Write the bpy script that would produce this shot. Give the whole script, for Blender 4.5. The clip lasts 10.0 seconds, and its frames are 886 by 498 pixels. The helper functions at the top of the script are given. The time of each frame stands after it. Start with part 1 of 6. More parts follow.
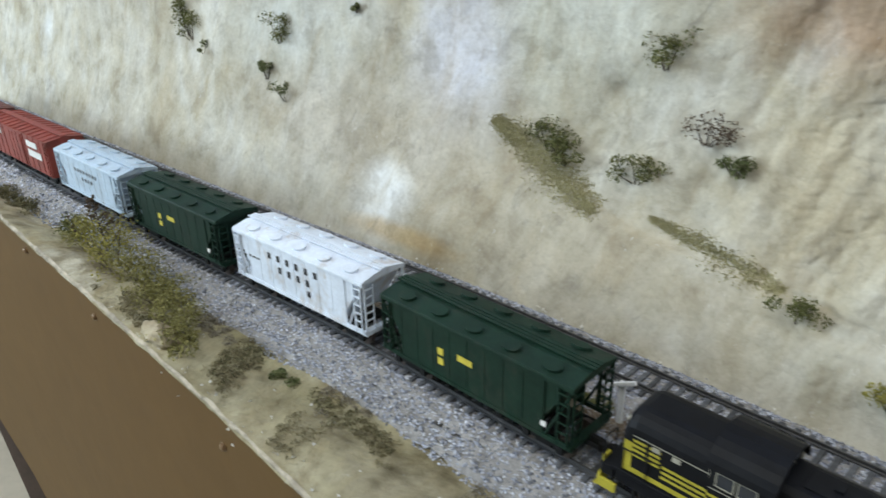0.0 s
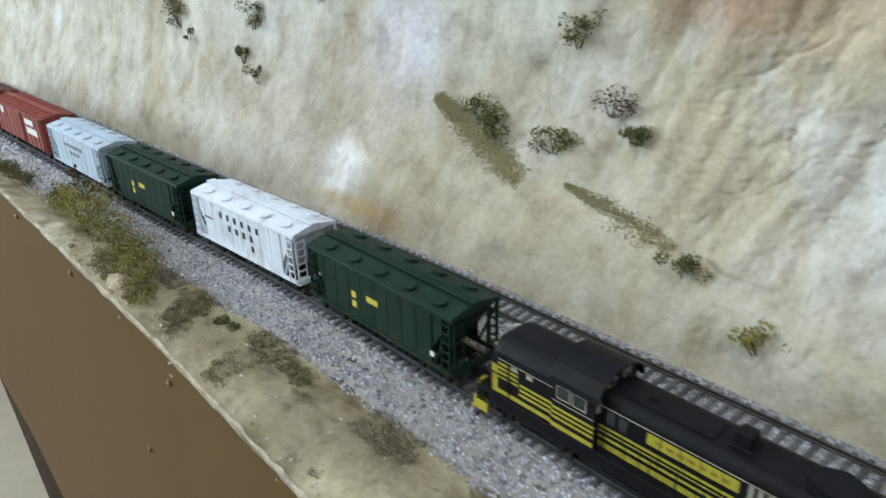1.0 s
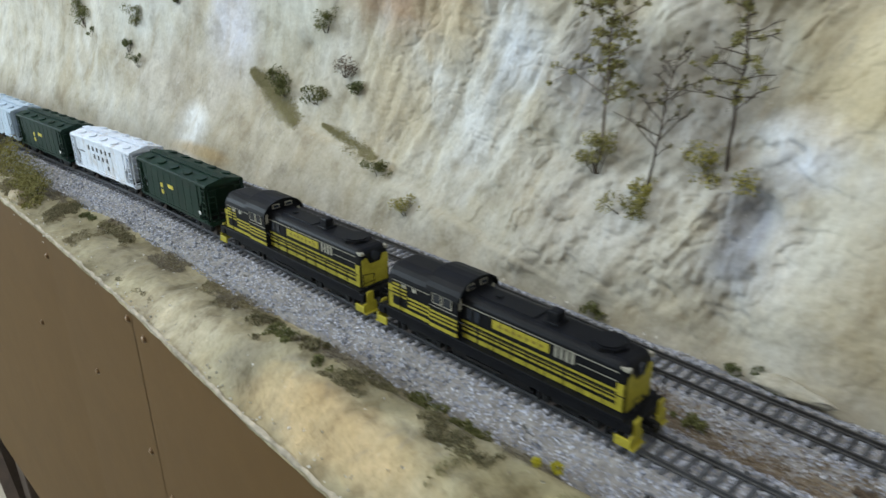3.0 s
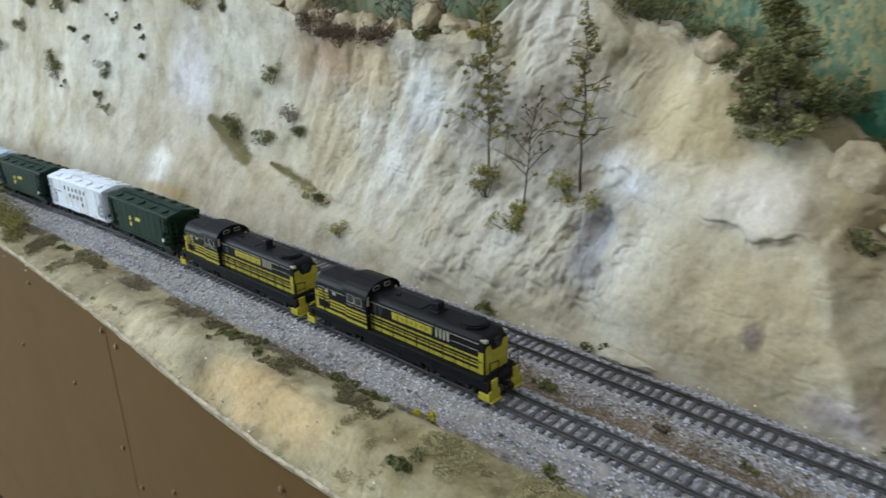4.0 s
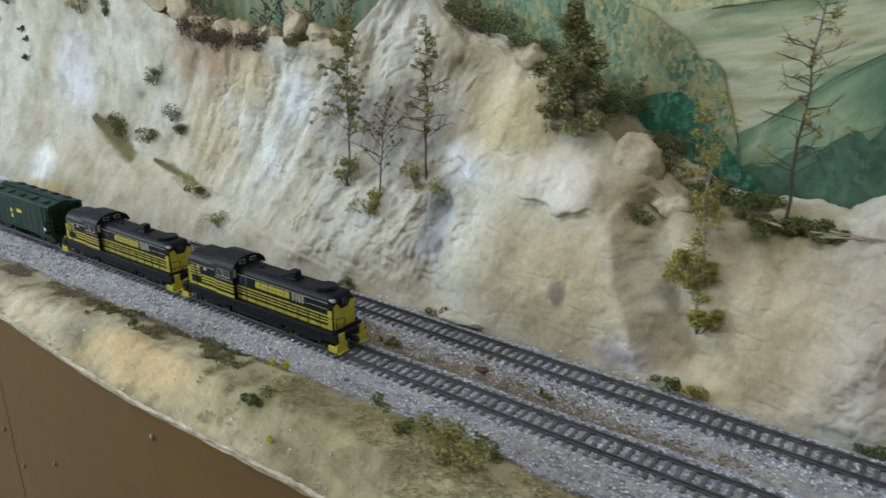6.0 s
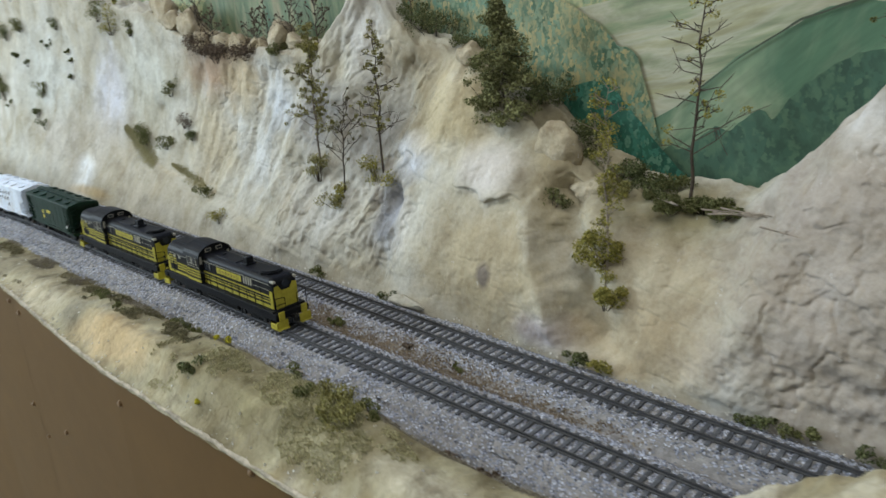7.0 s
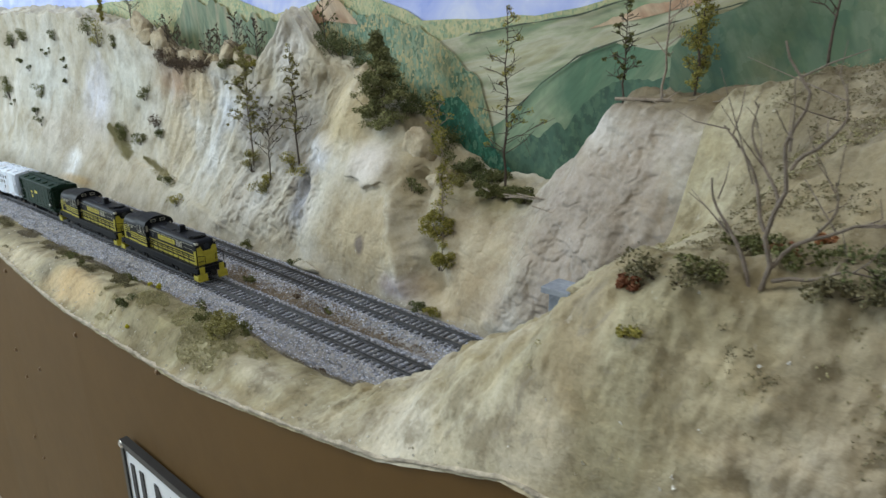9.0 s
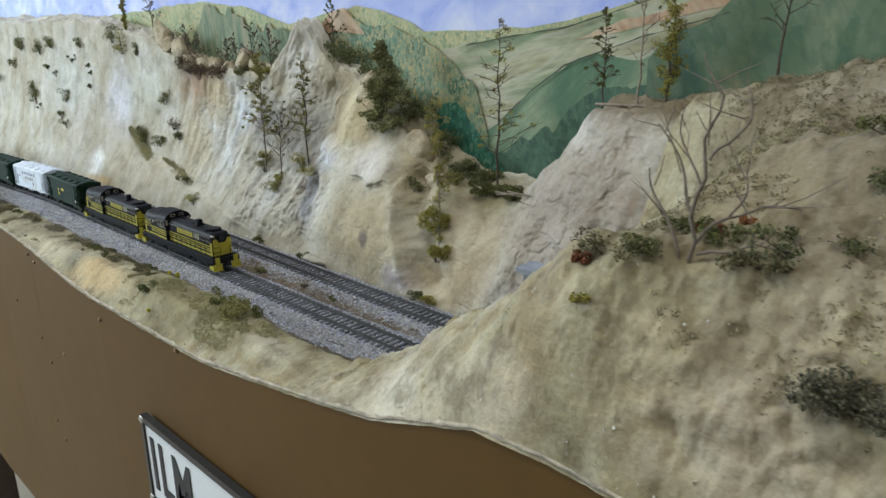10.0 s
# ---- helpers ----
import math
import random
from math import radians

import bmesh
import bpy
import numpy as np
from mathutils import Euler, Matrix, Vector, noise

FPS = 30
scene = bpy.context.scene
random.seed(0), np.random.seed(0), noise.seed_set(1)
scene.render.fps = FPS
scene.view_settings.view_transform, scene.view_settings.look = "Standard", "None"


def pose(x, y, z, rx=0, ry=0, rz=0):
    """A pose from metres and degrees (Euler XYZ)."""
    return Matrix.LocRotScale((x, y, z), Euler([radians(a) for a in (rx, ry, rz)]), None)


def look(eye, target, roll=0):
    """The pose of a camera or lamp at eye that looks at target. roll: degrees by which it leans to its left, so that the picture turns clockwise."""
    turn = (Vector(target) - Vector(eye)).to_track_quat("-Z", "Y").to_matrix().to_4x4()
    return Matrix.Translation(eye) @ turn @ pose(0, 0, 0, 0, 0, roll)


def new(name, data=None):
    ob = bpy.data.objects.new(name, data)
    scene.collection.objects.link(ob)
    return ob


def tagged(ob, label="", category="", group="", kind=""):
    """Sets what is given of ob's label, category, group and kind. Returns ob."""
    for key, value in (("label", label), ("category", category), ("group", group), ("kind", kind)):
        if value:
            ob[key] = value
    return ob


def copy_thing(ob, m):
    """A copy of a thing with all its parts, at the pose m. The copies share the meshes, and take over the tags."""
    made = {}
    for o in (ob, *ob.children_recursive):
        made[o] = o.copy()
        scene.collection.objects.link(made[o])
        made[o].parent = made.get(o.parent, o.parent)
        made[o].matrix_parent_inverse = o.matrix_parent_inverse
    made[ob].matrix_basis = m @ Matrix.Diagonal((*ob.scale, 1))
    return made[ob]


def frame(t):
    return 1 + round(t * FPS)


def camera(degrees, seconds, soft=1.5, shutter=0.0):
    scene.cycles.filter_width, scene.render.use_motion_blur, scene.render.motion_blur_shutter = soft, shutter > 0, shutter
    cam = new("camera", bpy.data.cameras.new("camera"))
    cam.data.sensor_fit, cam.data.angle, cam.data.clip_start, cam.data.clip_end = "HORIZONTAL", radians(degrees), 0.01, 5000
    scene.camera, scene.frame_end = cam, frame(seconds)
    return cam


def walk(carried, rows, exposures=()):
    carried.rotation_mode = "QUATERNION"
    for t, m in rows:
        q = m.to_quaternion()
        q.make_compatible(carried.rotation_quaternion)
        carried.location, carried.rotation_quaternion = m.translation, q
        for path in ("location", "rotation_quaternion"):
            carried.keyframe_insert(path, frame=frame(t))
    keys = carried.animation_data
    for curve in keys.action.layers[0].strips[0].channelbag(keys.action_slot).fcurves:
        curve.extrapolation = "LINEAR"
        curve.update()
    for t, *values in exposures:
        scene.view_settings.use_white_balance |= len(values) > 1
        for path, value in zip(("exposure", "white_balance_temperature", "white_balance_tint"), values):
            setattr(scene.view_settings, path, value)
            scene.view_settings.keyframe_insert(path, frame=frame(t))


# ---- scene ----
cam = camera(64.25, 10.0, shutter=0.5)
PATH = [
    (0, (0.0426, -0.2327, 0.2321), (-0.5984, 0.4062, -0.1932), -1.15),
    (0.5, (0.0796, -0.2221, 0.2259), (-0.5622, 0.4215, -0.1912), -1.70),
    (1, (0.1218, -0.2226, 0.2222), (-0.5453, 0.3934, -0.1965), -1.03),
    (1.5, (0.1802, -0.2654, 0.2253), (-0.4274, 0.4119, -0.1894), -0.23),
    (2, (0.2496, -0.3007, 0.2127), (-0.3249, 0.4106, -0.1924), 0.11),
    (2.5, (0.3313, -0.2903, 0.2243), (-0.2895, 0.3913, -0.1629), -0.32),
    (2.7, (0.3715, -0.2701, 0.2198), (-0.2661, 0.3899, -0.1777), 0.12),
    (3.8, (0.5218, -0.3047, 0.2473), (-0.1239, 0.3673, -0.1151), -1.25),
    (4, (0.5355, -0.3186, 0.2510), (-0.0934, 0.3750, -0.1002), -1.12),
    (4.5, (0.5518, -0.3395, 0.2517), (-0.0420, 0.3920, -0.0835), -0.36),
    (5, (0.5725, -0.3547, 0.2547), (-0.0096, 0.3890, -0.0738), -0.45),
    (5.5, (0.6046, -0.3606, 0.2527), (0.0551, 0.4096, -0.0713), 0.51),
    (6, (0.6249, -0.3548, 0.2494), (0.0893, 0.4215, -0.0828), 0.85),
    (6.2, (0.6425, -0.3476, 0.2508), (0.1043, 0.4258, -0.0842), 0.03),
    (7.3, (0.7864, -0.3041, 0.2436), (0.1153, 0.3596, -0.0867), -2.65),
    (7.5, (0.8067, -0.3037, 0.2462), (0.1255, 0.3454, -0.0924), -2.64),
    (8, (0.8805, -0.3155, 0.2553), (0.2162, 0.3712, -0.0401), -2.11),
    (8.5, (0.9216, -0.3600, 0.2646), (0.2788, 0.3430, -0.0396), -0.83),
    (9, (0.9591, -0.3507, 0.2578), (0.3102, 0.3468, -0.0464), -0.67),
    (9.5, (0.9804, -0.3658, 0.2575), (0.3201, 0.3234, -0.0408), -0.10),
    (10, (1.0095, -0.3822, 0.2599), (0.3466, 0.3068, -0.0333), -0.36),
]
walk(cam, [(t, look(eye, target, roll)) for t, eye, target, roll in PATH])

# ---------- world and lights ----------
world = bpy.data.worlds.new("room_air")
scene.world = world
world.use_nodes = True
world.node_tree.nodes["Background"].inputs[0].default_value = (0.75, 0.82, 0.95, 1)
world.node_tree.nodes["Background"].inputs[1].default_value = 0.15


def area_lamp(name, eye, target, sx, sy, watts, colour):
    d = bpy.data.lights.new(name, "AREA")
    d.shape, d.size, d.size_y, d.energy, d.color = "RECTANGLE", sx, sy, watts, colour
    ob = new(name, d)
    ob.matrix_world = look(eye, target)
    return ob


area_lamp("ceiling_tube_light", (0.1, -0.55, 1.33), (0.1, -0.50, 0), 0.3, 3.2, 17, (1.0, 1.0, 0.92)).rotation_euler = (0, 0, radians(90))
area_lamp("window_daylight", (-2.5, -1.9, 0.75), (0.0, 0.0, 0.0), 1.3, 1.1, 82, (0.74, 0.89, 1.0))

# ---------- materials ----------


def tree_of(name):
    m = bpy.data.materials.new(name)
    m.use_nodes = True
    return m, m.node_tree.nodes, m.node_tree.links, m.node_tree.nodes["Principled BSDF"]


def ramp_node(nodes, stops):
    r = nodes.new("ShaderNodeValToRGB")
    e = r.color_ramp.elements
    while len(e) < len(stops):
        e.new(0.5)
    for i, (p, c) in enumerate(stops):
        e[i].position, e[i].color = p, (*c, 1)
    return r


def noise_node(nodes, links, scale, detail=4, rough=0.6, stretch=(1, 1, 1), turn=(0, 0, 0), distort=0.0, obj=True):
    co = nodes.new("ShaderNodeTexCoord")
    mp = nodes.new("ShaderNodeMapping")
    mp.inputs["Scale"].default_value = stretch
    lean = nodes.new("ShaderNodeMapping")
    lean.inputs["Rotation"].default_value = turn
    n = nodes.new("ShaderNodeTexNoise")
    n.inputs["Scale"].default_value, n.inputs["Detail"].default_value, n.inputs["Roughness"].default_value = scale, detail, rough
    n.inputs["Distortion"].default_value = distort
    links.new(co.outputs["Object" if obj else "Generated"], lean.inputs[0])
    links.new(lean.outputs[0], mp.inputs[0])
    links.new(mp.outputs[0], n.inputs["Vector"])
    return n


def mix_node(nodes, links, fac, a, b, mode="MIX"):
    m = nodes.new("ShaderNodeMix")
    m.data_type, m.blend_type = "RGBA", mode
    for sock, v in ((m.inputs[0], fac), (m.inputs[6], a), (m.inputs[7], b)):
        if isinstance(v, (int, float)):
            sock.default_value = v
        elif isinstance(v, tuple):
            sock.default_value = (*v, 1)
        else:
            links.new(v, sock)
    return m.outputs[2]


def bump_into(nodes, links, bsdf, height, strength, dist):
    b = nodes.new("ShaderNodeBump")
    b.inputs["Strength"].default_value, b.inputs["Distance"].default_value = strength, dist
    links.new(height, b.inputs["Height"])
    links.new(b.outputs[0], bsdf.inputs["Normal"])


def paint(name, colour, rough=0.5, metal=0.0, vary=0.12, scale=80, bump=0.0, per_object=0.0, spec=0.5):
    """A painted or plain surface with slight mottling and wear."""
    m, nodes, links, bsdf = tree_of(name)
    n = noise_node(nodes, links, scale)
    n2 = noise_node(nodes, links, scale * 7, 2)
    lo = tuple(c * (1 - vary) for c in colour)
    hi = tuple(min(1, c * (1 + vary)) for c in colour)
    r = ramp_node(nodes, [(0.3, lo), (0.7, hi)])
    links.new(n.outputs[0], r.inputs[0])
    col = r.outputs[0]
    r2 = ramp_node(nodes, [(0.25, (0.85, 0.85, 0.85)), (0.75, (1.12, 1.12, 1.12))])
    links.new(n2.outputs[0], r2.inputs[0])
    col = mix_node(nodes, links, min(1, vary * 5), col, r2.outputs[0], "MULTIPLY")
    if per_object:
        oi = nodes.new("ShaderNodeObjectInfo")
        r3 = ramp_node(nodes, [(0, (1 - per_object,) * 3), (1, (1 + per_object,) * 3)])
        links.new(oi.outputs["Random"], r3.inputs[0])
        col = mix_node(nodes, links, 1.0, col, r3.outputs[0], "MULTIPLY")
    links.new(col, bsdf.inputs["Base Color"])
    bsdf.inputs["Roughness"].default_value, bsdf.inputs["Metallic"].default_value = rough, metal
    bsdf.inputs["Specular IOR Level"].default_value = spec
    if bump:
        bump_into(nodes, links, bsdf, n2.outputs[0], 0.6, bump)
    return m


def island_paint(name, stops, rough=0.9):
    """Loose stuff whose grains differ one from another."""
    m, nodes, links, bsdf = tree_of(name)
    g = nodes.new("ShaderNodeNewGeometry")
    r = ramp_node(nodes, stops)
    links.new(g.outputs["Random Per Island"], r.inputs[0])
    n = noise_node(nodes, links, 14, 3)
    r2 = ramp_node(nodes, [(0.3, (0.75, 0.75, 0.75)), (0.7, (1.15, 1.15, 1.15))])
    links.new(n.outputs[0], r2.inputs[0])
    links.new(mix_node(nodes, links, 1.0, r.outputs[0], r2.outputs[0], "MULTIPLY"), bsdf.inputs["Base Color"])
    bsdf.inputs["Roughness"].default_value = rough
    bsdf.inputs["Specular IOR Level"].default_value = 0.25
    return m


def spot_mask(nodes, links, centre, radius, soft=0.6, wobble=0.5):
    """A ragged stain, or spot of painted shade, around a place: 1 inside, 0 outside."""
    co = nodes.new("ShaderNodeTexCoord")
    mp = nodes.new("ShaderNodeMapping")
    mp.vector_type = "TEXTURE"
    mp.inputs["Location"].default_value, mp.inputs["Scale"].default_value = centre, radius
    links.new(co.outputs["Object"], mp.inputs[0])
    ln = nodes.new("ShaderNodeVectorMath")
    ln.operation = "LENGTH"
    links.new(mp.outputs[0], ln.inputs[0])
    n = noise_node(nodes, links, 28, 5, 0.65)
    ad = nodes.new("ShaderNodeMath")
    ad.operation = "MULTIPLY_ADD"
    links.new(n.outputs[0], ad.inputs[0])
    ad.inputs[1].default_value = wobble * 2
    links.new(ln.outputs["Value"], ad.inputs[2])
    mr = nodes.new("ShaderNodeMapRange")
    mr.inputs["From Min"].default_value, mr.inputs["From Max"].default_value = 1 + wobble, 1 + wobble - soft
    links.new(ad.outputs[0], mr.inputs["Value"])
    return mr.outputs[0]


def scaled(nodes, links, value, k):
    mm = nodes.new("ShaderNodeMath")
    mm.operation = "MULTIPLY"
    links.new(value, mm.inputs[0])
    mm.inputs[1].default_value = k
    return mm.outputs[0]


def rock_material(name, stops, stains_and_shade, streak=0.34, grain=1.0, mottle=0.5, wash=1.0, reach=1.0):
    """Painted plaster rock: washes of colour, run-down streaks, ragged spots of stain or painted shade, grain."""
    m, nodes, links, bsdf = tree_of(name)
    big = noise_node(nodes, links, 9, 4, 0.55, (1, 1, 0.6), (0, radians(10), 0))
    r = ramp_node(nodes, stops)
    links.new(big.outputs[0], r.inputs[0])
    col = r.outputs[0]
    for centre, radius, colour, amount in stains_and_shade:
        mask = spot_mask(nodes, links, centre, tuple(reach * r for r in radius))
        mm = nodes.new("ShaderNodeMath")
        mm.operation = "MULTIPLY"
        links.new(mask, mm.inputs[0])
        mm.inputs[1].default_value = min(0.95, amount * 1.2)
        col = mix_node(nodes, links, mm.outputs[0], col, colour)
    patch = noise_node(nodes, links, 22, 6, 0.68, (1, 0.6, 0.75), (0, radians(-28), 0), 0.5)
    r9 = ramp_node(nodes, [(0.34, (0.76, 0.71, 0.63)), (0.45, (0.95, 0.935, 0.90)), (0.54, (1.03, 1.03, 1.03)), (0.66, (1.18, 1.20, 1.25))])
    links.new(patch.outputs[0], r9.inputs[0])
    col = mix_node(nodes, links, 0.75, col, r9.outputs[0], "MULTIPLY")
    st = noise_node(nodes, links, 48, 4, 0.6, (1, 0.4, 0.13), (0, radians(-14), 0), 0.3)
    r2 = ramp_node(nodes, [(0.34, (0.66, 0.63, 0.57)), (0.45, (0.97, 0.97, 0.96)), (0.54, (1, 1, 1)), (0.66, (1.20, 1.20, 1.22))])
    links.new(st.outputs[0], r2.inputs[0])
    col = mix_node(nodes, links, streak, col, r2.outputs[0], "MULTIPLY")
    mid = noise_node(nodes, links, 38, 5, 0.6)
    r3 = ramp_node(nodes, [(0.36, (0.62, 0.60, 0.56)), (0.47, (0.97, 0.97, 0.96)), (0.55, (1.02, 1.02, 1.0)), (0.66, (1.20, 1.19, 1.16))])
    links.new(mid.outputs[0], r3.inputs[0])
    col = mix_node(nodes, links, mottle, col, r3.outputs[0], "MULTIPLY")
    # smudges of grey-brown paint, broken by the brush
    smudge = noise_node(nodes, links, 70, 6, 0.72, (1, 0.6, 0.5), (0, radians(-30), 0), 0.8)
    r10 = ramp_node(nodes, [(0.56, (0, 0, 0)), (0.66, (1, 1, 1))])
    links.new(smudge.outputs[0], r10.inputs[0])
    area = noise_node(nodes, links, 12, 3, 0.6)
    r11 = ramp_node(nodes, [(0.42, (0.1, 0.1, 0.1)), (0.60, (1, 1, 1))])
    links.new(area.outputs[0], r11.inputs[0])
    col = mix_node(nodes, links, scaled(nodes, links, mix_node(nodes, links, 1.0, r10.outputs[0], r11.outputs[0], "MULTIPLY"), 0.46), col, (0.25, 0.23, 0.20))
    # runs of ochre wash, chalky flecks of bare plaster, hairline cracks
    run = noise_node(nodes, links, 60, 5, 0.7, (1, 0.4, 0.16), (0, radians(-10), 0), 0.4)
    r5 = ramp_node(nodes, [(0.55, (0, 0, 0)), (0.68, (1, 1, 1))])
    links.new(run.outputs[0], r5.inputs[0])
    col = mix_node(nodes, links, scaled(nodes, links, r5.outputs[0], 0.42 * wash), col, (0.36, 0.275, 0.165))
    fleck = noise_node(nodes, links, 120, 4, 0.75, (1, 1, 0.45))
    r6 = ramp_node(nodes, [(0.655, (0, 0, 0)), (0.70, (1, 1, 1))])
    links.new(fleck.outputs[0], r6.inputs[0])
    col = mix_node(nodes, links, scaled(nodes, links, r6.outputs[0], 0.55 * wash), col, (0.74, 0.74, 0.73))
    warp = noise_node(nodes, links, 30, 5, 0.7)
    vo = nodes.new("ShaderNodeTexVoronoi")
    vo.feature = "DISTANCE_TO_EDGE"
    vo.inputs["Scale"].default_value = 26
    co = nodes.new("ShaderNodeTexCoord")
    links.new(mix_node(nodes, links, 0.10, co.outputs["Object"], warp.outputs["Color"], "LINEAR_LIGHT"), vo.inputs["Vector"])
    r7 = ramp_node(nodes, [(0.0, (0, 0, 0)), (0.022, (1, 1, 1))])
    links.new(vo.outputs["Distance"], r7.inputs[0])
    where = noise_node(nodes, links, 16, 3)
    r8 = ramp_node(nodes, [(0.50, (0, 0, 0)), (0.60, (1, 1, 1))])
    links.new(where.outputs[0], r8.inputs[0])
    crackle = mix_node(nodes, links, r8.outputs[0], (1.0, 1.0, 1.0), r7.outputs[0])
    fine = noise_node(nodes, links, 300, 4, 0.6)
    r4 = ramp_node(nodes, [(0.36, (0.68, 0.66, 0.62)), (0.52, (1.0, 1.0, 1.0)), (0.66, (1.15, 1.15, 1.14))])
    links.new(fine.outputs[0], r4.inputs[0])
    col = mix_node(nodes, links, 0.22 * grain, col, r4.outputs[0], "MULTIPLY")
    links.new(col, bsdf.inputs["Base Color"])
    bsdf.inputs["Roughness"].default_value = 0.85
    bsdf.inputs["Specular IOR Level"].default_value = 0.2
    ad = nodes.new("ShaderNodeMath")
    links.new(mid.outputs[0], ad.inputs[0])
    links.new(scaled(nodes, links, fine.outputs[0], 0.5), ad.inputs[1])
    ad2 = nodes.new("ShaderNodeMath")
    ad2.operation = "MULTIPLY_ADD"
    links.new(crackle, ad2.inputs[0])
    ad2.inputs[1].default_value = 0.45
    links.new(ad.outputs[0], ad2.inputs[2])
    bump_into(nodes, links, bsdf, ad2.outputs[0], 0.36 * grain, 0.003)
    return m


CLIFF = rock_material(
    "painted_plaster_rock",
    [(0.30, (0.40, 0.355, 0.265)), (0.42, (0.47, 0.445, 0.37)), (0.50, (0.545, 0.53, 0.475)), (0.58, (0.48, 0.45, 0.37)), (0.70, (0.585, 0.59, 0.575))],
    [
        ((-0.325, 0.15, 0.145), (0.045, 0.09, 0.060), (0.66, 0.67, 0.74), 0.75),
        ((-0.52, 0.14, 0.17), (0.10, 0.09, 0.07), (0.58, 0.60, 0.58), 0.6),
        ((-0.22, 0.15, 0.17), (0.07, 0.09, 0.06), (0.57, 0.58, 0.53), 0.6),
        ((-0.40, 0.13, 0.07), (0.16, 0.09, 0.05), (0.48, 0.44, 0.375), 0.6),
        ((-0.20, 0.12, 0.035), (0.14, 0.07, 0.035), (0.47, 0.425, 0.34), 0.65),
        ((-0.375, 0.11, 0.025), (0.030, 0.05, 0.030), (0.76, 0.77, 0.77), 0.7),
        ((-0.345, 0.11, 0.004), (0.060, 0.05, 0.008), (0.50, 0.38, 0.21), 0.6),
        ((-0.05, 0.16, 0.185), (0.075, 0.06, 0.035), (0.40, 0.29, 0.205), 0.8),
        ((0.00, 0.15, 0.165), (0.045, 0.06, 0.040), (0.55, 0.47, 0.33), 0.65),
        ((-0.06, 0.15, 0.10), (0.05, 0.06, 0.06), (0.54, 0.48, 0.36), 0.55),
        ((0.075, 0.14, 0.15), (0.030, 0.06, 0.035), (0.60, 0.64, 0.70), 0.8),
        ((0.040, 0.14, 0.10), (0.040, 0.07, 0.06), (0.58, 0.59, 0.585), 0.65),
        ((0.06, 0.14, 0.115), (0.014, 0.06, 0.020), (0.33, 0.34, 0.35), 0.55),
        ((0.145, 0.14, 0.145), (0.040, 0.09, 0.050), (0.31, 0.30, 0.295), 0.75),
        ((0.225, 0.14, 0.135), (0.050, 0.09, 0.055), (0.33, 0.315, 0.295), 0.72),
        ((0.17, 0.13, 0.055), (0.07, 0.08, 0.045), (0.49, 0.475, 0.45), 0.6),
        ((0.205, 0.18, 0.235), (0.035, 0.06, 0.040), (0.53, 0.515, 0.49), 0.7),
        ((0.298, 0.14, 0.118), (0.028, 0.07, 0.020), (0.68, 0.71, 0.78), 0.8),
        # grey-blue round the hollow, darkened so its shade is in the colour
        ((0.278, 0.13, 0.062), (0.026, 0.07, 0.040), (0.31, 0.32, 0.36), 0.8),
        ((0.305, 0.12, 0.055), (0.014, 0.06, 0.030), (0.60, 0.58, 0.55), 0.4),
        ((0.335, 0.15, 0.165), (0.055, 0.08, 0.045), (0.51, 0.44, 0.295), 0.85),
        ((0.410, 0.12, 0.045), (0.075, 0.08, 0.050), (0.46, 0.395, 0.275), 0.85),
        ((0.396, 0.13, 0.117), (0.034, 0.06, 0.020), (0.64, 0.60, 0.56), 0.75),
        ((0.413, 0.11, 0.037), (0.006, 0.04, 0.010), (0.17, 0.145, 0.15), 0.6),
        ((0.478, 0.10, 0.006), (0.030, 0.05, 0.014), (0.47, 0.43, 0.47), 0.7),
        ((0.470, 0.17, 0.115), (0.05, 0.07, 0.045), (0.36, 0.305, 0.20), 0.7),
        ((0.415, 0.19, 0.150), (0.035, 0.03, 0.025), (0.23, 0.195, 0.12), 0.75),
        ((0.555, 0.12, 0.060), (0.060, 0.07, 0.055), (0.47, 0.41, 0.30), 0.8),
        ((0.545, 0.11, 0.015), (0.060, 0.06, 0.030), (0.45, 0.38, 0.27), 0.75),
        ((0.550, 0.16, 0.100), (0.045, 0.05, 0.018), (0.27, 0.235, 0.13), 0.7),
        ((0.680, 0.13, 0.090), (0.090, 0.12, 0.17), (0.37, 0.325, 0.285), 0.85),
        ((0.665, 0.15, 0.175), (0.025, 0.07, 0.022), (0.60, 0.58, 0.56), 0.65),
        ((0.74, 0.19, 0.20), (0.10, 0.04, 0.025), (0.20, 0.165, 0.105), 0.85),
    ],
    streak=0.16,
    wash=0.55,
    reach=1.3,
)
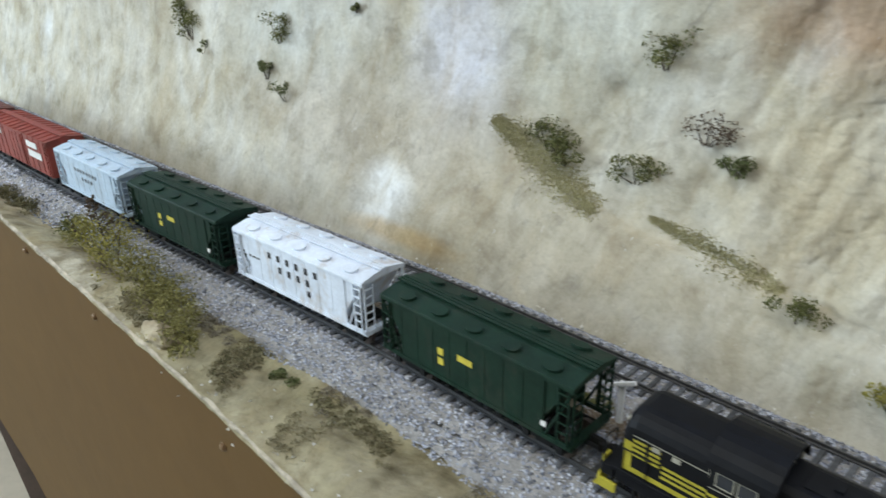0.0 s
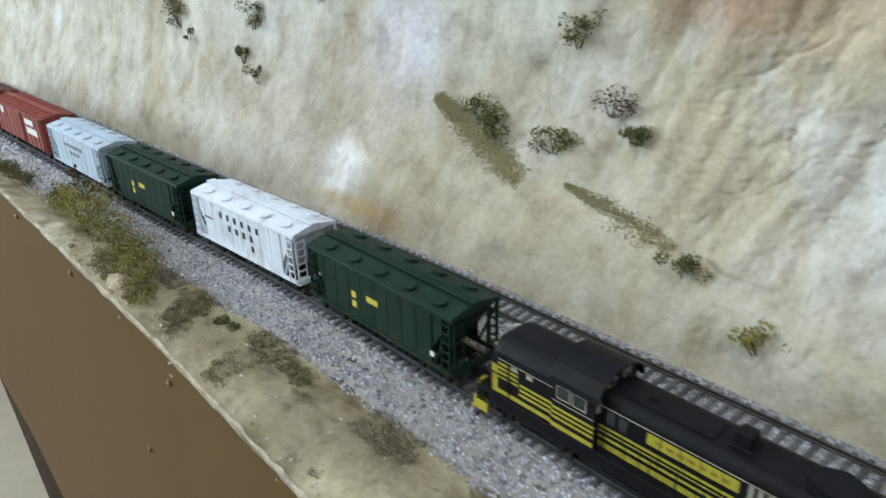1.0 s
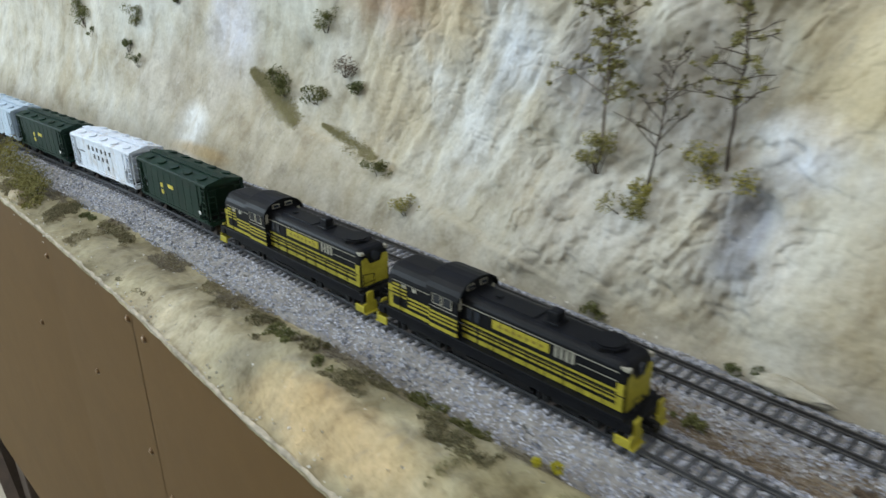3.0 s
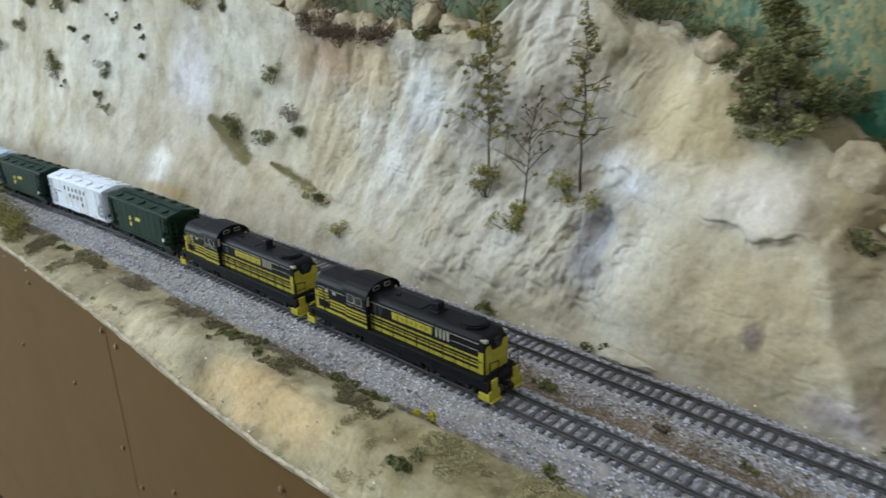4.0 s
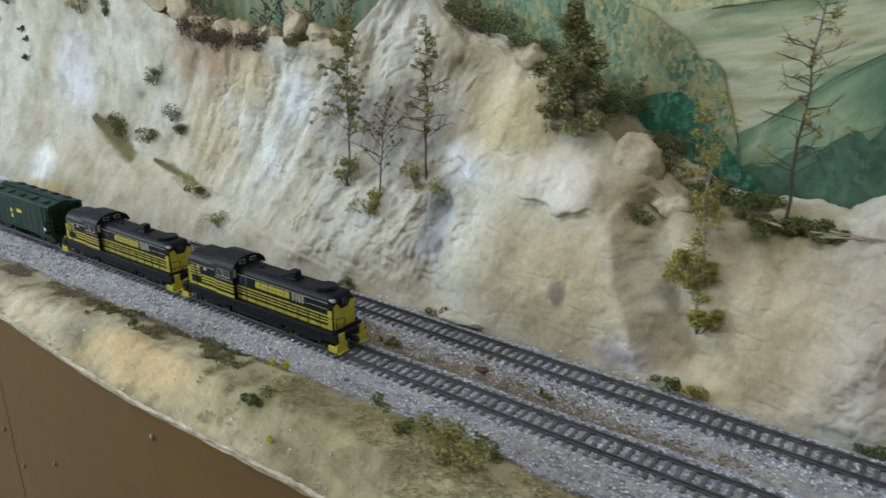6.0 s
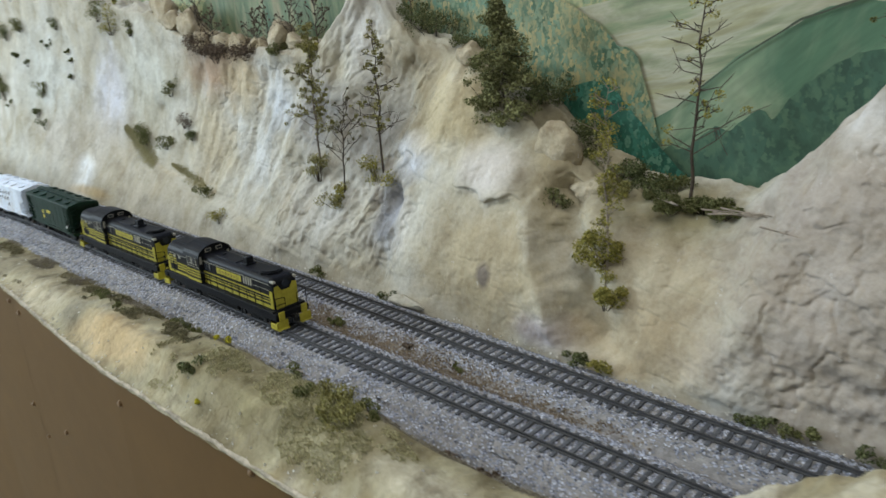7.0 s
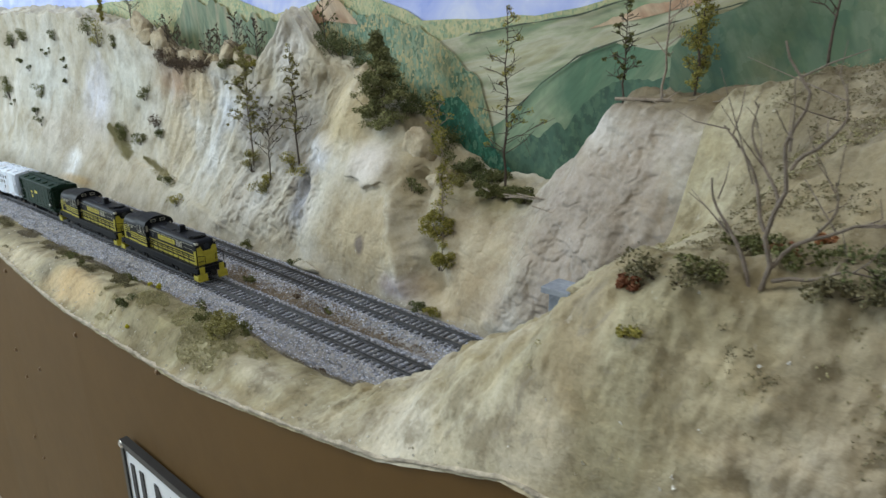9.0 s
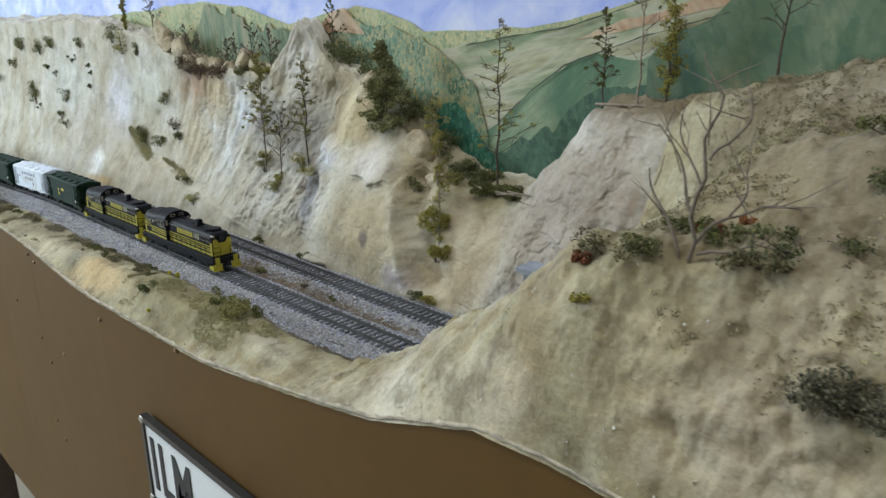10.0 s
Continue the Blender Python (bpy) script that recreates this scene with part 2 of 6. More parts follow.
HILLSIDE = rock_material(
    "painted_plaster_ground",
    [(0.34, (0.21, 0.18, 0.11)), (0.43, (0.33, 0.295, 0.195)), (0.51, (0.42, 0.385, 0.275)), (0.59, (0.31, 0.265, 0.165)), (0.68, (0.50, 0.465, 0.375))],
    [
        ((0.16, -0.095, -0.01), (0.10, 0.022, 0.05), (0.56, 0.42, 0.24), 0.65),
        ((0.33, -0.075, 0.01), (0.13, 0.035, 0.05), (0.25, 0.22, 0.12), 0.65),
        ((-0.30, -0.06, -0.02), (0.16, 0.03, 0.05), (0.25, 0.23, 0.14), 0.65),
        # cream patch, toned down to paint in the shade at the hill's foot
        ((0.66, -0.11, 0.0), (0.09, 0.03, 0.06), (0.43, 0.39, 0.30), 0.65),
        ((0.98, -0.02, 0.2), (0.17, 0.2, 0.2), (0.235, 0.20, 0.14), 0.75),
        ((0.88, 0.08, 0.22), (0.14, 0.11, 0.10), (0.25, 0.215, 0.155), 0.7),
        ((0.45, -0.088, 0.0), (0.10, 0.03, 0.05), (0.29, 0.265, 0.155), 0.65),
        ((-0.05, -0.06, -0.02), (0.20, 0.022, 0.05), (0.30, 0.265, 0.185), 0.6),
        ((0.80, -0.12, 0.10), (0.03, 0.04, 0.08), (0.34, 0.28, 0.18), 0.5),
        ((-0.02, -0.09, -0.02), (0.09, 0.03, 0.05), (0.52, 0.47, 0.36), 0.6),
        ((0.74, -0.11, 0.05), (0.05, 0.04, 0.05), (0.55, 0.51, 0.40), 0.6),
        ((0.80, -0.09, 0.12), (0.025, 0.05, 0.06), (0.31, 0.255, 0.165), 0.6),
        ((0.87, -0.11, 0.13), (0.035, 0.03, 0.05), (0.50, 0.44, 0.31), 0.6),
        ((0.93, -0.10, 0.13), (0.045, 0.05, 0.05), (0.33, 0.28, 0.20), 0.6),
        ((0.88, -0.13, 0.08), (0.04, 0.03, 0.03), (0.36, 0.31, 0.23), 0.55),
        ((0.86, 0.0, 0.17), (0.07, 0.05, 0.06), (0.30, 0.255, 0.165), 0.6),
        ((-0.22, -0.070, -0.02), (0.40, 0.020, 0.05), (0.28, 0.25, 0.17), 0.55),
        ((0.16, -0.062, -0.01), (0.30, 0.014, 0.05), (0.27, 0.245, 0.16), 0.6),
        ((0.44, -0.066, 0.0), (0.20, 0.020, 0.05), (0.28, 0.25, 0.155), 0.6),
        ((0.92, -0.112, 0.09), (0.07, 0.04, 0.035), (0.46, 0.40, 0.31), 0.6),
        ((0.96, -0.08, 0.15), (0.05, 0.05, 0.03), (0.42, 0.37, 0.27), 0.6),
        ((0.79, -0.11, 0.07), (0.03, 0.04, 0.04), (0.54, 0.49, 0.39), 0.6),
        ((0.70, -0.105, 0.03), (0.05, 0.03, 0.04), (0.58, 0.54, 0.45), 0.6),
        ((0.07, -0.09, -0.01), (0.03, 0.02, 0.03), (0.22, 0.20, 0.15), 0.6),
        ((0.52, -0.09, 0.0), (0.05, 0.02, 0.04), (0.50, 0.46, 0.36), 0.6),
        ((-0.14, -0.075, -0.02), (0.06, 0.02, 0.04), (0.26, 0.23, 0.16), 0.6),
    ],
    streak=0.3,
    grain=1.6,
    mottle=1.0,
    wash=0.3,
)
BOULDER = rock_material("boulder_plaster", [(0.3, (0.26, 0.205, 0.14)), (0.5, (0.42, 0.36, 0.26)), (0.7, (0.52, 0.47, 0.37))], [], 0.4, 1.4, 0.8)
GRAVEL = island_paint("grey_ballast", [(0.0, (0.13, 0.14, 0.175)), (0.4, (0.33, 0.355, 0.44)), (0.75, (0.51, 0.54, 0.65)), (1.0, (0.70, 0.73, 0.82))])
BED = paint("ballast_bed", (0.30, 0.29, 0.29), 0.95, vary=0.35, scale=160, bump=0.002)
TIE = paint("weathered_tie", (0.092, 0.097, 0.110), 0.8, vary=0.3, scale=300, per_object=0.35)
RAIL = paint("rusty_rail", (0.10, 0.10, 0.105), 0.45, 0.5, 0.25, 120)
FASCIA = paint("brown_painted_board", (0.125, 0.070, 0.022), 0.6, vary=0.07, scale=5, bump=0.0006, spec=0.18)
BOARD_EDGE = paint("plaster_edge", (0.43, 0.38, 0.30), 0.9, vary=0.45, scale=90, bump=0.002)
SCREW = paint("painted_screw", (0.20, 0.125, 0.065), 0.35, 0.2, 0.3, 400)
LOCO_BLACK = paint("loco_black", (0.0065, 0.0072, 0.0095), 0.50, vary=0.25, scale=120, spec=0.16)
LOCO_YELLOW = paint("loco_yellow", (0.40, 0.35, 0.040), 0.5, vary=0.18, scale=150, spec=0.3)
LOCO_GREY = paint("loco_grey", (0.35, 0.34, 0.28), 0.5, vary=0.2, scale=150)
WINDOW = paint("dark_window", (0.03, 0.035, 0.045), 0.12, vary=0.1, scale=90)
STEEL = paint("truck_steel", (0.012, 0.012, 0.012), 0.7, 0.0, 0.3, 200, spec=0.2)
WHEEL = paint("wheel_steel", (0.12, 0.10, 0.09), 0.4, 0.7, 0.2, 200)
GREEN_CAR = paint("dark_green_car", (0.009, 0.029, 0.019), 0.55, vary=0.25, scale=60, spec=0.2)
WHITE_CAR = paint("white_car", (0.72, 0.79, 0.90), 0.55, vary=0.10, scale=50)
BLUE_CAR = paint("pale_blue_car", (0.47, 0.58, 0.70), 0.55, vary=0.12, scale=50)
RED_CAR = paint("red_car", (0.26, 0.045, 0.030), 0.55, vary=0.2, scale=60)
BROWN_CAR = paint("brown_car", (0.15, 0.055, 0.045), 0.55, vary=0.25, scale=60)
DARK_CAR = paint("black_car", (0.04, 0.035, 0.035), 0.55, vary=0.25, scale=60)


def weathered(mat, colour, amount):
    """Rusty dirt over a painted car, in runs and blotches."""
    nodes, links = mat.node_tree.nodes, mat.node_tree.links
    bsdf = nodes["Principled BSDF"]
    old = bsdf.inputs["Base Color"].links[0].from_socket
    n = noise_node(nodes, links, 60, 5, 0.7, (1, 1, 0.5))
    r = ramp_node(nodes, [(0.52, (0, 0, 0)), (0.66, (1, 1, 1))])
    links.new(n.outputs[0], r.inputs[0])
    links.new(mix_node(nodes, links, scaled(nodes, links, r.outputs[0], amount), old, colour), bsdf.inputs["Base Color"])


weathered(WHITE_CAR, (0.42, 0.33, 0.24), 0.55)
weathered(BLUE_CAR, (0.30, 0.30, 0.30), 0.45)
weathered(GREEN_CAR, (0.035, 0.042, 0.032), 0.5)
weathered(RED_CAR, (0.14, 0.05, 0.035), 0.6)
LETTER_BLACK = paint("black_lettering", (0.03, 0.03, 0.035), 0.6)
LETTER_YELLOW = paint("yellow_lettering", (0.60, 0.50, 0.06), 0.6)
LETTER_WHITE = paint("white_lettering", (0.75, 0.75, 0.74), 0.6)
SIGN_WHITE = paint("sign_white", (0.83, 0.87, 0.92), 0.35, vary=0.03, scale=20)
SIGN_BLACK = paint("sign_frame_black", (0.02, 0.02, 0.022), 0.4)
CHROME = paint("bright_screw", (0.70, 0.71, 0.73), 0.22, 1.0, 0.1, 200)
POST_WHITE = paint("white_post", (0.72, 0.74, 0.78), 0.5, vary=0.12, scale=200)
CONCRETE = paint("blue_grey_concrete", (0.26, 0.29, 0.34), 0.8, vary=0.2, scale=60, bump=0.001)
BARK = paint("dark_bark", (0.085, 0.065, 0.050), 0.9, vary=0.35, scale=250, bump=0.001)
GREY_BARK = paint("grey_brown_bark", (0.20, 0.165, 0.135), 0.9, vary=0.3, scale=250, bump=0.001)
PALE_BARK = paint("pale_bark", (0.30, 0.25, 0.20), 0.9, vary=0.3, scale=250, bump=0.001)
FLOOR = paint("beige_floor", (0.46, 0.40, 0.32), 0.6, vary=0.08, scale=6)
ROOM = paint("room_wall", (0.55, 0.52, 0.46), 0.85, vary=0.05, scale=3)
CEILING = paint("room_ceiling", (0.75, 0.74, 0.71), 0.9, vary=0.03, scale=3)
DARK_WOOD = paint("dark_wood", (0.055, 0.035, 0.025), 0.5, vary=0.3, scale=40)


def leaf_mat(name, a, b, c):
    return island_paint(name, [(0.0, a), (0.5, b), (1.0, c)], 0.95)


OLIVE = leaf_mat("olive_foliage", (0.075, 0.085, 0.032), (0.15, 0.16, 0.062), (0.24, 0.24, 0.11))
YELLOWGREEN = leaf_mat("yellow_green_foliage", (0.17, 0.165, 0.04), (0.32, 0.29, 0.075), (0.45, 0.40, 0.12))
DARKGREEN = leaf_mat("dark_green_foliage", (0.06, 0.072, 0.030), (0.125, 0.145, 0.062), (0.21, 0.225, 0.105))
BROWNLEAF = leaf_mat("dry_brown_foliage", (0.07, 0.05, 0.038), (0.14, 0.105, 0.078), (0.22, 0.17, 0.125))
GREYGREEN = leaf_mat("grey_green_foliage", (0.09, 0.085, 0.045), (0.17, 0.155, 0.085), (0.26, 0.235, 0.14))
RUST = leaf_mat("rust_foliage", (0.18, 0.07, 0.04), (0.27, 0.11, 0.06), (0.33, 0.17, 0.10))
TREEOLIVE = leaf_mat("tree_olive_foliage", (0.15, 0.145, 0.05), (0.27, 0.25, 0.09), (0.38, 0.35, 0.15))
CONIFER = leaf_mat("conifer_foliage", (0.12, 0.13, 0.055), (0.22, 0.225, 0.10), (0.33, 0.33, 0.16))
DUSKY = leaf_mat("dusky_grey_foliage", (0.09, 0.085, 0.068), (0.145, 0.138, 0.10), (0.20, 0.195, 0.12))
ORANGE = leaf_mat("orange_foliage", (0.24, 0.10, 0.05), (0.33, 0.15, 0.07), (0.38, 0.20, 0.10))
MOSS = leaf_mat("moss_flock", (0.31, 0.285, 0.15), (0.40, 0.37, 0.21), (0.48, 0.45, 0.28))
LIME = leaf_mat("bright_yellow_foliage", (0.30, 0.28, 0.02), (0.48, 0.44, 0.03), (0.55, 0.50, 0.06))

# ---------- mesh helpers ----------


def link_mesh(name, verts, faces, material, parent=None, smooth=False, label=""):
    me = bpy.data.meshes.new(name)
    me.from_pydata([tuple(v) for v in verts], [], [tuple(f) for f in faces])
    me.materials.append(material)
    if smooth:
        me.polygons.foreach_set("use_smooth", [True] * len(me.polygons))
    me.update()
    ob = new(name, me)
    ob.parent = parent
    return tagged(ob, label)


def part(name, bm, material, parent=None, label="", smooth=False):
    me = bpy.data.meshes.new(name)
    bmesh.ops.recalc_face_normals(bm, faces=bm.faces[:])
    bm.to_mesh(me)
    bm.free()
    me.materials.append(material)
    if smooth:
        me.polygons.foreach_set("use_smooth", [True] * len(me.polygons))
    ob = new(name, me)
    ob.parent = parent
    return tagged(ob, label)


def add_box(bm, x0, x1, y0, y1, z0, z1, bevel=0.0):
    vs = [bm.verts.new((x, y, z)) for x in (x0, x1) for y in (y0, y1) for z in (z0, z1)]
    fs = [bm.faces.new([vs[i] for i in f]) for f in ((0, 1, 3, 2), (4, 6, 7, 5), (0, 4, 5, 1), (2, 3, 7, 6), (0, 2, 6, 4), (1, 5, 7, 3))]
    if bevel:
        es = list({e for f in fs for e in f.edges})
        bmesh.ops.bevel(bm, geom=es, offset=bevel, segments=2, affect="EDGES", profile=0.5)
    return bm


def box(name, x0, x1, y0, y1, z0, z1, material, parent=None, label="", bevel=0.0):
    return part(name, add_box(bmesh.new(), x0, x1, y0, y1, z0, z1, bevel), material, parent, label)


def add_prism(bm, profile, x0, x1):
    """A profile of (y, z) points drawn out along x."""
    a = [bm.verts.new((x0, y, z)) for y, z in profile]
    b = [bm.verts.new((x1, y, z)) for y, z in profile]
    n = len(profile)
    for i in range(n):
        j = (i + 1) % n
        bm.faces.new((a[i], a[j], b[j], b[i]))
    bm.faces.new(a[::-1])
    bm.faces.new(b)
    return bm


def rounded_profile(hw, z0, z1, r, n=5):
    pts = [(-hw, z0), (hw, z0)]
    for k in range(n + 1):
        a = k / n * math.pi / 2
        pts.append((hw - r + r * math.cos(a), z1 - r + r * math.sin(a)))
    for k in range(n + 1):
        a = math.pi / 2 + k / n * math.pi / 2
        pts.append((-hw + r + r * math.cos(a), z1 - r + r * math.sin(a)))
    return pts


def add_disc(bm, centre, axis, r, h, n=14):
    """A short cylinder about an axis (0, 1 or 2)."""
    rot = {0: Matrix.Rotation(math.pi / 2, 4, "Y"), 1: Matrix.Rotation(math.pi / 2, 4, "X"), 2: Matrix.Identity(4)}[axis]
    bmesh.ops.create_cone(bm, cap_ends=True, segments=n, radius1=r, radius2=r, depth=h, matrix=Matrix.Translation(centre) @ rot)
    return bm


def add_rod(bm, a, b, r0, r1=None, n=6):
    """A tapered rod from a to b."""
    a, b = Vector(a), Vector(b)
    r1 = r0 if r1 is None else r1
    d = b - a
    if d.length < 1e-7:
        return bm
    q = d.to_track_quat("Z", "Y").to_matrix().to_4x4()
    bmesh.ops.create_cone(bm, cap_ends=True, segments=n, radius1=r0, radius2=r1, depth=d.length, matrix=Matrix.Translation((a + b) / 2) @ q)
    return bm


def empty(name, place=(0, 0, 0)):
    ob = new(name)
    ob.location = place
    ob.empty_display_size = 0.01
    return ob


def smooth_step(a, b, x):
    t = np.clip((x - a) / (b - a), 0, 1)
    return t * t * (3 - 2 * t)


def value_noise(x, y, seed):
    """Smooth noise in -1..1 on a unit lattice."""
    xi, yi = np.floor(x).astype(np.int64), np.floor(y).astype(np.int64)
    fx, fy = x - xi, y - yi
    fx, fy = fx * fx * (3 - 2 * fx), fy * fy * (3 - 2 * fy)

    def h(i, j):
        n = (i * 374761393 + j * 668265263 + seed * 974634721) & 0x7FFFFFFF
        n = ((n ^ (n >> 13)) * 1274126177) & 0x7FFFFFFF
        return ((n ^ (n >> 16)) & 0xFFFF) / 32767.5 - 1

    return (h(xi, yi) * (1 - fx) + h(xi + 1, yi) * fx) * (1 - fy) + (h(xi, yi + 1) * (1 - fx) + h(xi + 1, yi + 1) * fx) * fy


def fbm(x, y, seed, octaves=4, gain=0.5):
    s, a = 0, 1.0
    for k in range(octaves):
        s = s + a * value_noise(x * 2**k, y * 2**k, seed + k * 17)
        a *= gain
    return s


def grid_mesh(name, P, material, parent=None, label="", smooth=True):
    """A sheet from an array of points, rows by columns."""
    n, m = P.shape[:2]
    i = np.arange(n * m).reshape(n, m)
    f = np.stack([i[:-1, :-1], i[:-1, 1:], i[1:, 1:], i[1:, :-1]], -1).reshape(-1, 4)
    me = bpy.data.meshes.new(name)
    me.from_pydata(P.reshape(-1, 3).tolist(), [], f.tolist())
    me.materials.append(material)
    me.polygons.foreach_set("use_smooth", [smooth] * len(me.polygons))
    me.update()
    ob = new(name, me)
    ob.parent = parent
    return tagged(ob, label)


# ---------- the lie of the land ----------


def sway(x):
    """How far both tracks bend towards the aisle, at the far end."""
    x = np.asarray(x, float)
    return -0.045 * np.maximum(0, -0.15 - x) * smooth_step(-0.15, -0.45, x)


def back_y(x):
    return 0.0745 - 0.010 * smooth_step(0.0, 0.65, np.asarray(x, float)) + sway(x)


def fascia_y(x):
    return np.interp(x, [-1.8, -0.7, -0.28, -0.08, 0.2, 0.4, 2.0], [-0.115, -0.098, -0.094, -0.100, -0.114, -0.118, -0.124])


def edge_z(x):
    """Top edge of the fascia board."""
    return np.interp(x, [-1.8, -0.65, -0.45, -0.3, -0.07, 0.10, 0.18, 0.30, 0.36, 0.46, 0.60, 0.69, 0.78, 0.83, 0.9, 1.1, 1.8],
                     [0.0, -0.003, -0.012, -0.020, -0.024, -0.030, -0.029, -0.023, -0.021, -0.017, 0.004, 0.020, 0.050, 0.052, 0.048, 0.03, 0.05])


def base_y(x):
    return 0.104 + sway(x) - 0.010 * np.exp(-((x - 0.335) / 0.03) ** 2) - 0.006 * smooth_step(0.37, 0.5, x)


def crest_z(x):
    return np.interp(x, [-1.8, -0.6, -0.4, -0.3, -0.2, -0.12, -0.05, 0.05, 0.13, 0.165, 0.195, 0.215, 0.245, 0.27, 0.33, 0.38, 0.42, 0.46, 0.5, 0.56, 0.588, 0.608, 0.641, 0.669, 0.7, 0.9],
                     [0.30, 0.285, 0.28, 0.265, 0.25, 0.22, 0.203, 0.203, 0.205, 0.235, 0.268, 0.266, 0.228, 0.208, 0.20, 0.17, 0.15, 0.125, 0.108, 0.098, 0.101, 0.117, 0.161, 0.194, 0.197, 0.20])


def crest_y(x):
    return np.interp(x, [-1.8, -0.9, -0.5, -0.2, 0.1, 0.2, 0.3, 0.4, 0.45, 0.55, 0.65, 0.9], [0.10, 0.13, 0.15, 0.168, 0.172, 0.185, 0.195, 0.175, 0.165, 0.168, 0.165, 0.165])


def bulge(x):
    """How quickly the face steepens above its foot."""
    return np.interp(x, [-1.8, -0.5, -0.25, 0.0, 0.08, 0.15, 0.22, 0.27, 0.4, 0.5, 0.56, 0.65, 0.7, 0.9], [2.2, 2.2, 3.3, 3.3, 2.4, 1.2, 1.5, 1.0, 0.8, 0.6, 0.8, 0.75, 0.5, 0.5])


# ribs (+) and runnels (-) of the rock face: foot and head as (x, z), half width, depth
RIBS = (
    (-0.135, 0.070, -0.085, 0.190, 0.006, -0.0040), (-0.105, 0.060, -0.055, 0.192, 0.008, 0.0045), (-0.078, 0.050, -0.025, 0.192, 0.005, -0.0045),
    (-0.032, 0.040, 0.020, 0.190, 0.010, 0.0060), (-0.052, 0.050, 0.000, 0.170, 0.004, -0.0030), (0.000, 0.045, 0.050, 0.188, 0.007, -0.0065),
    (0.030, 0.055, 0.088, 0.176, 0.011, 0.0085), (0.062, 0.055, 0.116, 0.188, 0.006, -0.0070), (0.085, 0.060, 0.128, 0.150, 0.008, 0.0050),
    (0.120, 0.070, 0.150, 0.150, 0.007, -0.0060), (0.140, 0.050, 0.180, 0.130, 0.009, 0.0055), (0.172, 0.020, 0.196, 0.078, 0.008, -0.0065),
    (0.200, 0.015, 0.232, 0.070, 0.008, 0.0060), (0.268, 0.110, 0.262, 0.190, 0.012, -0.0090), (0.245, 0.018, 0.280, 0.062, 0.008, -0.0085),
    (0.262, 0.012, 0.306, 0.075, 0.007, 0.0070), (0.296, 0.128, 0.312, 0.112, 0.007, 0.0060), (0.480, 0.010, 0.442, 0.092, 0.012, 0.0170),
    (0.514, 0.008, 0.462, 0.100, 0.016, -0.0420), (0.350, 0.016, 0.345, 0.080, 0.016, 0.0050), (0.330, 0.185, 0.372, 0.120, 0.014, 0.0060),
    (0.560, 0.020, 0.545, 0.085, 0.016, 0.0090), (0.590, 0.040, 0.640, 0.165, 0.007, -0.0055), (0.610, 0.030, 0.662, 0.160, 0.010, 0.0065), (0.700, 0.050, 0.690, 0.170, 0.012, 0.0060),
    (0.180, 0.215, 0.196, 0.262, 0.008, 0.0060), (0.212, 0.200, 0.224, 0.255, 0.006, -0.0060), (0.165, 0.190, 0.180, 0.240, 0.006, -0.0045),
)
# narrow clefts
CLEFTS = (
    (0.362, 0.099, 0.396, 0.0945, 0.0025), (0.396, 0.0945, 0.432, 0.100, 0.0030), (0.292, 0.118, 0.306, 0.111, 0.0040), (0.300, 0.104, 0.313, 0.100, 0.0040),
    (0.322, 0.100, 0.334, 0.096, 0.0022), (-0.120, 0.052, -0.060, 0.042, 0.0025), (-0.060, 0.042, 0.010, 0.034, 0.0025), (0.600, 0.085, 0.640, 0.070, 0.0030),
    (0.640, 0.070, 0.668, 0.076, 0.0030), (0.668, 0.076, 0.672, 0.060, 0.0030), (0.545, 0.034, 0.600, 0.030, 0.0022), (0.560, 0.052, 0.640, 0.046, 0.0022), (0.455, 0.118, 0.486, 0.126, 0.0030),
)


def away(x, z, x0, z0, x1, z1):
    """Distance from a stretch of line on the face, and how far along it."""
    dx, dz = x1 - x0, z1 - z0
    t = np.clip(((x - x0) * dx + (z - z0) * dz) / (dx * dx + dz * dz), 0, 1)
    return np.hypot(x - x0 - t * dx, z - z0 - t * dz), t


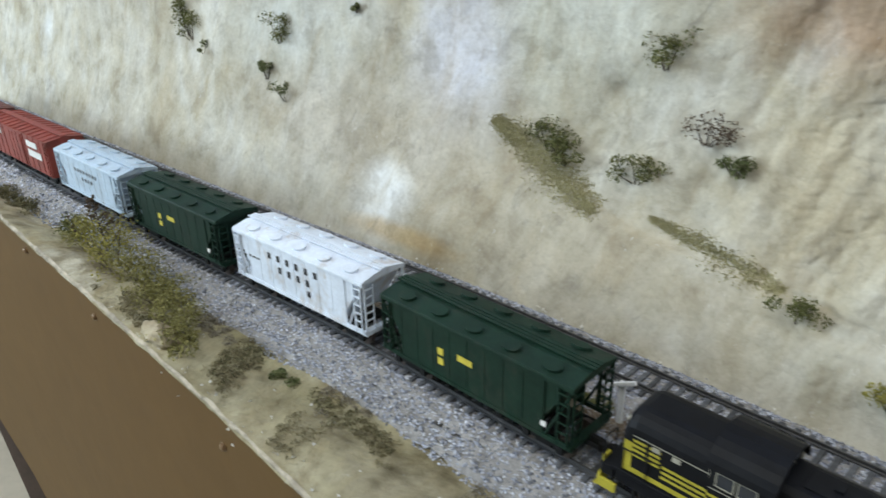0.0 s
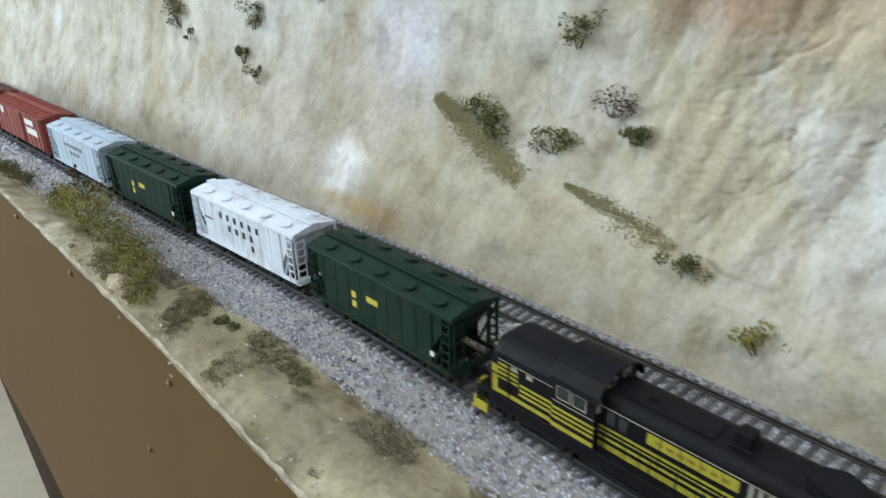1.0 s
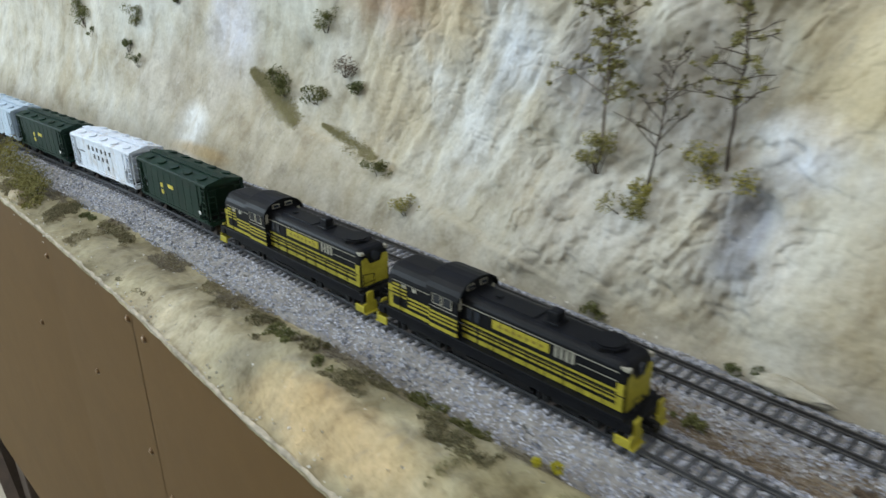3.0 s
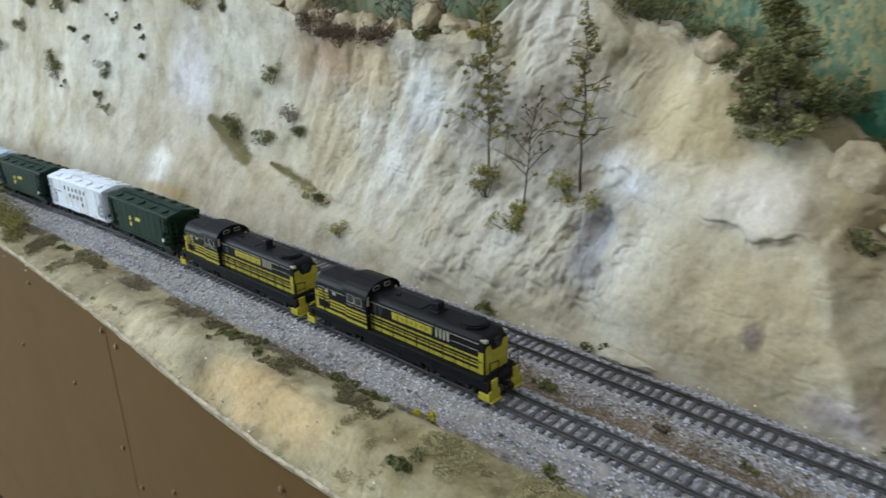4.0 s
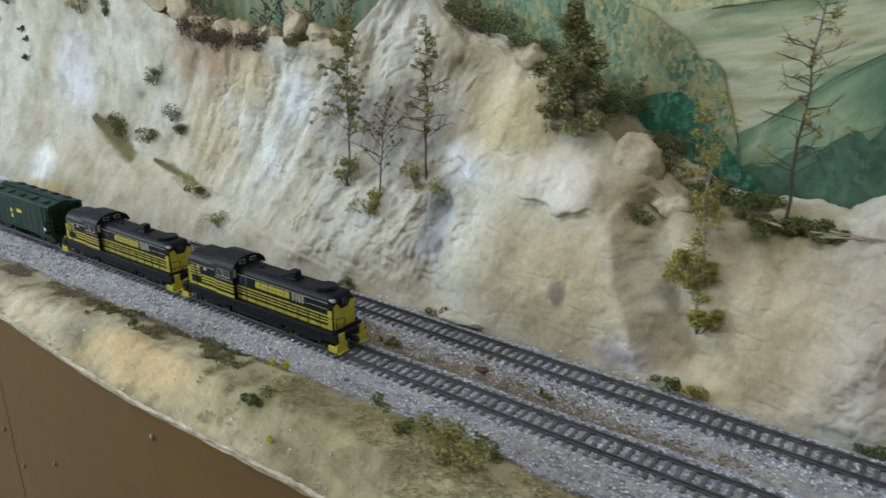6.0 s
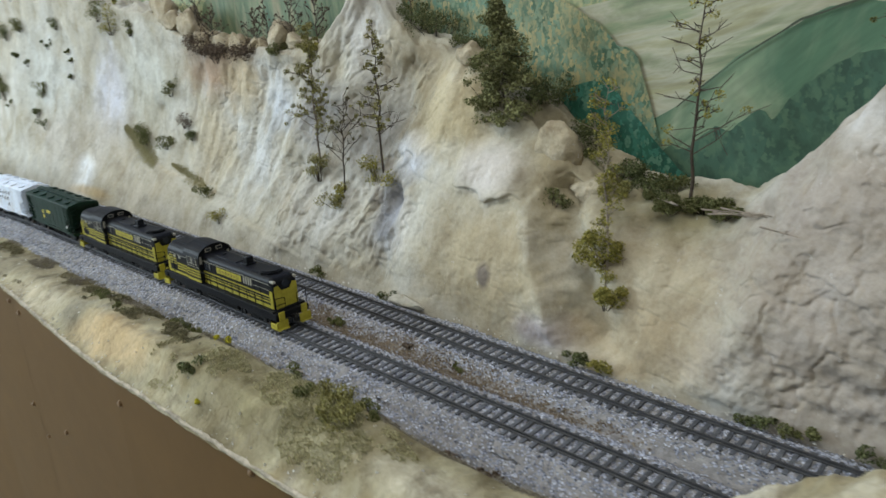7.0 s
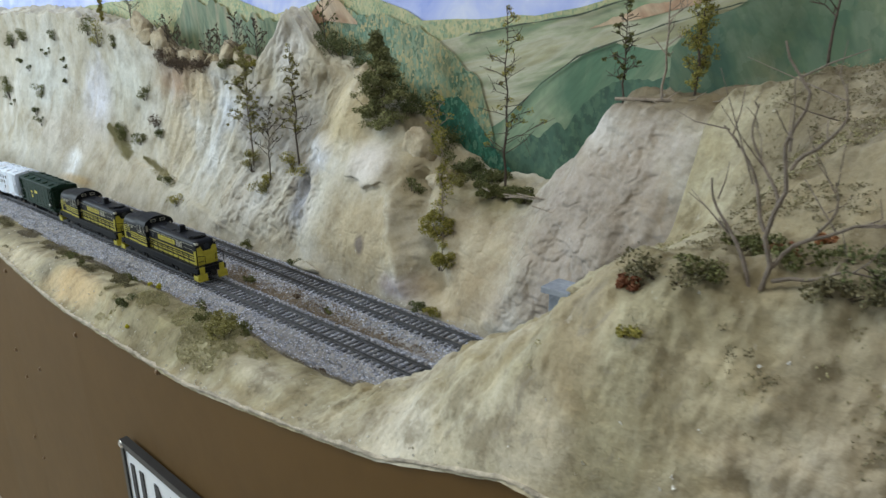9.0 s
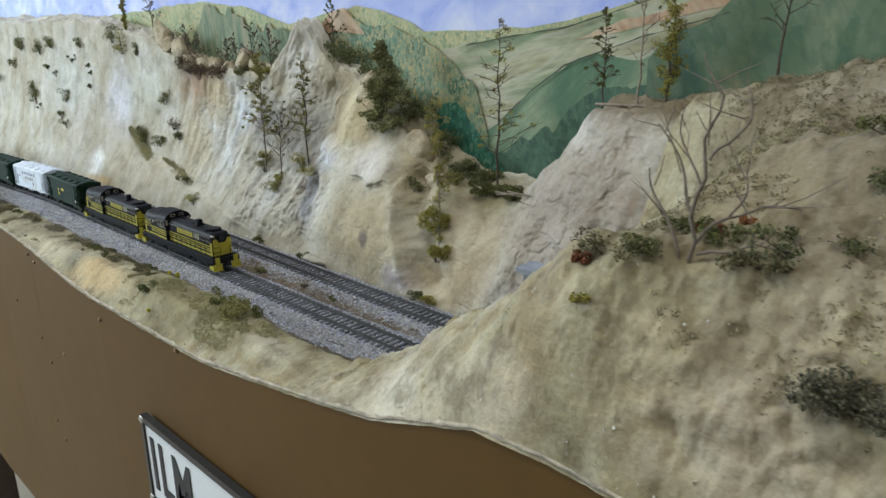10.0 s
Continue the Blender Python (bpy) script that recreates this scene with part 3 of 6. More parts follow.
def cliff_point(x, v):
    """The rock face: v = 0 at its foot, 1 at its crest, up to 2 at the backdrop."""
    x, v = np.asarray(x, float), np.asarray(v, float)
    u = np.clip(v, 0, 1)
    H, Y0, Y1 = crest_z(x), base_y(x), crest_y(x)
    z = u * H - 0.012 * (1 - u) ** 6
    y = Y0 + (Y1 - Y0) * (1 - (1 - u) ** bulge(x))
    fade = smooth_step(0.0, 0.12, u) * 0.8 + 0.2
    crag = smooth_step(0.09, 0.14, x - 0.2 * (z - 0.1)) * smooth_step(0.34, 0.27, x)
    side = smooth_step(0.575, 0.625, x)
    rug = 0.14 + 0.5 * smooth_step(-0.12, 0.0, x) * (1 - 0.5 * smooth_step(0.30, 0.36, x)) + 0.5 * crag + 0.5 * side
    wx, wz = x + 0.009 * fbm(x * 17, z * 17, 81, 3), z + 0.010 * fbm(x * 15 + 9, z * 15, 83, 3)
    out = 0.008 * fbm(x * 13 + 3, z * 12, 5, 3) * (0.35 + 0.5 * rug)
    # slanting gullies over the pale stretch, broken blocks where the rock is grey
    out = out + 0.0020 * fbm((wx - 0.55 * wz) * 26, wz * 5.0, 21, 3, 0.45) * smooth_step(-0.10, 0.03, x) * smooth_step(0.32, 0.22, x)
    ridged = 1 - np.abs(fbm((wx - 0.5 * wz) * 30, wz * 17, 33, 4, 0.55))
    out = out + (0.0036 * crag + 0.0010 * side) * (ridged - 0.6)
    blocks = fbm((wx - 0.4 * wz) * 52, wz * 34, 37, 3, 0.55)
    out = out + 0.0009 * rug * blocks
    out = out - 0.0014 * rug * smooth_step(0.86, 1.0, 1 - np.abs(fbm(wx * 20 + 4, wz * 30, 45, 4, 0.6)))
    line = np.interp(x, [-0.3, -0.155, -0.055, 0.04, 0.12, 0.2], [0.090, 0.056, 0.034, 0.022, 0.012, 0.0])
    out = out + 0.0050 * smooth_step(line + 0.003, line - 0.001, wz - 0.15 * (wz - z)) * smooth_step(-0.26, -0.15, x) * smooth_step(0.2, 0.12, x)
    px, pz = x + 0.004 * fbm(x * 45, z * 45, 87, 3), z + 0.004 * fbm(x * 45 + 5, z * 45, 89, 3)
    for x0, z0, x1, z1, w, a in RIBS:
        d, t = away(px, pz, x0, z0, x1, z1)
        out = out + 0.46 * a * np.exp(-((d / w) ** 2))
    for x0, z0, x1, z1, a in CLEFTS:
        d, t = away(px, pz, x0, z0, x1, z1)
        out = out - 0.45 * a * np.exp(-((d / 0.0013) ** 2))
    for cx, cz, rx, rz, a in ((0.284, 0.074, 0.010, 0.012, -0.012), (0.300, 0.088, 0.016, 0.010, 0.006), (0.300, 0.120, 0.020, 0.014, 0.007), (0.405, 0.050, 0.052, 0.050, 0.011), (0.335, 0.165, 0.040, 0.030, 0.010),
                              (-0.19, 0.13, 0.012, 0.012, -0.006), (0.620, 0.060, 0.040, 0.060, 0.008), (0.473, 0.122, 0.024, 0.010, 0.009), (0.250, 0.150, 0.02, 0.03, -0.006)):
        out = out + a * np.exp(-(((px - cx) / rx) ** 2) - ((pz - cz) / rz) ** 2)
    # a pale rounded block with an undercut foot
    out = out + 0.009 * np.exp(-(((px - 0.396) / 0.034) ** 4) - ((pz - 0.112) / 0.025) ** 4) * smooth_step(0.090, 0.101, pz)
    # bedding lines and broken stones beside the tunnel
    out = out + 0.0018 * smooth_step(0.52, 0.6, x) * fbm(x * 22, z * 60 + x * 12, 51, 4, 0.55)
    chip = fbm(wx * 60 + 7, wz * 52, 95, 3, 0.6)
    out = out + rug * (0.0010 * smooth_step(0.2, 0.6, chip) - 0.0010 * smooth_step(0.45, 0.8, -chip))
    out = out + 0.0005 * fbm(x * 150, z * 110, 97, 3, 0.6) * (0.5 + rug) + 0.0006 * fbm(wx * 30, wz * 7, 91, 3)
    y = y - fade * out * smooth_step(1.0, 0.93, u + 0 * x) - 0.25 * fade * out * smooth_step(0.93, 1.0, u + 0 * x)
    s = np.clip(v - 1, 0, 1)
    back = 0.214
    y = y + s * (back - y)
    z = z + s * (0.004 + 0.012 * np.sin(s * 3)) + smooth_step(0, 0.1, s) * 0.006 * fbm(x * 25, y * 25, 71, 3) + 0.004 * fbm(x * 60, s * 9, 77, 3) * smooth_step(0.9, 1.0, v)
    return np.stack([x, y, z], -1)


def ground_z(x, y):
    """The modelled ground between the fascia and the rock face, with the hill over the tunnel."""
    x, y = np.asarray(x, float), np.asarray(y, float)
    fy, ez = fascia_y(x), edge_z(x)
    d = y - fy
    bed = -0.0165
    # verge in front of the track
    mid = np.interp(x, [-1.8, -0.5, -0.25, -0.05, 0.1, 0.28, 0.45, 0.56], [-0.006, -0.012, -0.018, -0.014, -0.006, 0.006, 0.008, 0.004])
    w = smooth_step(0.0, 0.028, d)
    z = ez + (mid - ez) * w
    z = z + (bed - z) * smooth_step(-0.062, -0.036, y - sway(x))
    z = z + 0.003 * fbm(x * 22, y * 22, 3, 4) * smooth_step(0, 0.02, d) * smooth_step(-0.040, -0.050, y - sway(x)) + 0.0005 * fbm(x * 110, y * 110, 9, 3)
    # the hill
    ridge = np.interp(x, [0.55, 0.60, 0.66, 0.725, 0.77, 0.81, 0.85, 0.92, 1.1, 1.8], [-0.012, 0.004, 0.036, 0.085, 0.120, 0.146, 0.157, 0.170, 0.205, 0.22])
    rear = np.interp(x, [0.757, 0.785, 0.828, 0.845, 0.87, 0.92, 1.1, 1.8], [0.111, 0.132, 0.164, 0.184, 0.200, 0.212, 0.235, 0.25])
    ridge = ridge + np.maximum(0, rear - ridge) * smooth_step(-0.06, 0.04, y)
    ridge = ridge + np.maximum(0, 0.198 + 0.33 * (x - 0.75) - ridge) * smooth_step(0.075, 0.15, y)
    wide = np.interp(x, [0.70, 0.79, 0.84, 0.89], [0.075, 0.055, 0.055, 0.075])
    steep = np.interp(x, [0.70, 0.79, 0.84, 0.89], [1.7, 2.8, 2.8, 2.2])
    rise = ez + (ridge - ez) * (1 - (1 - np.clip(d / wide, 0, 1)) ** steep)
    rise = rise + 0.010 * fbm(x * 16, y * 16, 13, 4) * smooth_step(0.0, 0.03, d) * smooth_step(0.62, 0.8, x)
    rise = rise + 0.0026 * fbm(x * 70, y * 70, 15, 4, 0.62) * smooth_step(0, 0.01, d)
    cover = smooth_step(0.555, 0.60, x)
    trench = smooth_step(-0.037, -0.052, y) + smooth_step(0.753, 0.759, x)
    hill = bed + (rise - bed) * np.clip(trench, 0, 1)
    return z + (np.maximum(z, hill) - z) * cover


def cliff_at(x, z):
    """A place on the rock face at that height."""
    v = float(np.clip(z / crest_z(x), 0, 1))
    return Vector(cliff_point(x, v).tolist())


def on_ground(x, y):
    return Vector((x, y, float(ground_z(x, y))))

# ---------- room ----------
tagged(box("floor", -2.6, 3.2, -3.2, 1.2, -1.10, -1.02, FLOOR), "plain beige floor of the layout room", "floor", kind="structure")
tagged(box("ceiling", -2.6, 3.2, -3.2, 1.2, 1.45, 1.53, CEILING), "plain white ceiling", "ceiling", kind="structure")
tagged(box("wall_back", -2.6, 3.2, 1.2, 1.3, -1.02, 1.45, ROOM), "plain cream room wall", "wall", kind="structure")
tagged(box("wall_aisle", -2.6, 3.2, -3.3, -3.2, -1.02, 1.45, ROOM), "plain cream room wall", "wall", kind="structure")
tagged(box("wall_right", 3.2, 3.3, -3.2, 1.2, -1.02, 1.45, ROOM), "plain cream room wall", "wall", kind="structure")
bm = bmesh.new()
add_box(bm, -2.7, -2.6, -3.2, 1.2, -1.02, 0.15)
add_box(bm, -2.7, -2.6, -3.2, 1.2, 1.35, 1.45)
add_box(bm, -2.7, -2.6, -3.2, -2.65, 0.15, 1.35)
add_box(bm, -2.7, -2.6, -1.15, 1.2, 0.15, 1.35)
tagged(part("wall_left", bm, ROOM), "cream room wall with a window opening", "wall", kind="structure")

# ---------- painted backdrop ----------
BD_Y = 0.216


def backdrop_mat(name, stops, scale, stretch=(1, 1, 1), turn=0.0, dabs=None, amount=0.5, size=150, slant=20, tall=0.6, brush=True):
    """Brushed scenery paint: broad colour, then touches of the brush in several colours."""
    m, nodes, links, bsdf = tree_of(name)
    n = noise_node(nodes, links, scale, 5, 0.6, stretch, (0, radians(turn), 0), 0.6)
    r = ramp_node(nodes, stops)
    links.new(n.outputs[0], r.inputs[0])
    col = r.outputs[0]
    bristle = noise_node(nodes, links, 160, 4, 0.6, (1, 1, 0.16), (0, radians(slant + 15), 0), 0.3)
    r3 = ramp_node(nodes, [(0.32, (0.80, 0.80, 0.80)), (0.5, (1, 1, 1)), (0.68, (1.18, 1.18, 1.16))])
    links.new(bristle.outputs[0], r3.inputs[0])
    col = mix_node(nodes, links, 0.8 if brush else 0.0, col, r3.outputs[0], "MULTIPLY")
    if dabs:
        co = nodes.new("ShaderNodeTexCoord")
        mp = nodes.new("ShaderNodeMapping")
        mp.inputs["Rotation"].default_value = (0, radians(slant), 0)
        mp.inputs["Scale"].default_value = (1, 1, tall)
        links.new(co.outputs["Object"], mp.inputs[0])
        wob = noise_node(nodes, links, 120, 3, 0.6)
        vo = nodes.new("ShaderNodeTexVoronoi")
        vo.inputs["Scale"].default_value = size
        links.new(mix_node(nodes, links, 0.006, mp.outputs[0], wob.outputs["Color"], "LINEAR_LIGHT"), vo.inputs["Vector"])
        sep = nodes.new("ShaderNodeSeparateColor")
        links.new(vo.outputs["Color"], sep.inputs[0])
        r2 = ramp_node(nodes, [(k / len(dabs), c) for k, c in enumerate(dabs)])
        r2.color_ramp.interpolation = "CONSTANT"
        links.new(sep.outputs[0], r2.inputs[0])
        r4 = ramp_node(nodes, [(0.50, (1, 1, 1)), (0.80, (0, 0, 0))])
        links.new(vo.outputs["Distance"], r4.inputs[0])
        where = noise_node(nodes, links, 45, 3, 0.6)
        r5 = ramp_node(nodes, [(0.36, (0.45, 0.45, 0.45)), (0.56, (1, 1, 1))])
        links.new(where.outputs[0], r5.inputs[0])
        col = mix_node(nodes, links, scaled(nodes, links, mix_node(nodes, links, 1.0, r4.outputs[0], r5.outputs[0], "MULTIPLY"), amount), col, r2.outputs[0])
    links.new(col, bsdf.inputs["Base Color"])
    bsdf.inputs["Roughness"].default_value = 0.7
    bump_into(nodes, links, bsdf, bristle.outputs[0], 0.2, 0.0006)
    return m


SKY = backdrop_mat("painted_sky", [(0.3, (0.28, 0.36, 0.80)), (0.5, (0.45, 0.52, 0.86)), (0.72, (0.66, 0.70, 0.88))], 14, (1, 1, 1.5), 20, brush=False)
FAR_HILL = backdrop_mat("painted_far_hills", [(0.3, (0.27, 0.33, 0.17)), (0.55, (0.42, 0.42, 0.24)), (0.75, (0.50, 0.45, 0.26))], 30, (0.5, 1, 1.3), 0, ((0.14, 0.23, 0.13), (0.36, 0.37, 0.20), (0.50, 0.44, 0.24), (0.20, 0.31, 0.20)), 0.8, 330, 10, 0.7)
MEADOW = backdrop_mat("painted_meadow", [(0.38, (0.19, 0.26, 0.15)), (0.46, (0.31, 0.34, 0.22)), (0.53, (0.45, 0.45, 0.34)), (0.62, (0.34, 0.33, 0.20))], 13, (0.5, 1, 2.4), 14, None, 0, 150, -95)
FOREST = backdrop_mat("painted_forest", [(0.36, (0.08, 0.16, 0.105)), (0.46, (0.175, 0.235, 0.14)), (0.55, (0.28, 0.295, 0.165)), (0.66, (0.38, 0.33, 0.16))], 22, (1, 1, 1), 0, ((0.05, 0.115, 0.07), (0.36, 0.33, 0.16), (0.20, 0.30, 0.20), (0.07, 0.15, 0.09), (0.43, 0.36, 0.17), (0.12, 0.25, 0.18)), 0.9, 330, 12, 0.5)
TEAL = backdrop_mat("painted_teal_slope", [(0.3, (0.018, 0.10, 0.07)), (0.6, (0.03, 0.155, 0.105)), (0.8, (0.06, 0.20, 0.13))], 25, (1, 1, 0.6), 20, ((0.02, 0.10, 0.07), (0.06, 0.24, 0.18), (0.03, 0.15, 0.10), (0.13, 0.29, 0.21)), 0.95, 280, 35, 0.45)
VALLEY = backdrop_mat("painted_valley", [(0.38, (0.085, 0.175, 0.105)), (0.46, (0.135, 0.22, 0.135)), (0.53, (0.21, 0.29, 0.18)), (0.62, (0.33, 0.38, 0.26))], 17, (1, 1, 0.4), -40, None, 0, 150, -62)
VALLEY_TREES = backdrop_mat("painted_valley_trees", [(0.38, (0.035, 0.085, 0.055)), (0.5, (0.06, 0.13, 0.085)), (0.64, (0.10, 0.18, 0.115))], 22, (1, 1, 0.6), 25, ((0.03, 0.075, 0.05), (0.09, 0.17, 0.10), (0.05, 0.12, 0.08)), 0.7, 200, 15, 0.6)
WOODS = backdrop_mat("painted_dark_wood", [(0.38, (0.05, 0.11, 0.075)), (0.48, (0.09, 0.15, 0.09)), (0.56, (0.15, 0.20, 0.13)), (0.66, (0.25, 0.27, 0.17))], 15, (1, 1, 0.6), 25, ((0.05, 0.12, 0.08), (0.15, 0.22, 0.15), (0.09, 0.15, 0.08)), 0.45, 100, 15, 0.7)
REEDS = backdrop_mat("painted_reeds", [(0.3, (0.06, 0.11, 0.065)), (0.5, (0.15, 0.20, 0.115)), (0.7, (0.30, 0.26, 0.16))], 70, (1, 1, 0.18), 6)
CLAY = backdrop_mat("painted_clay_hill", [(0.4, (0.40, 0.25, 0.16)), (0.6, (0.50, 0.38, 0.26))], 30)
DARKPAINT = paint("painted_outline", (0.06, 0.075, 0.05), 0.8)

backdrop = tagged(empty("backdrop", (0, 0, 0)), "painted landscape backdrop with hills and blue sky", "backdrop", kind="structure")
xs = np.linspace(-2.0, 1.9, 80)
P = np.stack([np.stack([xs, np.full_like(xs, BD_Y + 0.004), np.full_like(xs, z)], -1) for z in np.linspace(-0.1, 0.75, 24)], 0)
grid_mesh("sky_panel", P, SKY, backdrop, "blue painted sky with pale clouds")


def painted_shape(name, top, bottom, material, layer, wob=0.002, label=""):
    """A flat painted area between two lines of (x, z)."""
    tx = np.linspace(max(top[0][0], bottom[0][0]), min(top[-1][0], bottom[-1][0]), 160)
    tz = np.interp(tx, *zip(*top)) + wob * fbm(tx * 60, tx * 0, 5 + layer, 3)
    bz = np.interp(tx, *zip(*bottom))
    y = BD_Y + 0.003 - 0.0005 * layer
    P = np.stack([np.stack([tx, np.full_like(tx, y), bz + (tz - bz) * k], -1) for k in np.linspace(0, 1, 6)], 0)
    return grid_mesh(name, P, material, backdrop, label)


low = [(-2.0, -0.05), (1.9, -0.05)]
painted_shape("far_hills", [(-2.0, 0.30), (-0.6, 0.29), (-0.11, 0.310), (0.024, 0.299), (0.137, 0.271), (0.204, 0.285), (0.298, 0.293), (0.359, 0.281), (0.397, 0.262), (0.492, 0.261), (0.573, 0.266), (0.637, 0.278), (0.693, 0.292), (0.9, 0.30), (1.9, 0.30)], low, FAR_HILL, 1)
painted_shape("meadow", [(0.38, 0.225), (0.415, 0.239), (0.492, 0.250), (0.546, 0.258), (0.60, 0.264), (0.70, 0.290), (0.9, 0.31), (1.9, 0.31)], low, MEADOW, 2)
painted_shape("clay_field", [(0.61, 0.254), (0.66, 0.268), (0.74, 0.288), (0.85, 0.30)], [(0.61, 0.252), (0.66, 0.260), (0.74, 0.277), (0.85, 0.292)], CLAY, 3)
painted_shape("valley_side", [(0.40, 0.10), (0.525, 0.171), (0.562, 0.203), (0.602, 0.229), (0.634, 0.240), (0.676, 0.235), (0.72, 0.25), (0.80, 0.27), (1.9, 0.27)], low, VALLEY, 4)
painted_shape("valley_trees", [(0.44, 0.115), (0.52, 0.135), (0.541, 0.147), (0.56, 0.152), (0.575, 0.163), (0.59, 0.160), (0.60, 0.178), (0.62, 0.196), (0.64, 0.205), (0.70, 0.215), (0.72, 0.20)], [(0.44, -0.05), (0.72, -0.05)], VALLEY_TREES, 5, 0.005)
painted_shape("dark_wood", [(0.69, 0.235), (0.72, 0.262), (0.76, 0.285), (0.82, 0.315), (0.95, 0.34), (1.9, 0.36)], [(0.69, -0.05), (1.9, -0.05)], WOODS, 6, 0.006)
painted_shape("forest_slope", [(0.20, 0.245), (0.26, 0.275), (0.296, 0.275), (0.358, 0.266), (0.42, 0.244), (0.46, 0.222), (0.485, 0.204), (0.495, 0.172), (0.52, 0.10), (0.56, 0.06)], [(0.20, -0.05), (0.56, -0.05)], FOREST, 6, 0.004)
painted_shape("teal_slope", [(0.40, 0.165), (0.433, 0.181), (0.455, 0.184), (0.479, 0.166), (0.502, 0.141), (0.524, 0.117), (0.56, 0.095), (0.63, 0.07)], [(0.40, -0.05), (0.63, -0.05)], TEAL, 7, 0.002)
painted_shape("clay_hill", [(0.20, 0.262), (0.235, 0.288), (0.262, 0.292), (0.30, 0.262)], [(0.20, 0.258), (0.25, 0.262), (0.30, 0.258)], CLAY, 7)
painted_shape("reed_bank", [(-0.17, 0.22), (-0.13, 0.27), (-0.09, 0.30), (-0.03, 0.292), (0.05, 0.268), (0.13, 0.262), (0.20, 0.245), (0.24, 0.20)], [(-0.17, 0.1), (0.24, 0.1)], REEDS, 8, 0.008)
for k, line in enumerate(([(0.472, 0.247), (0.492, 0.250), (0.546, 0.258), (0.60, 0.264), (0.70, 0.290)], [(0.52, 0.167), (0.562, 0.203), (0.602, 0.229), (0.634, 0.240), (0.68, 0.255), (0.76, 0.275)])):
    painted_shape("ridge_line", line, [(x, z - 0.0012) for x, z in line], DARKPAINT, 9, 0.0008)

# ---------- rock face and ground ----------
X = np.concatenate([np.linspace(-1.75, -0.7, 140, endpoint=False), np.linspace(-0.7, -0.15, 260, endpoint=False), np.linspace(-0.15, 0.72, 760), np.linspace(0.722, 0.86, 60)])
V = np.concatenate([np.linspace(0, 1, 200, endpoint=False), np.linspace(1, 2, 30)])
vx, vv = np.meshgrid(X, V)
tagged(grid_mesh("rock_face", cliff_point(vx, vv), CLIFF), "tall weathered beige and white plaster rock face", "cliff", kind="structure")

X = np.concatenate([np.linspace(-1.75, -0.7, 150, endpoint=False), np.linspace(-0.7, 0.55, 420, endpoint=False), np.linspace(0.55, 1.1, 420, endpoint=False), np.linspace(1.1, 1.75, 120)])
U = np.concatenate([np.linspace(0, 0.09, 80, endpoint=False), np.linspace(0.09, 0.34, 80)])
gx, gu = np.meshgrid(X, U)
gy = fascia_y(gx) + gu
G = np.stack([gx, gy, ground_z(gx, gy)], -1)
far = (gx < 0.752) & (gy > 0.118)
G[..., 2] = np.where(far, -0.03, G[..., 2])
# broken rock in the steep front of the hill
gz = G[..., 2]
ax, az = gx + 0.010 * fbm(gx * 25, gz * 25, 101, 3), gz + 0.008 * fbm(gx * 25 + 3, gz * 25, 103, 3)
front = smooth_step(0.60, 0.72, gx) * smooth_step(0.004, 0.016, gu) * smooth_step(0.11, 0.06, gu)
stone = smooth_step(0.84, 0.90, gx) * smooth_step(0.16, 0.11, gz)
push = 0.0028 * fbm(ax * 30, az * 30, 105, 4, 0.55) + stone * 0.0075 * (0.55 - np.abs(fbm((ax + 0.4 * az) * 22, (az - 0.30 * ax) * 48, 107, 4, 0.5))) + 0.0007 * fbm(gx * 150, gz * 150, 109, 3, 0.6)
G[..., 1] -= front * push * 0.8
G[..., 2] += front * push * 0.6
# the ground's front lip hangs over the board
lip = G[:1].copy()
lip[..., 1] -= 0.0014 + 0.0004 * fbm(X * 60, X * 0, 4, 3)[None]
lip[..., 2] -= 0.0035
tagged(grid_mesh("ground", np.concatenate([lip, G], 0), HILLSIDE), "sandy modelled ground and hill beside the tracks", "ground", kind="structure")

# ragged plaster rim along the top of the board
X = np.linspace(-1.7, 1.7, 700)
rim = []
for dy, dz in ((-0.0010, -0.0018), (-0.0015, -0.0010), (-0.0011, 0.0001), (0.0004, 0.0005)):
    rough = 0.0007 * fbm(X * 140, X * 0 + dz * 900, 19, 3)
    rim.append(np.stack([X, fascia_y(X) + dy + rough, edge_z(X) + dz + rough], -1))
tagged(grid_mesh("trim_plaster_rim", np.stack(rim, 0), BOARD_EDGE), "ragged whitish plaster rim on the board edge", "trim", kind="structure")

# ---------- ballast ----------


def ballast_z(x, y):
    """Top of the ballast under both tracks."""
    a, b = sway(x), back_y(x)
    d1, d2 = np.abs(y - a), np.abs(y - b)
    shoulder = np.minimum(smooth_step(0.016, 0.034, d1), smooth_step(0.016, 0.032, d2))
    return -0.0038 - 0.0075 * shoulder - 0.011 * smooth_step(-0.0345, -0.0425, y - a)


X = np.concatenate([np.linspace(-1.75, -0.6, 120, endpoint=False), np.linspace(-0.6, 0.95, 520)])
W = np.linspace(-0.042, 0.122, 70)
bx, bw = np.meshgrid(X, W)
by = bw + sway(bx) + 0.005 * fbm(bx * 25, bx * 0 + 3, 8, 3) * (bw < -0.03)
B = np.stack([bx, by, ballast_z(bx, by) + 0.0007 * fbm(bx * 260, by * 260, 6, 2)], -1)
tagged(grid_mesh("ballast_bed", B, BED), "grey ballast bed under the two tracks", "ballast", kind="structure")

rng = np.random.default_rng(4)


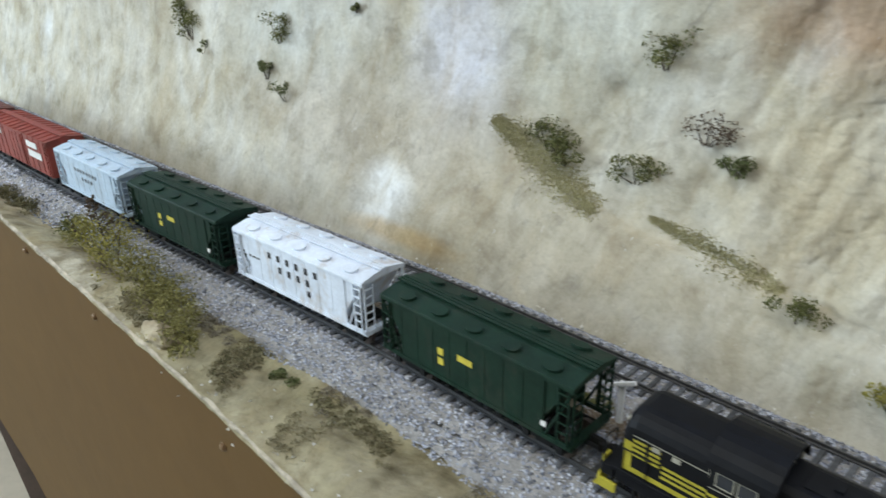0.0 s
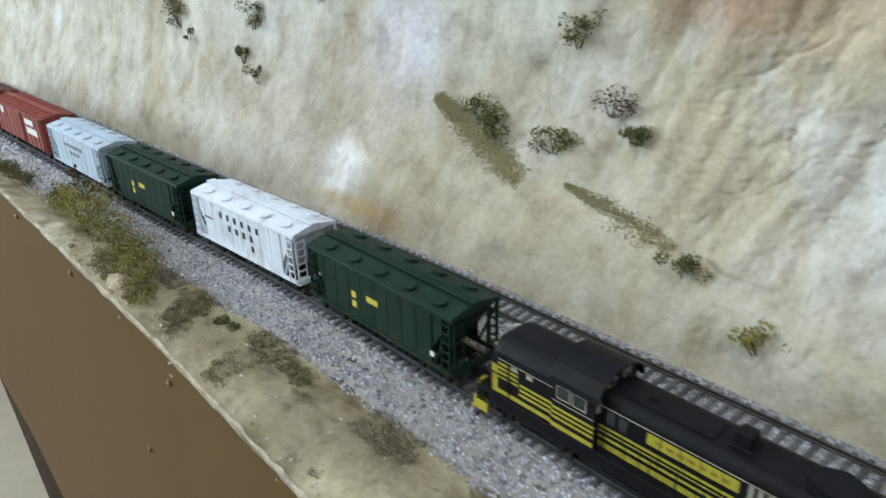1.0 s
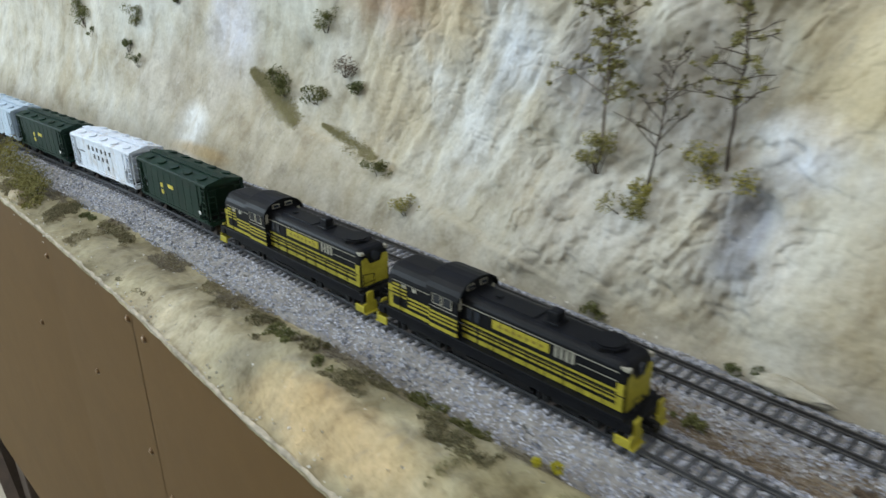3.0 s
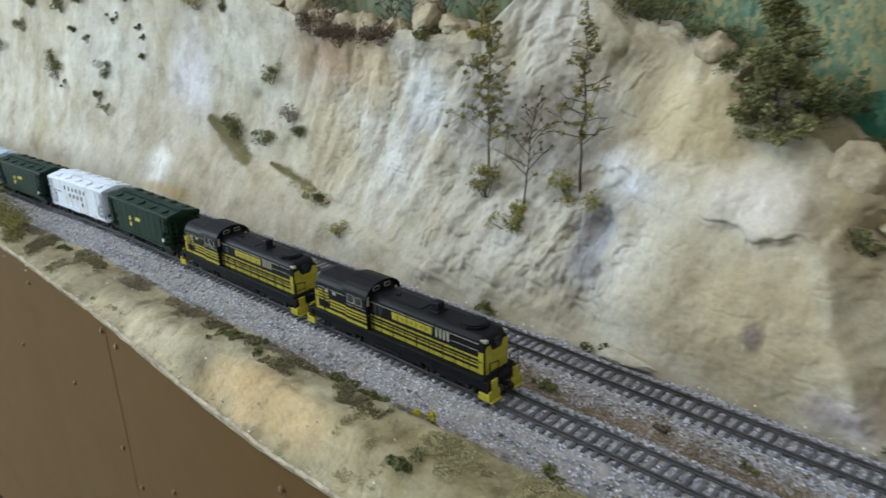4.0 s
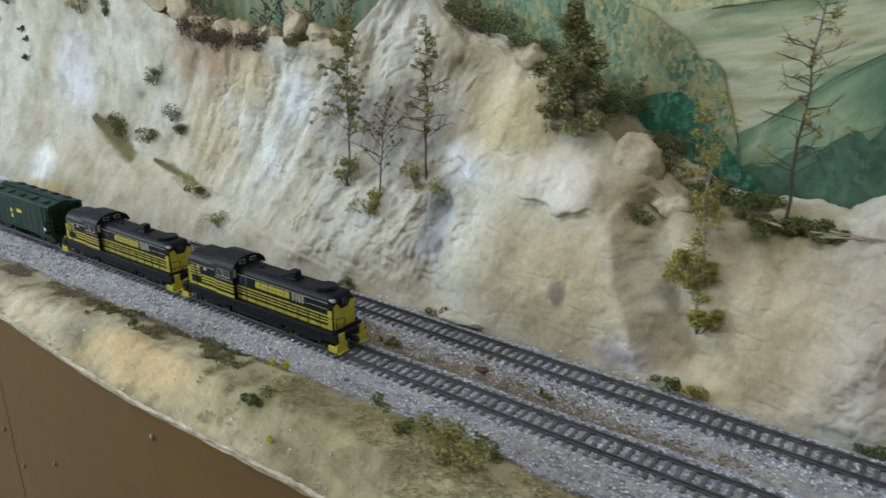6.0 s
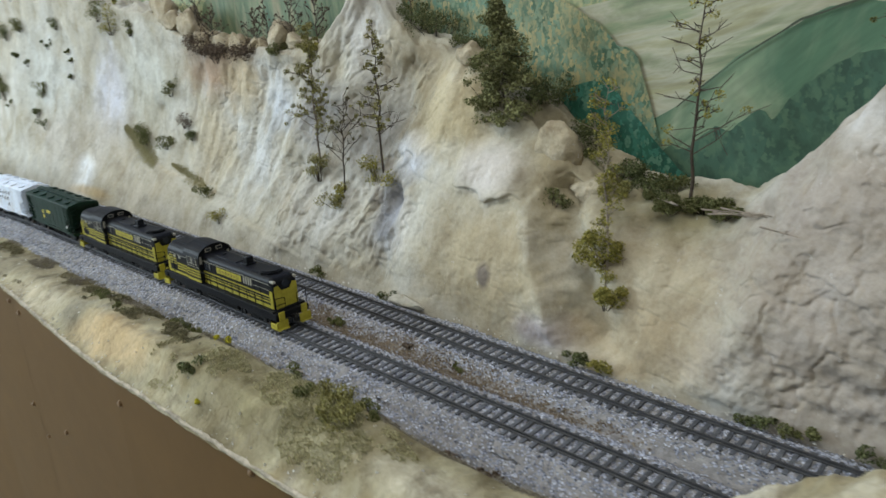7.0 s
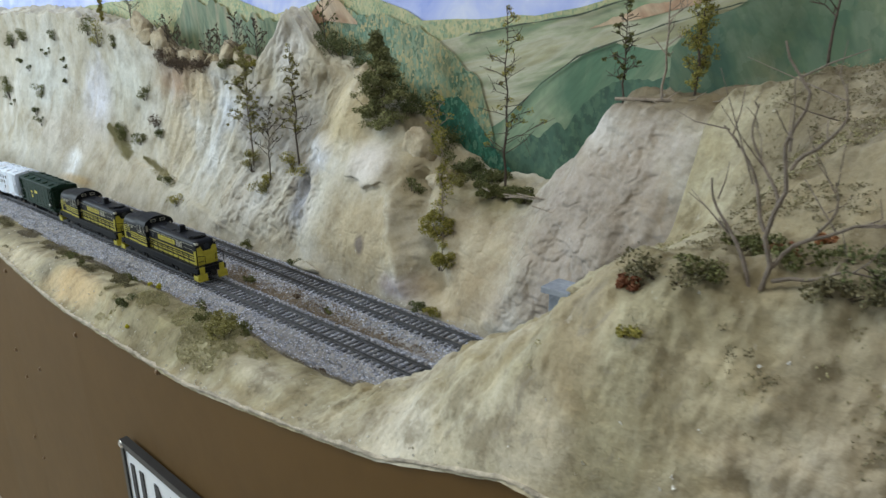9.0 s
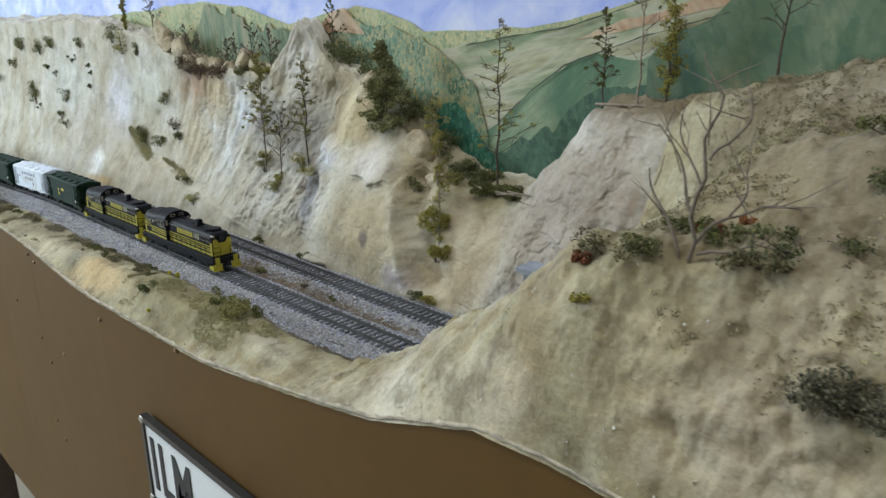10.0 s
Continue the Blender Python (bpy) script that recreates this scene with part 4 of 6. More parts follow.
def scatter_stones(name, n, x0, x1, w0, w1, size, material, label, keep):
    """Loose angular stones over the ballast, joined."""
    x = rng.uniform(x0, x1, n)
    w = rng.uniform(w0, w1, n)
    y = w + sway(x)
    ok = keep(x, y)
    x, y = x[ok], y[ok]
    n = len(x)
    z = np.where(x < 0.60, np.maximum(ballast_z(x, y), ground_z(x, y)), ballast_z(x, y)) + rng.uniform(-0.0002, 0.0004, n)
    s = size * rng.uniform(0.6, 1.4, n)
    base = np.array([(1, 0, 0), (-1, 0, 0), (0, 1, 0), (0, -1, 0), (0, 0, 0.8), (0, 0, -0.6)])
    ang = rng.uniform(0, math.pi, n)
    c, si = np.cos(ang), np.sin(ang)
    P = base[None] * (1 + rng.uniform(-0.4, 0.4, (n, 6, 3)))
    Q = np.stack([P[..., 0] * c[:, None] - P[..., 1] * si[:, None], P[..., 0] * si[:, None] + P[..., 1] * c[:, None], P[..., 2]], -1) * s[:, None, None]
    Q += np.stack([x, y, z], -1)[:, None]
    f = np.array([(0, 2, 4), (2, 1, 4), (1, 3, 4), (3, 0, 4), (2, 0, 5), (1, 2, 5), (3, 1, 5), (0, 3, 5)])
    F = (f[None] + (np.arange(n) * 6)[:, None, None]).reshape(-1, 3)
    ob = link_mesh(name, Q.reshape(-1, 3).tolist(), F.tolist(), material)
    return tagged(ob, label, "gravel", kind="stuff")


def between(x, y):
    """1 in the strip of bare soil between the tracks."""
    m = (sway(x) + back_y(x)) / 2 + 0.004 * fbm(x * 18, x * 0, 2, 3)
    return np.exp(-((y - m) / (0.0085 + 0.004 * fbm(x * 9, x * 0 + 5, 12, 2))) ** 2)


scatter_stones("ballast_gravel", 95000, -0.62, 0.77, -0.044, 0.112, 0.00085, GRAVEL, "loose grey and white ballast stones", lambda x, y: (rng.random(len(x)) > between(x, y) * 0.93) & (y - sway(x) > -0.0405 + 0.004 * fbm(x * 30, x * 0, 41, 3)))
scatter_stones("ballast_gravel_far", 14000, -1.4, -0.62, -0.046, 0.108, 0.0014, GRAVEL, "loose grey ballast stones", lambda x, y: rng.random(len(x)) > between(x, y) * 0.9)
SOILGRAIN = island_paint("soil_grains", [(0, (0.12, 0.09, 0.066)), (0.5, (0.20, 0.16, 0.12)), (1, (0.29, 0.245, 0.19))])
scatter_stones("soil_strip", 52000, -0.6, 0.76, 0.02, 0.052, 0.0009, SOILGRAIN, "brown soil grains between the tracks", lambda x, y: (rng.random(len(x)) < between(x, y) * 1.2) & (x < 0.50 + 0.1 * rng.random(len(x))))


# ---------- tracks ----------


def sweep_rail(name, line, parent, x0=-1.7, x1=0.95, n=180):
    prof = [(-0.0013, -0.0025), (0.0013, -0.0025), (0.0013, -0.0021), (0.00035, -0.0018), (0.00035, -0.0009), (0.00055, -0.0007), (0.00055, 0.0), (-0.00055, 0.0), (-0.00055, -0.0007), (-0.00035, -0.0009), (-0.00035, -0.0018), (-0.0013, -0.0021)]
    xs = np.linspace(x0, x1, n)
    ys = line(xs)
    k = len(prof)
    verts = [(x, y + p[0], p[1]) for x, y in zip(xs, ys) for p in prof]
    faces = [(i * k + j, i * k + (j + 1) % k, (i + 1) * k + (j + 1) % k, (i + 1) * k + j) for i in range(n - 1) for j in range(k)]
    return link_mesh(name, verts, faces, RAIL, parent)


def tie_mesh():
    me = bpy.data.meshes.new("tie")
    bm = bmesh.new()
    add_box(bm, -0.0014, 0.0014, -0.0150, 0.0150, -0.0050, -0.0025, 0.0002)
    bm.to_mesh(me)
    bm.free()
    me.materials.append(TIE)
    return me


TIE_MESH = tie_mesh()


def lay_track(line, label):
    track = tagged(empty("track"), label, "railway track", group="model railway tracks")
    for side in (-0.0087, 0.0087):
        sweep_rail("rail", lambda x, s=side: line(x) + s, track)
    xs = np.arange(-1.68, 0.95, 0.0072)
    near = [x for x in xs if -0.72 < x < 0.80]
    for x in near:
        t = new("tie", TIE_MESH)
        t.parent = track
        t.location = (x, float(line(x)), random.uniform(-0.0002, 0.0002))
        t.rotation_euler = (0, 0, random.uniform(-0.02, 0.02))
    bm = bmesh.new()
    for x in xs:
        if not -0.72 < x < 0.80:
            y = float(line(x))
            add_box(bm, x - 0.0014, x + 0.0014, y - 0.015, y + 0.015, -0.005, -0.0025)
    tagged(part("far_ties", bm, TIE, track), kind="stuff")
    return track


lay_track(sway, "grey model railway track carrying the train")
lay_track(back_y, "empty grey model railway track along the rock face")

# ---------- fascia ----------
fascia = tagged(empty("fascia"), "brown painted hardboard layout fascia with screws", "fascia", kind="structure")
for name, x0, x1 in (("fascia_board", -1.75, -0.077), ("fascia_board", -0.0755, 1.75)):
    xs = np.linspace(x0, x1, 160)
    tz, fy = edge_z(xs) - 0.0012 + 0.0004 * fbm(xs * 20, xs * 0, 14, 3), fascia_y(xs)
    zs = np.linspace(0, 1, 10)
    lo = np.interp(xs, [-1.75, -1.06, -0.92, -0.80, -0.5, 1.75], [-0.42, -0.43, -0.47, -0.555, -0.585, -0.60])
    front = np.stack([np.stack([xs, fy, lo + (tz - lo) * k], -1) for k in zs], 0)
    back = front[::-1].copy()
    back[..., 1] += 0.005
    grid_mesh(name, np.concatenate([front, back, front[:1]], 0), FASCIA, fascia, smooth=False)


def screw_mesh():
    bm = bmesh.new()
    bmesh.ops.create_uvsphere(bm, u_segments=10, v_segments=6, radius=0.0026, matrix=Matrix.Diagonal((1, 0.6, 1, 1)))
    add_disc(bm, (0, 0.001, 0), 1, 0.0032, 0.001, 12)
    me = bpy.data.meshes.new("screw")
    bm.to_mesh(me)
    bm.free()
    me.materials.append(SCREW)
    return me


SCREW_MESH = screw_mesh()
for x, z in ((-0.6, -0.02), (-0.283, -0.048), (-0.46, -0.03), (-0.0838, -0.0385), (-0.0542, -0.0441), (0.206, -0.052), (0.4055, -0.025), (-0.092, -0.17), (-0.06, -0.20), (-0.092, -0.31), (-0.06, -0.33), (-0.2, -0.14), (-0.36, -0.15), (0.02, -0.16), (-0.02, -0.42)):
    s = new("screw", SCREW_MESH)
    s.parent = fascia
    s.location = (x, float(fascia_y(x)) - 0.001, z)

# framed sign on the fascia, lettering cut off by its lower edge in every view
sign = tagged(empty("station_sign", (0.318, -0.1245, -0.124)), "white framed sign with black letters screwed to the fascia", "sign")
SW, SH = 0.30, 0.106
bm = bmesh.new()
for b in ((0, SW, -0.007, 0), (0, SW, -SH, -SH + 0.007), (0, 0.006, -SH + 0.007, -0.007), (SW - 0.006, SW, -SH + 0.007, -0.007)):
    add_box(bm, b[0], b[1], -0.004, 0.004, b[2], b[3])
part("sign_frame", bm, SIGN_BLACK, sign, "black frame")
box("sign_face", 0.006, SW - 0.006, -0.002, 0.003, -SH + 0.007, -0.007, SIGN_WHITE, sign, "white panel")
for k, ch in enumerate("ILM"):
    tc = bpy.data.curves.new("letter", "FONT")
    tc.body, tc.size, tc.extrude, tc.offset = ch, 0.088, 0.0005, 0.0016
    tmp = bpy.data.objects.new("letter", tc)
    me = bpy.data.meshes.new_from_object(tmp)
    bpy.data.objects.remove(tmp)
    me.materials.append(LETTER_BLACK)
    lt = new("letter", me)
    lt.parent = sign
    lt.location = ((0.013, 0.032, 0.062)[k], -0.0026, -0.082)
    lt.scale = (0.62, 1, 1)
    lt.rotation_euler = (radians(90), 0, 0)
for x, z in ((0.0035, -0.004), (SW - 0.0035, -0.004), (0.0035, -SH + 0.006), (SW - 0.0035, -SH + 0.006)):
    bm = bmesh.new()
    bmesh.ops.create_uvsphere(bm, u_segments=12, v_segments=6, radius=0.0042, matrix=Matrix.Translation((x, -0.004, z)) @ Matrix.Diagonal((1, 0.5, 1, 1)))
    part("sign_screw", bm, CHROME, sign, "bright screw")

# ---------- tunnel portal ----------
portal = tagged(empty("tunnel_portal", (0.750, 0, 0)), "blue-grey concrete tunnel portal under the hill", "tunnel portal")
bm = bmesh.new()
for b in ((-0.036, -0.028, -0.012, 0.112), (0.030, 0.042, -0.012, 0.085), (0.100, 0.125, -0.012, 0.085)):
    add_box(bm, -0.002, 0.012, b[0], b[1], b[2], b[3], 0.0006)
add_box(bm, -0.002, 0.012, -0.028, 0.125, 0.080, 0.098, 0.0006)
part("portal_wall", bm, CONCRETE, portal)
box("coping", -0.005, 0.014, -0.040, -0.022, 0.112, 0.116, CONCRETE, portal, bevel=0.0006)
# added near-black sheet across the bore, in place of the tunnel's shade
box("tunnel_dark_sheet", 0.16, 0.165, -0.06, 0.125, -0.012, 0.108, STEEL, portal, "near-black sheet standing in for the tunnel's darkness")

# ---------- train ----------


def wheel_part(parent, x, y):
    bm = bmesh.new()
    add_disc(bm, (x, y, 0.0052), 1, 0.0052, 0.0026, 18)
    add_disc(bm, (x, y * 0.86, 0.0052), 1, 0.0060, 0.0008, 18)
    return part("wheel", bm, WHEEL, parent)


def truck_part(parent, x, wheelbase, loco=False):
    """A two-axle truck with side frames and wheels."""
    bm = bmesh.new()
    h = wheelbase / 2
    for s in (-1, 1):
        y0, y1 = sorted((s * 0.0112, s * 0.0130))
        add_box(bm, x - h - 0.0035, x + h + 0.0035, y0, y1, 0.0050, 0.0104 if loco else 0.0098, 0.0005)
        add_box(bm, x - 0.005, x + 0.005, y0, y1, 0.0035, 0.0066, 0.0005)
        for e in (-h, h):
            add_box(bm, x + e - 0.002, x + e + 0.002, *sorted((s * 0.0114, s * 0.0140)), 0.0035, 0.0075, 0.0005)
        if loco:
            add_box(bm, x - h - 0.006, x - h - 0.0045, y0, y1, 0.002, 0.0095)
            add_box(bm, x + h + 0.0045, x + h + 0.006, y0, y1, 0.002, 0.0095)
    add_box(bm, x - 0.004, x + 0.004, -0.011, 0.011, 0.007, 0.0105)
    t = part("truck", bm, STEEL, parent)
    for e in (-h, h):
        for s in (-1, 1):
            wheel_part(t, x + e, s * 0.0092)
        bm = add_rod(bmesh.new(), (x + e, -0.0115, 0.0052), (x + e, 0.0115, 0.0052), 0.0011)
        part("axle", bm, STEEL, t)
    return t


def coupler_part(parent, x, way):
    bm = bmesh.new()
    add_box(bm, *sorted((x - way * 0.004, x + way * 0.0055)), -0.0012, 0.0012, 0.0085, 0.0122, 0.0003)
    add_box(bm, *sorted((x + way * 0.0040, x + way * 0.0070)), -0.0028, 0.0014, 0.0078, 0.0116, 0.0006)
    return part("coupler", bm, STEEL, parent)


def stripe(parent, x0, x1, yy, z0, z1, material, name="stripe", label=""):
    """A painted band on both sides."""
    for s in (-1, 1):
        ob = box(name, x0, x1, *sorted((s * (yy - 0.0002), s * (yy + 0.00012))), z0, z1, material, parent, label)
    return ob


def rounded_hood(hw, top, x0, x1, way, r=0.0052):
    """A hood with rounded roof edges whose end is drawn in like a thimble."""
    steps = [(x0, 0.0, 0.0), (x1 - way * 0.0050, 0.0, 0.0), (x1 - way * 0.0026, 0.0004, 0.0006), (x1 - way * 0.0010, 0.0012, 0.0018), (x1, 0.0026, 0.0036)]
    bm = bmesh.new()
    rings = []
    for x, dy, dz in steps:
        rings.append([bm.verts.new((x, y, z)) for y, z in rounded_profile(hw - dy * 0.4, 0.0172, top - dz, r)])
    n = len(rings[0])
    for a, b in zip(rings, rings[1:]):
        for i in range(n):
            j = (i + 1) % n
            bm.faces.new((a[i], a[j], b[j], b[i]))
    bm.faces.new(rings[0][::-1])
    bm.faces.new(rings[-1])
    return bm


def locomotive():
    loco = tagged(empty("diesel_locomotive"), "black and yellow striped model diesel road switcher on the track", "locomotive", group="locomotives of the train")
    # frame, walkway, fuel tank, trucks
    bm = bmesh.new()
    add_box(bm, -0.0860, 0.0860, -0.0165, 0.0165, 0.0150, 0.0172, 0.0003)
    add_box(bm, -0.0840, 0.0840, -0.0158, 0.0158, 0.0096, 0.0150, 0.0003)
    part("walkway", bm, LOCO_BLACK, loco)
    bm = bmesh.new()
    add_prism(bm, [(-0.0135, 0.0125), (0.0135, 0.0125), (0.0145, 0.0090), (0.0125, 0.0040), (-0.0125, 0.0040), (-0.0145, 0.0090)], -0.029, 0.029)
    add_box(bm, -0.016, 0.010, -0.0152, -0.0140, 0.0070, 0.0085)
    part("fuel_tank", bm, STEEL, loco)
    for x in (-0.055, 0.055):
        truck_part(loco, x, 0.031, True)
    # hoods with rounded roofs
    bm = rounded_hood(0.0122, 0.0440, -0.0225, 0.0838, 1)
    part("long_hood", bm, LOCO_BLACK, loco, smooth=False)
    bm = rounded_hood(0.0152, 0.0468, -0.0440, -0.0825, -1, 0.0095)
    part("short_hood", bm, LOCO_BLACK, loco)
    # cab with arched roof
    arch = [(-0.0162, 0.0172), (0.0162, 0.0172), (0.0162, 0.0415)]
    arch += [(0.0166 * math.cos(a), 0.0415 + 0.0098 * math.sin(a)) for a in [i / 10 * math.pi for i in range(11)]]
    arch += [(-0.0162, 0.0415)]
    bm = add_prism(bmesh.new(), arch[:3] + arch[3:], -0.0445, -0.0220)
    part("cab", bm, LOCO_BLACK, loco)
    roof = [(0.0174 * math.cos(a), 0.0414 + 0.0108 * math.sin(a)) for a in [i / 12 * math.pi for i in range(13)]]
    inner = [(y * 0.96, z - 0.0006) for y, z in roof[::-1]]
    bm = add_prism(bmesh.new(), roof + inner, -0.0462, -0.0200)
    part("cab_roof", bm, LOCO_BLACK, loco)
    for s in (-1, 1):
        for x0, x1 in ((-0.0415, -0.0350), (-0.0330, -0.0265)):
            bm = add_box(bmesh.new(), x0, x1, *sorted((s * 0.0160, s * 0.01645)), 0.0345, 0.0405)
            w = part("cab_window", bm, WINDOW, loco)
            bm = bmesh.new()
            for b in ((x0 - 0.0004, x0, 0.0341, 0.0409), (x1, x1 + 0.0004, 0.0341, 0.0409), (x0, x1, 0.0341, 0.0345), (x0, x1, 0.0405, 0.0409)):
                add_box(bm, b[0], b[1], *sorted((s * 0.0161, s * 0.0167)), b[2], b[3])
            part("window_frame", bm, LOCO_GREY, w)
    for x, sx in ((-0.0217, 1), (-0.0448, -1)):
        for y in (-0.0142, 0.0142):
            bm = add_box(bmesh.new(), x - 0.0003, x + 0.0003, y - 0.0011, y + 0.0011, 0.0355, 0.0425, 0.0002)
            part("end_window", bm, LOCO_GREY, loco)
        for y in (-0.0055, 0.0055):
            bm = add_box(bmesh.new(), x - 0.0003, x + 0.0003, y - 0.0030, y + 0.0030, 0.0452, 0.0486, 0.0002)
            w = part("end_window", bm, LOCO_GREY, loco)
            part("pane", add_box(bmesh.new(), x - 0.0005, x + 0.0005, y - 0.0023, y + 0.0023, 0.0459, 0.0480), WINDOW, w)
    # hood details
    bm = bmesh.new()
    add_box(bm, 0.0300, 0.0372, -0.0034, 0.0034, 0.0435, 0.0510, 0.0010)
    part("exhaust_stack", bm, LOCO_BLACK, loco)
    box("stack_base", 0.0290, 0.0382, -0.0050, 0.0050, 0.0435, 0.0453, LOCO_BLACK, loco, bevel=0.0006)
    bm = bmesh.new()
    add_disc(bm, (0.0660, 0, 0.0446), 2, 0.0098, 0.0022, 8)
    add_disc(bm, (0.0660, 0, 0.0459), 2, 0.0078, 0.0010, 24)
    part("radiator_fan", bm, LOCO_BLACK, loco, smooth=False)
    bm = bmesh.new()
    add_box(bm, -0.0150, 0.0240, -0.0062, 0.0062, 0.0438, 0.0446, 0.0003)
    add_box(bm, -0.0060, -0.0030, -0.0015, 0.0015, 0.0446, 0.0456)
    part("roof_hatch", bm, LOCO_BLACK, loco)
    for s in (-1, 1):
        bm = bmesh.new()
        for k in range(4):
            x = 0.0420 + k * 0.0034
            add_box(bm, x, x + 0.0018, *sorted((s * 0.0121, s * 0.0125)), 0.0318, 0.0380)
        part("louvre", bm, LOCO_GREY, loco)
        bm = bmesh.new()
        for k in range(11):
            x = -0.0190 + k * 0.0085
            add_box(bm, x, x + 0.0003, *sorted((s * 0.0121, s * 0.0124)), 0.0175, 0.0400)
        part("door_seam", bm, STEEL, loco)
    # paint bands
    stripe(loco, -0.0225, 0.0788, 0.0122, 0.0178, 0.0206, LOCO_YELLOW)
    for z in (0.0226, 0.0252, 0.0278):
        stripe(loco, -0.0225, 0.0788, 0.0122, z, z + 0.0013, LOCO_YELLOW)
        stripe(loco, -0.0640, -0.0445, 0.0152, z, z + 0.0013, LOCO_YELLOW)
        stripe(loco, -0.0445, -0.0220, 0.0162, z, z + 0.0013, LOCO_YELLOW)
    stripe(loco, -0.0775, -0.0445, 0.0152, 0.0180, 0.0203, LOCO_YELLOW)
    stripe(loco, -0.0445, -0.0220, 0.0162, 0.0180, 0.0203, LOCO_YELLOW)
    stripe(loco, -0.0225, 0.0788, 0.0122, 0.0383, 0.0388, LOCO_GREY)
    stripe(loco, -0.0775, -0.0445, 0.0152, 0.0368, 0.0372, LOCO_GREY)
    stripe(loco, -0.0440, -0.0225, 0.0162, 0.0318, 0.0322, LOCO_GREY)
    stripe(loco, 0.0560, 0.0788, 0.0122, 0.0335, 0.0339, LOCO_GREY)
    for z in (0.0268, 0.0292, 0.0316, 0.0340):
        stripe(loco, -0.0775, -0.0715, 0.0152, z, z + 0.0012, LOCO_YELLOW)
        stripe(loco, -0.0700, -0.0650, 0.0152, z, z + 0.0012, LOCO_YELLOW)
    for s in (-1, 1):
        for x in (-0.0690, -0.0600):
            box("hood_window", x, x + 0.0035, *sorted((s * 0.0150, s * 0.01545)), 0.0340, 0.0362, LOCO_GREY, loco)
        for k in range(2):
            box("intake_grille", -0.0185 + k * 0.0060, -0.0145 + k * 0.0060, *sorted((s * 0.0121, s * 0.0126)), 0.0310, 0.0375, WINDOW, loco)
    plate = stripe(loco, 0.0005, 0.0385, 0.0122, 0.0318, 0.0372, LOCO_YELLOW, "name_panel", "yellow lettering panel")
    dull = paint("dull_lettering", (0.22, 0.17, 0.02), 0.6)
    for s in (-1, 1):
        for k in range(7):
            x = 0.0045 + k * 0.0046
            box("lettering_bar", x, x + 0.0030, *sorted((s * 0.01225, s * 0.0125)), 0.0337, 0.0353, dull, plate)
    # yellow hood ends
    for x, s in ((0.0838, 1), (-0.0825, -1)):
        top = 0.0376
        pr = [(-0.0112, 0.0176), (0.0112, 0.0176), (0.0112, top - 0.001), (0.0070, top), (0.0042, top - 0.005), (-0.0042, top - 0.005), (-0.0070, top), (-0.0112, top - 0.001)]
        bm = add_prism(bmesh.new(), pr, *sorted((x, x + s * 0.00025)))
        part("hood_end", bm, LOCO_YELLOW, loco, "yellow hood end")
        hy = 0.0122 if s > 0 else 0.0152
        for side in (-1, 1):
            box("hood_corner", *sorted((x - s * 0.0050, x - s * 0.0012)), *sorted((side * (hy - 0.0004), side * (hy + 0.0002))), 0.0178, 0.0330, LOCO_YELLOW, loco)
        bm = add_disc(bmesh.new(), (x + s * 0.0004, 0, 0.0378), 0, 0.0032, 0.0012, 14)
        part("headlight", bm, WINDOW, loco, "dark twin headlight")
        bm = bmesh.new()
        for y in (-0.0102, 0.0102):
            add_box(bm, *sorted((x - s * 0.0045, x + s * 0.0004)), *sorted((y - 0.0014, y + 0.0014)), 0.0398, 0.0418, 0.0003)
        part("number_board", bm, LOCO_GREY, loco)
        # end platform, pilot and steps
        e = 0.0905 * s
        bm = bmesh.new()
        add_box(bm, *sorted((e - s * 0.006, e)), -0.0165, 0.0165, 0.0105, 0.0160, 0.0003)
        part("end_platform", bm, LOCO_BLACK, loco)
        for y in (-1, 1):
            bm = bmesh.new()
            add_box(bm, *sorted((e - s * 0.0002, e + s * 0.0012)), *sorted((y * 0.0060, y * 0.0170)), 0.0030, 0.0098, 0.0003)
            add_box(bm, *sorted((e - s * 0.0002, e + s * 0.0012)), *sorted((y * 0.0085, y * 0.0140)), 0.0098, 0.0175, 0.0003)
            add_box(bm, *sorted((e - s * 0.0080, e + s * 0.0012)), *sorted((y * 0.0158, y * 0.0172)), 0.0030, 0.0080, 0.0003)
            add_box(bm, *sorted((e + s * 0.0012, e + s * 0.0030)), *sorted((y * 0.0060, y * 0.0170)), 0.0026, 0.0034, 0.0002)
            part("pilot", bm, LOCO_YELLOW, loco, "yellow pilot steps")
        coupler_part(loco, e, s)
        bm = bmesh.new()
        for y in (-1, 1):
            add_rod(bm, (e - s * 0.0005, y * 0.0150, 0.0172), (e - s * 0.0005, y * 0.0150, 0.0300), 0.00035)
            add_rod(bm, (e - s * 0.0005, y * 0.0060, 0.0172), (e - s * 0.0005, y * 0.0060, 0.0285), 0.00035)
            add_rod(bm, (e - s * 0.0005, y * 0.0150, 0.0298), (e - s * 0.0005, y * 0.0060, 0.0285), 0.00035)
            add_rod(bm, (e - s * 0.0005, y * 0.0150, 0.0235), (e - s * 0.0005, y * 0.0060, 0.0235), 0.00030)
        add_rod(bm, (e + s * 0.002, 0.003, 0.013), (e + s * 0.003, 0.0035, 0.006), 0.0005)
        add_rod(bm, (e + s * 0.002, -0.003, 0.013), (e + s * 0.003, -0.0035, 0.006), 0.0005)
        part("end_railing", bm, LOCO_BLACK, loco)
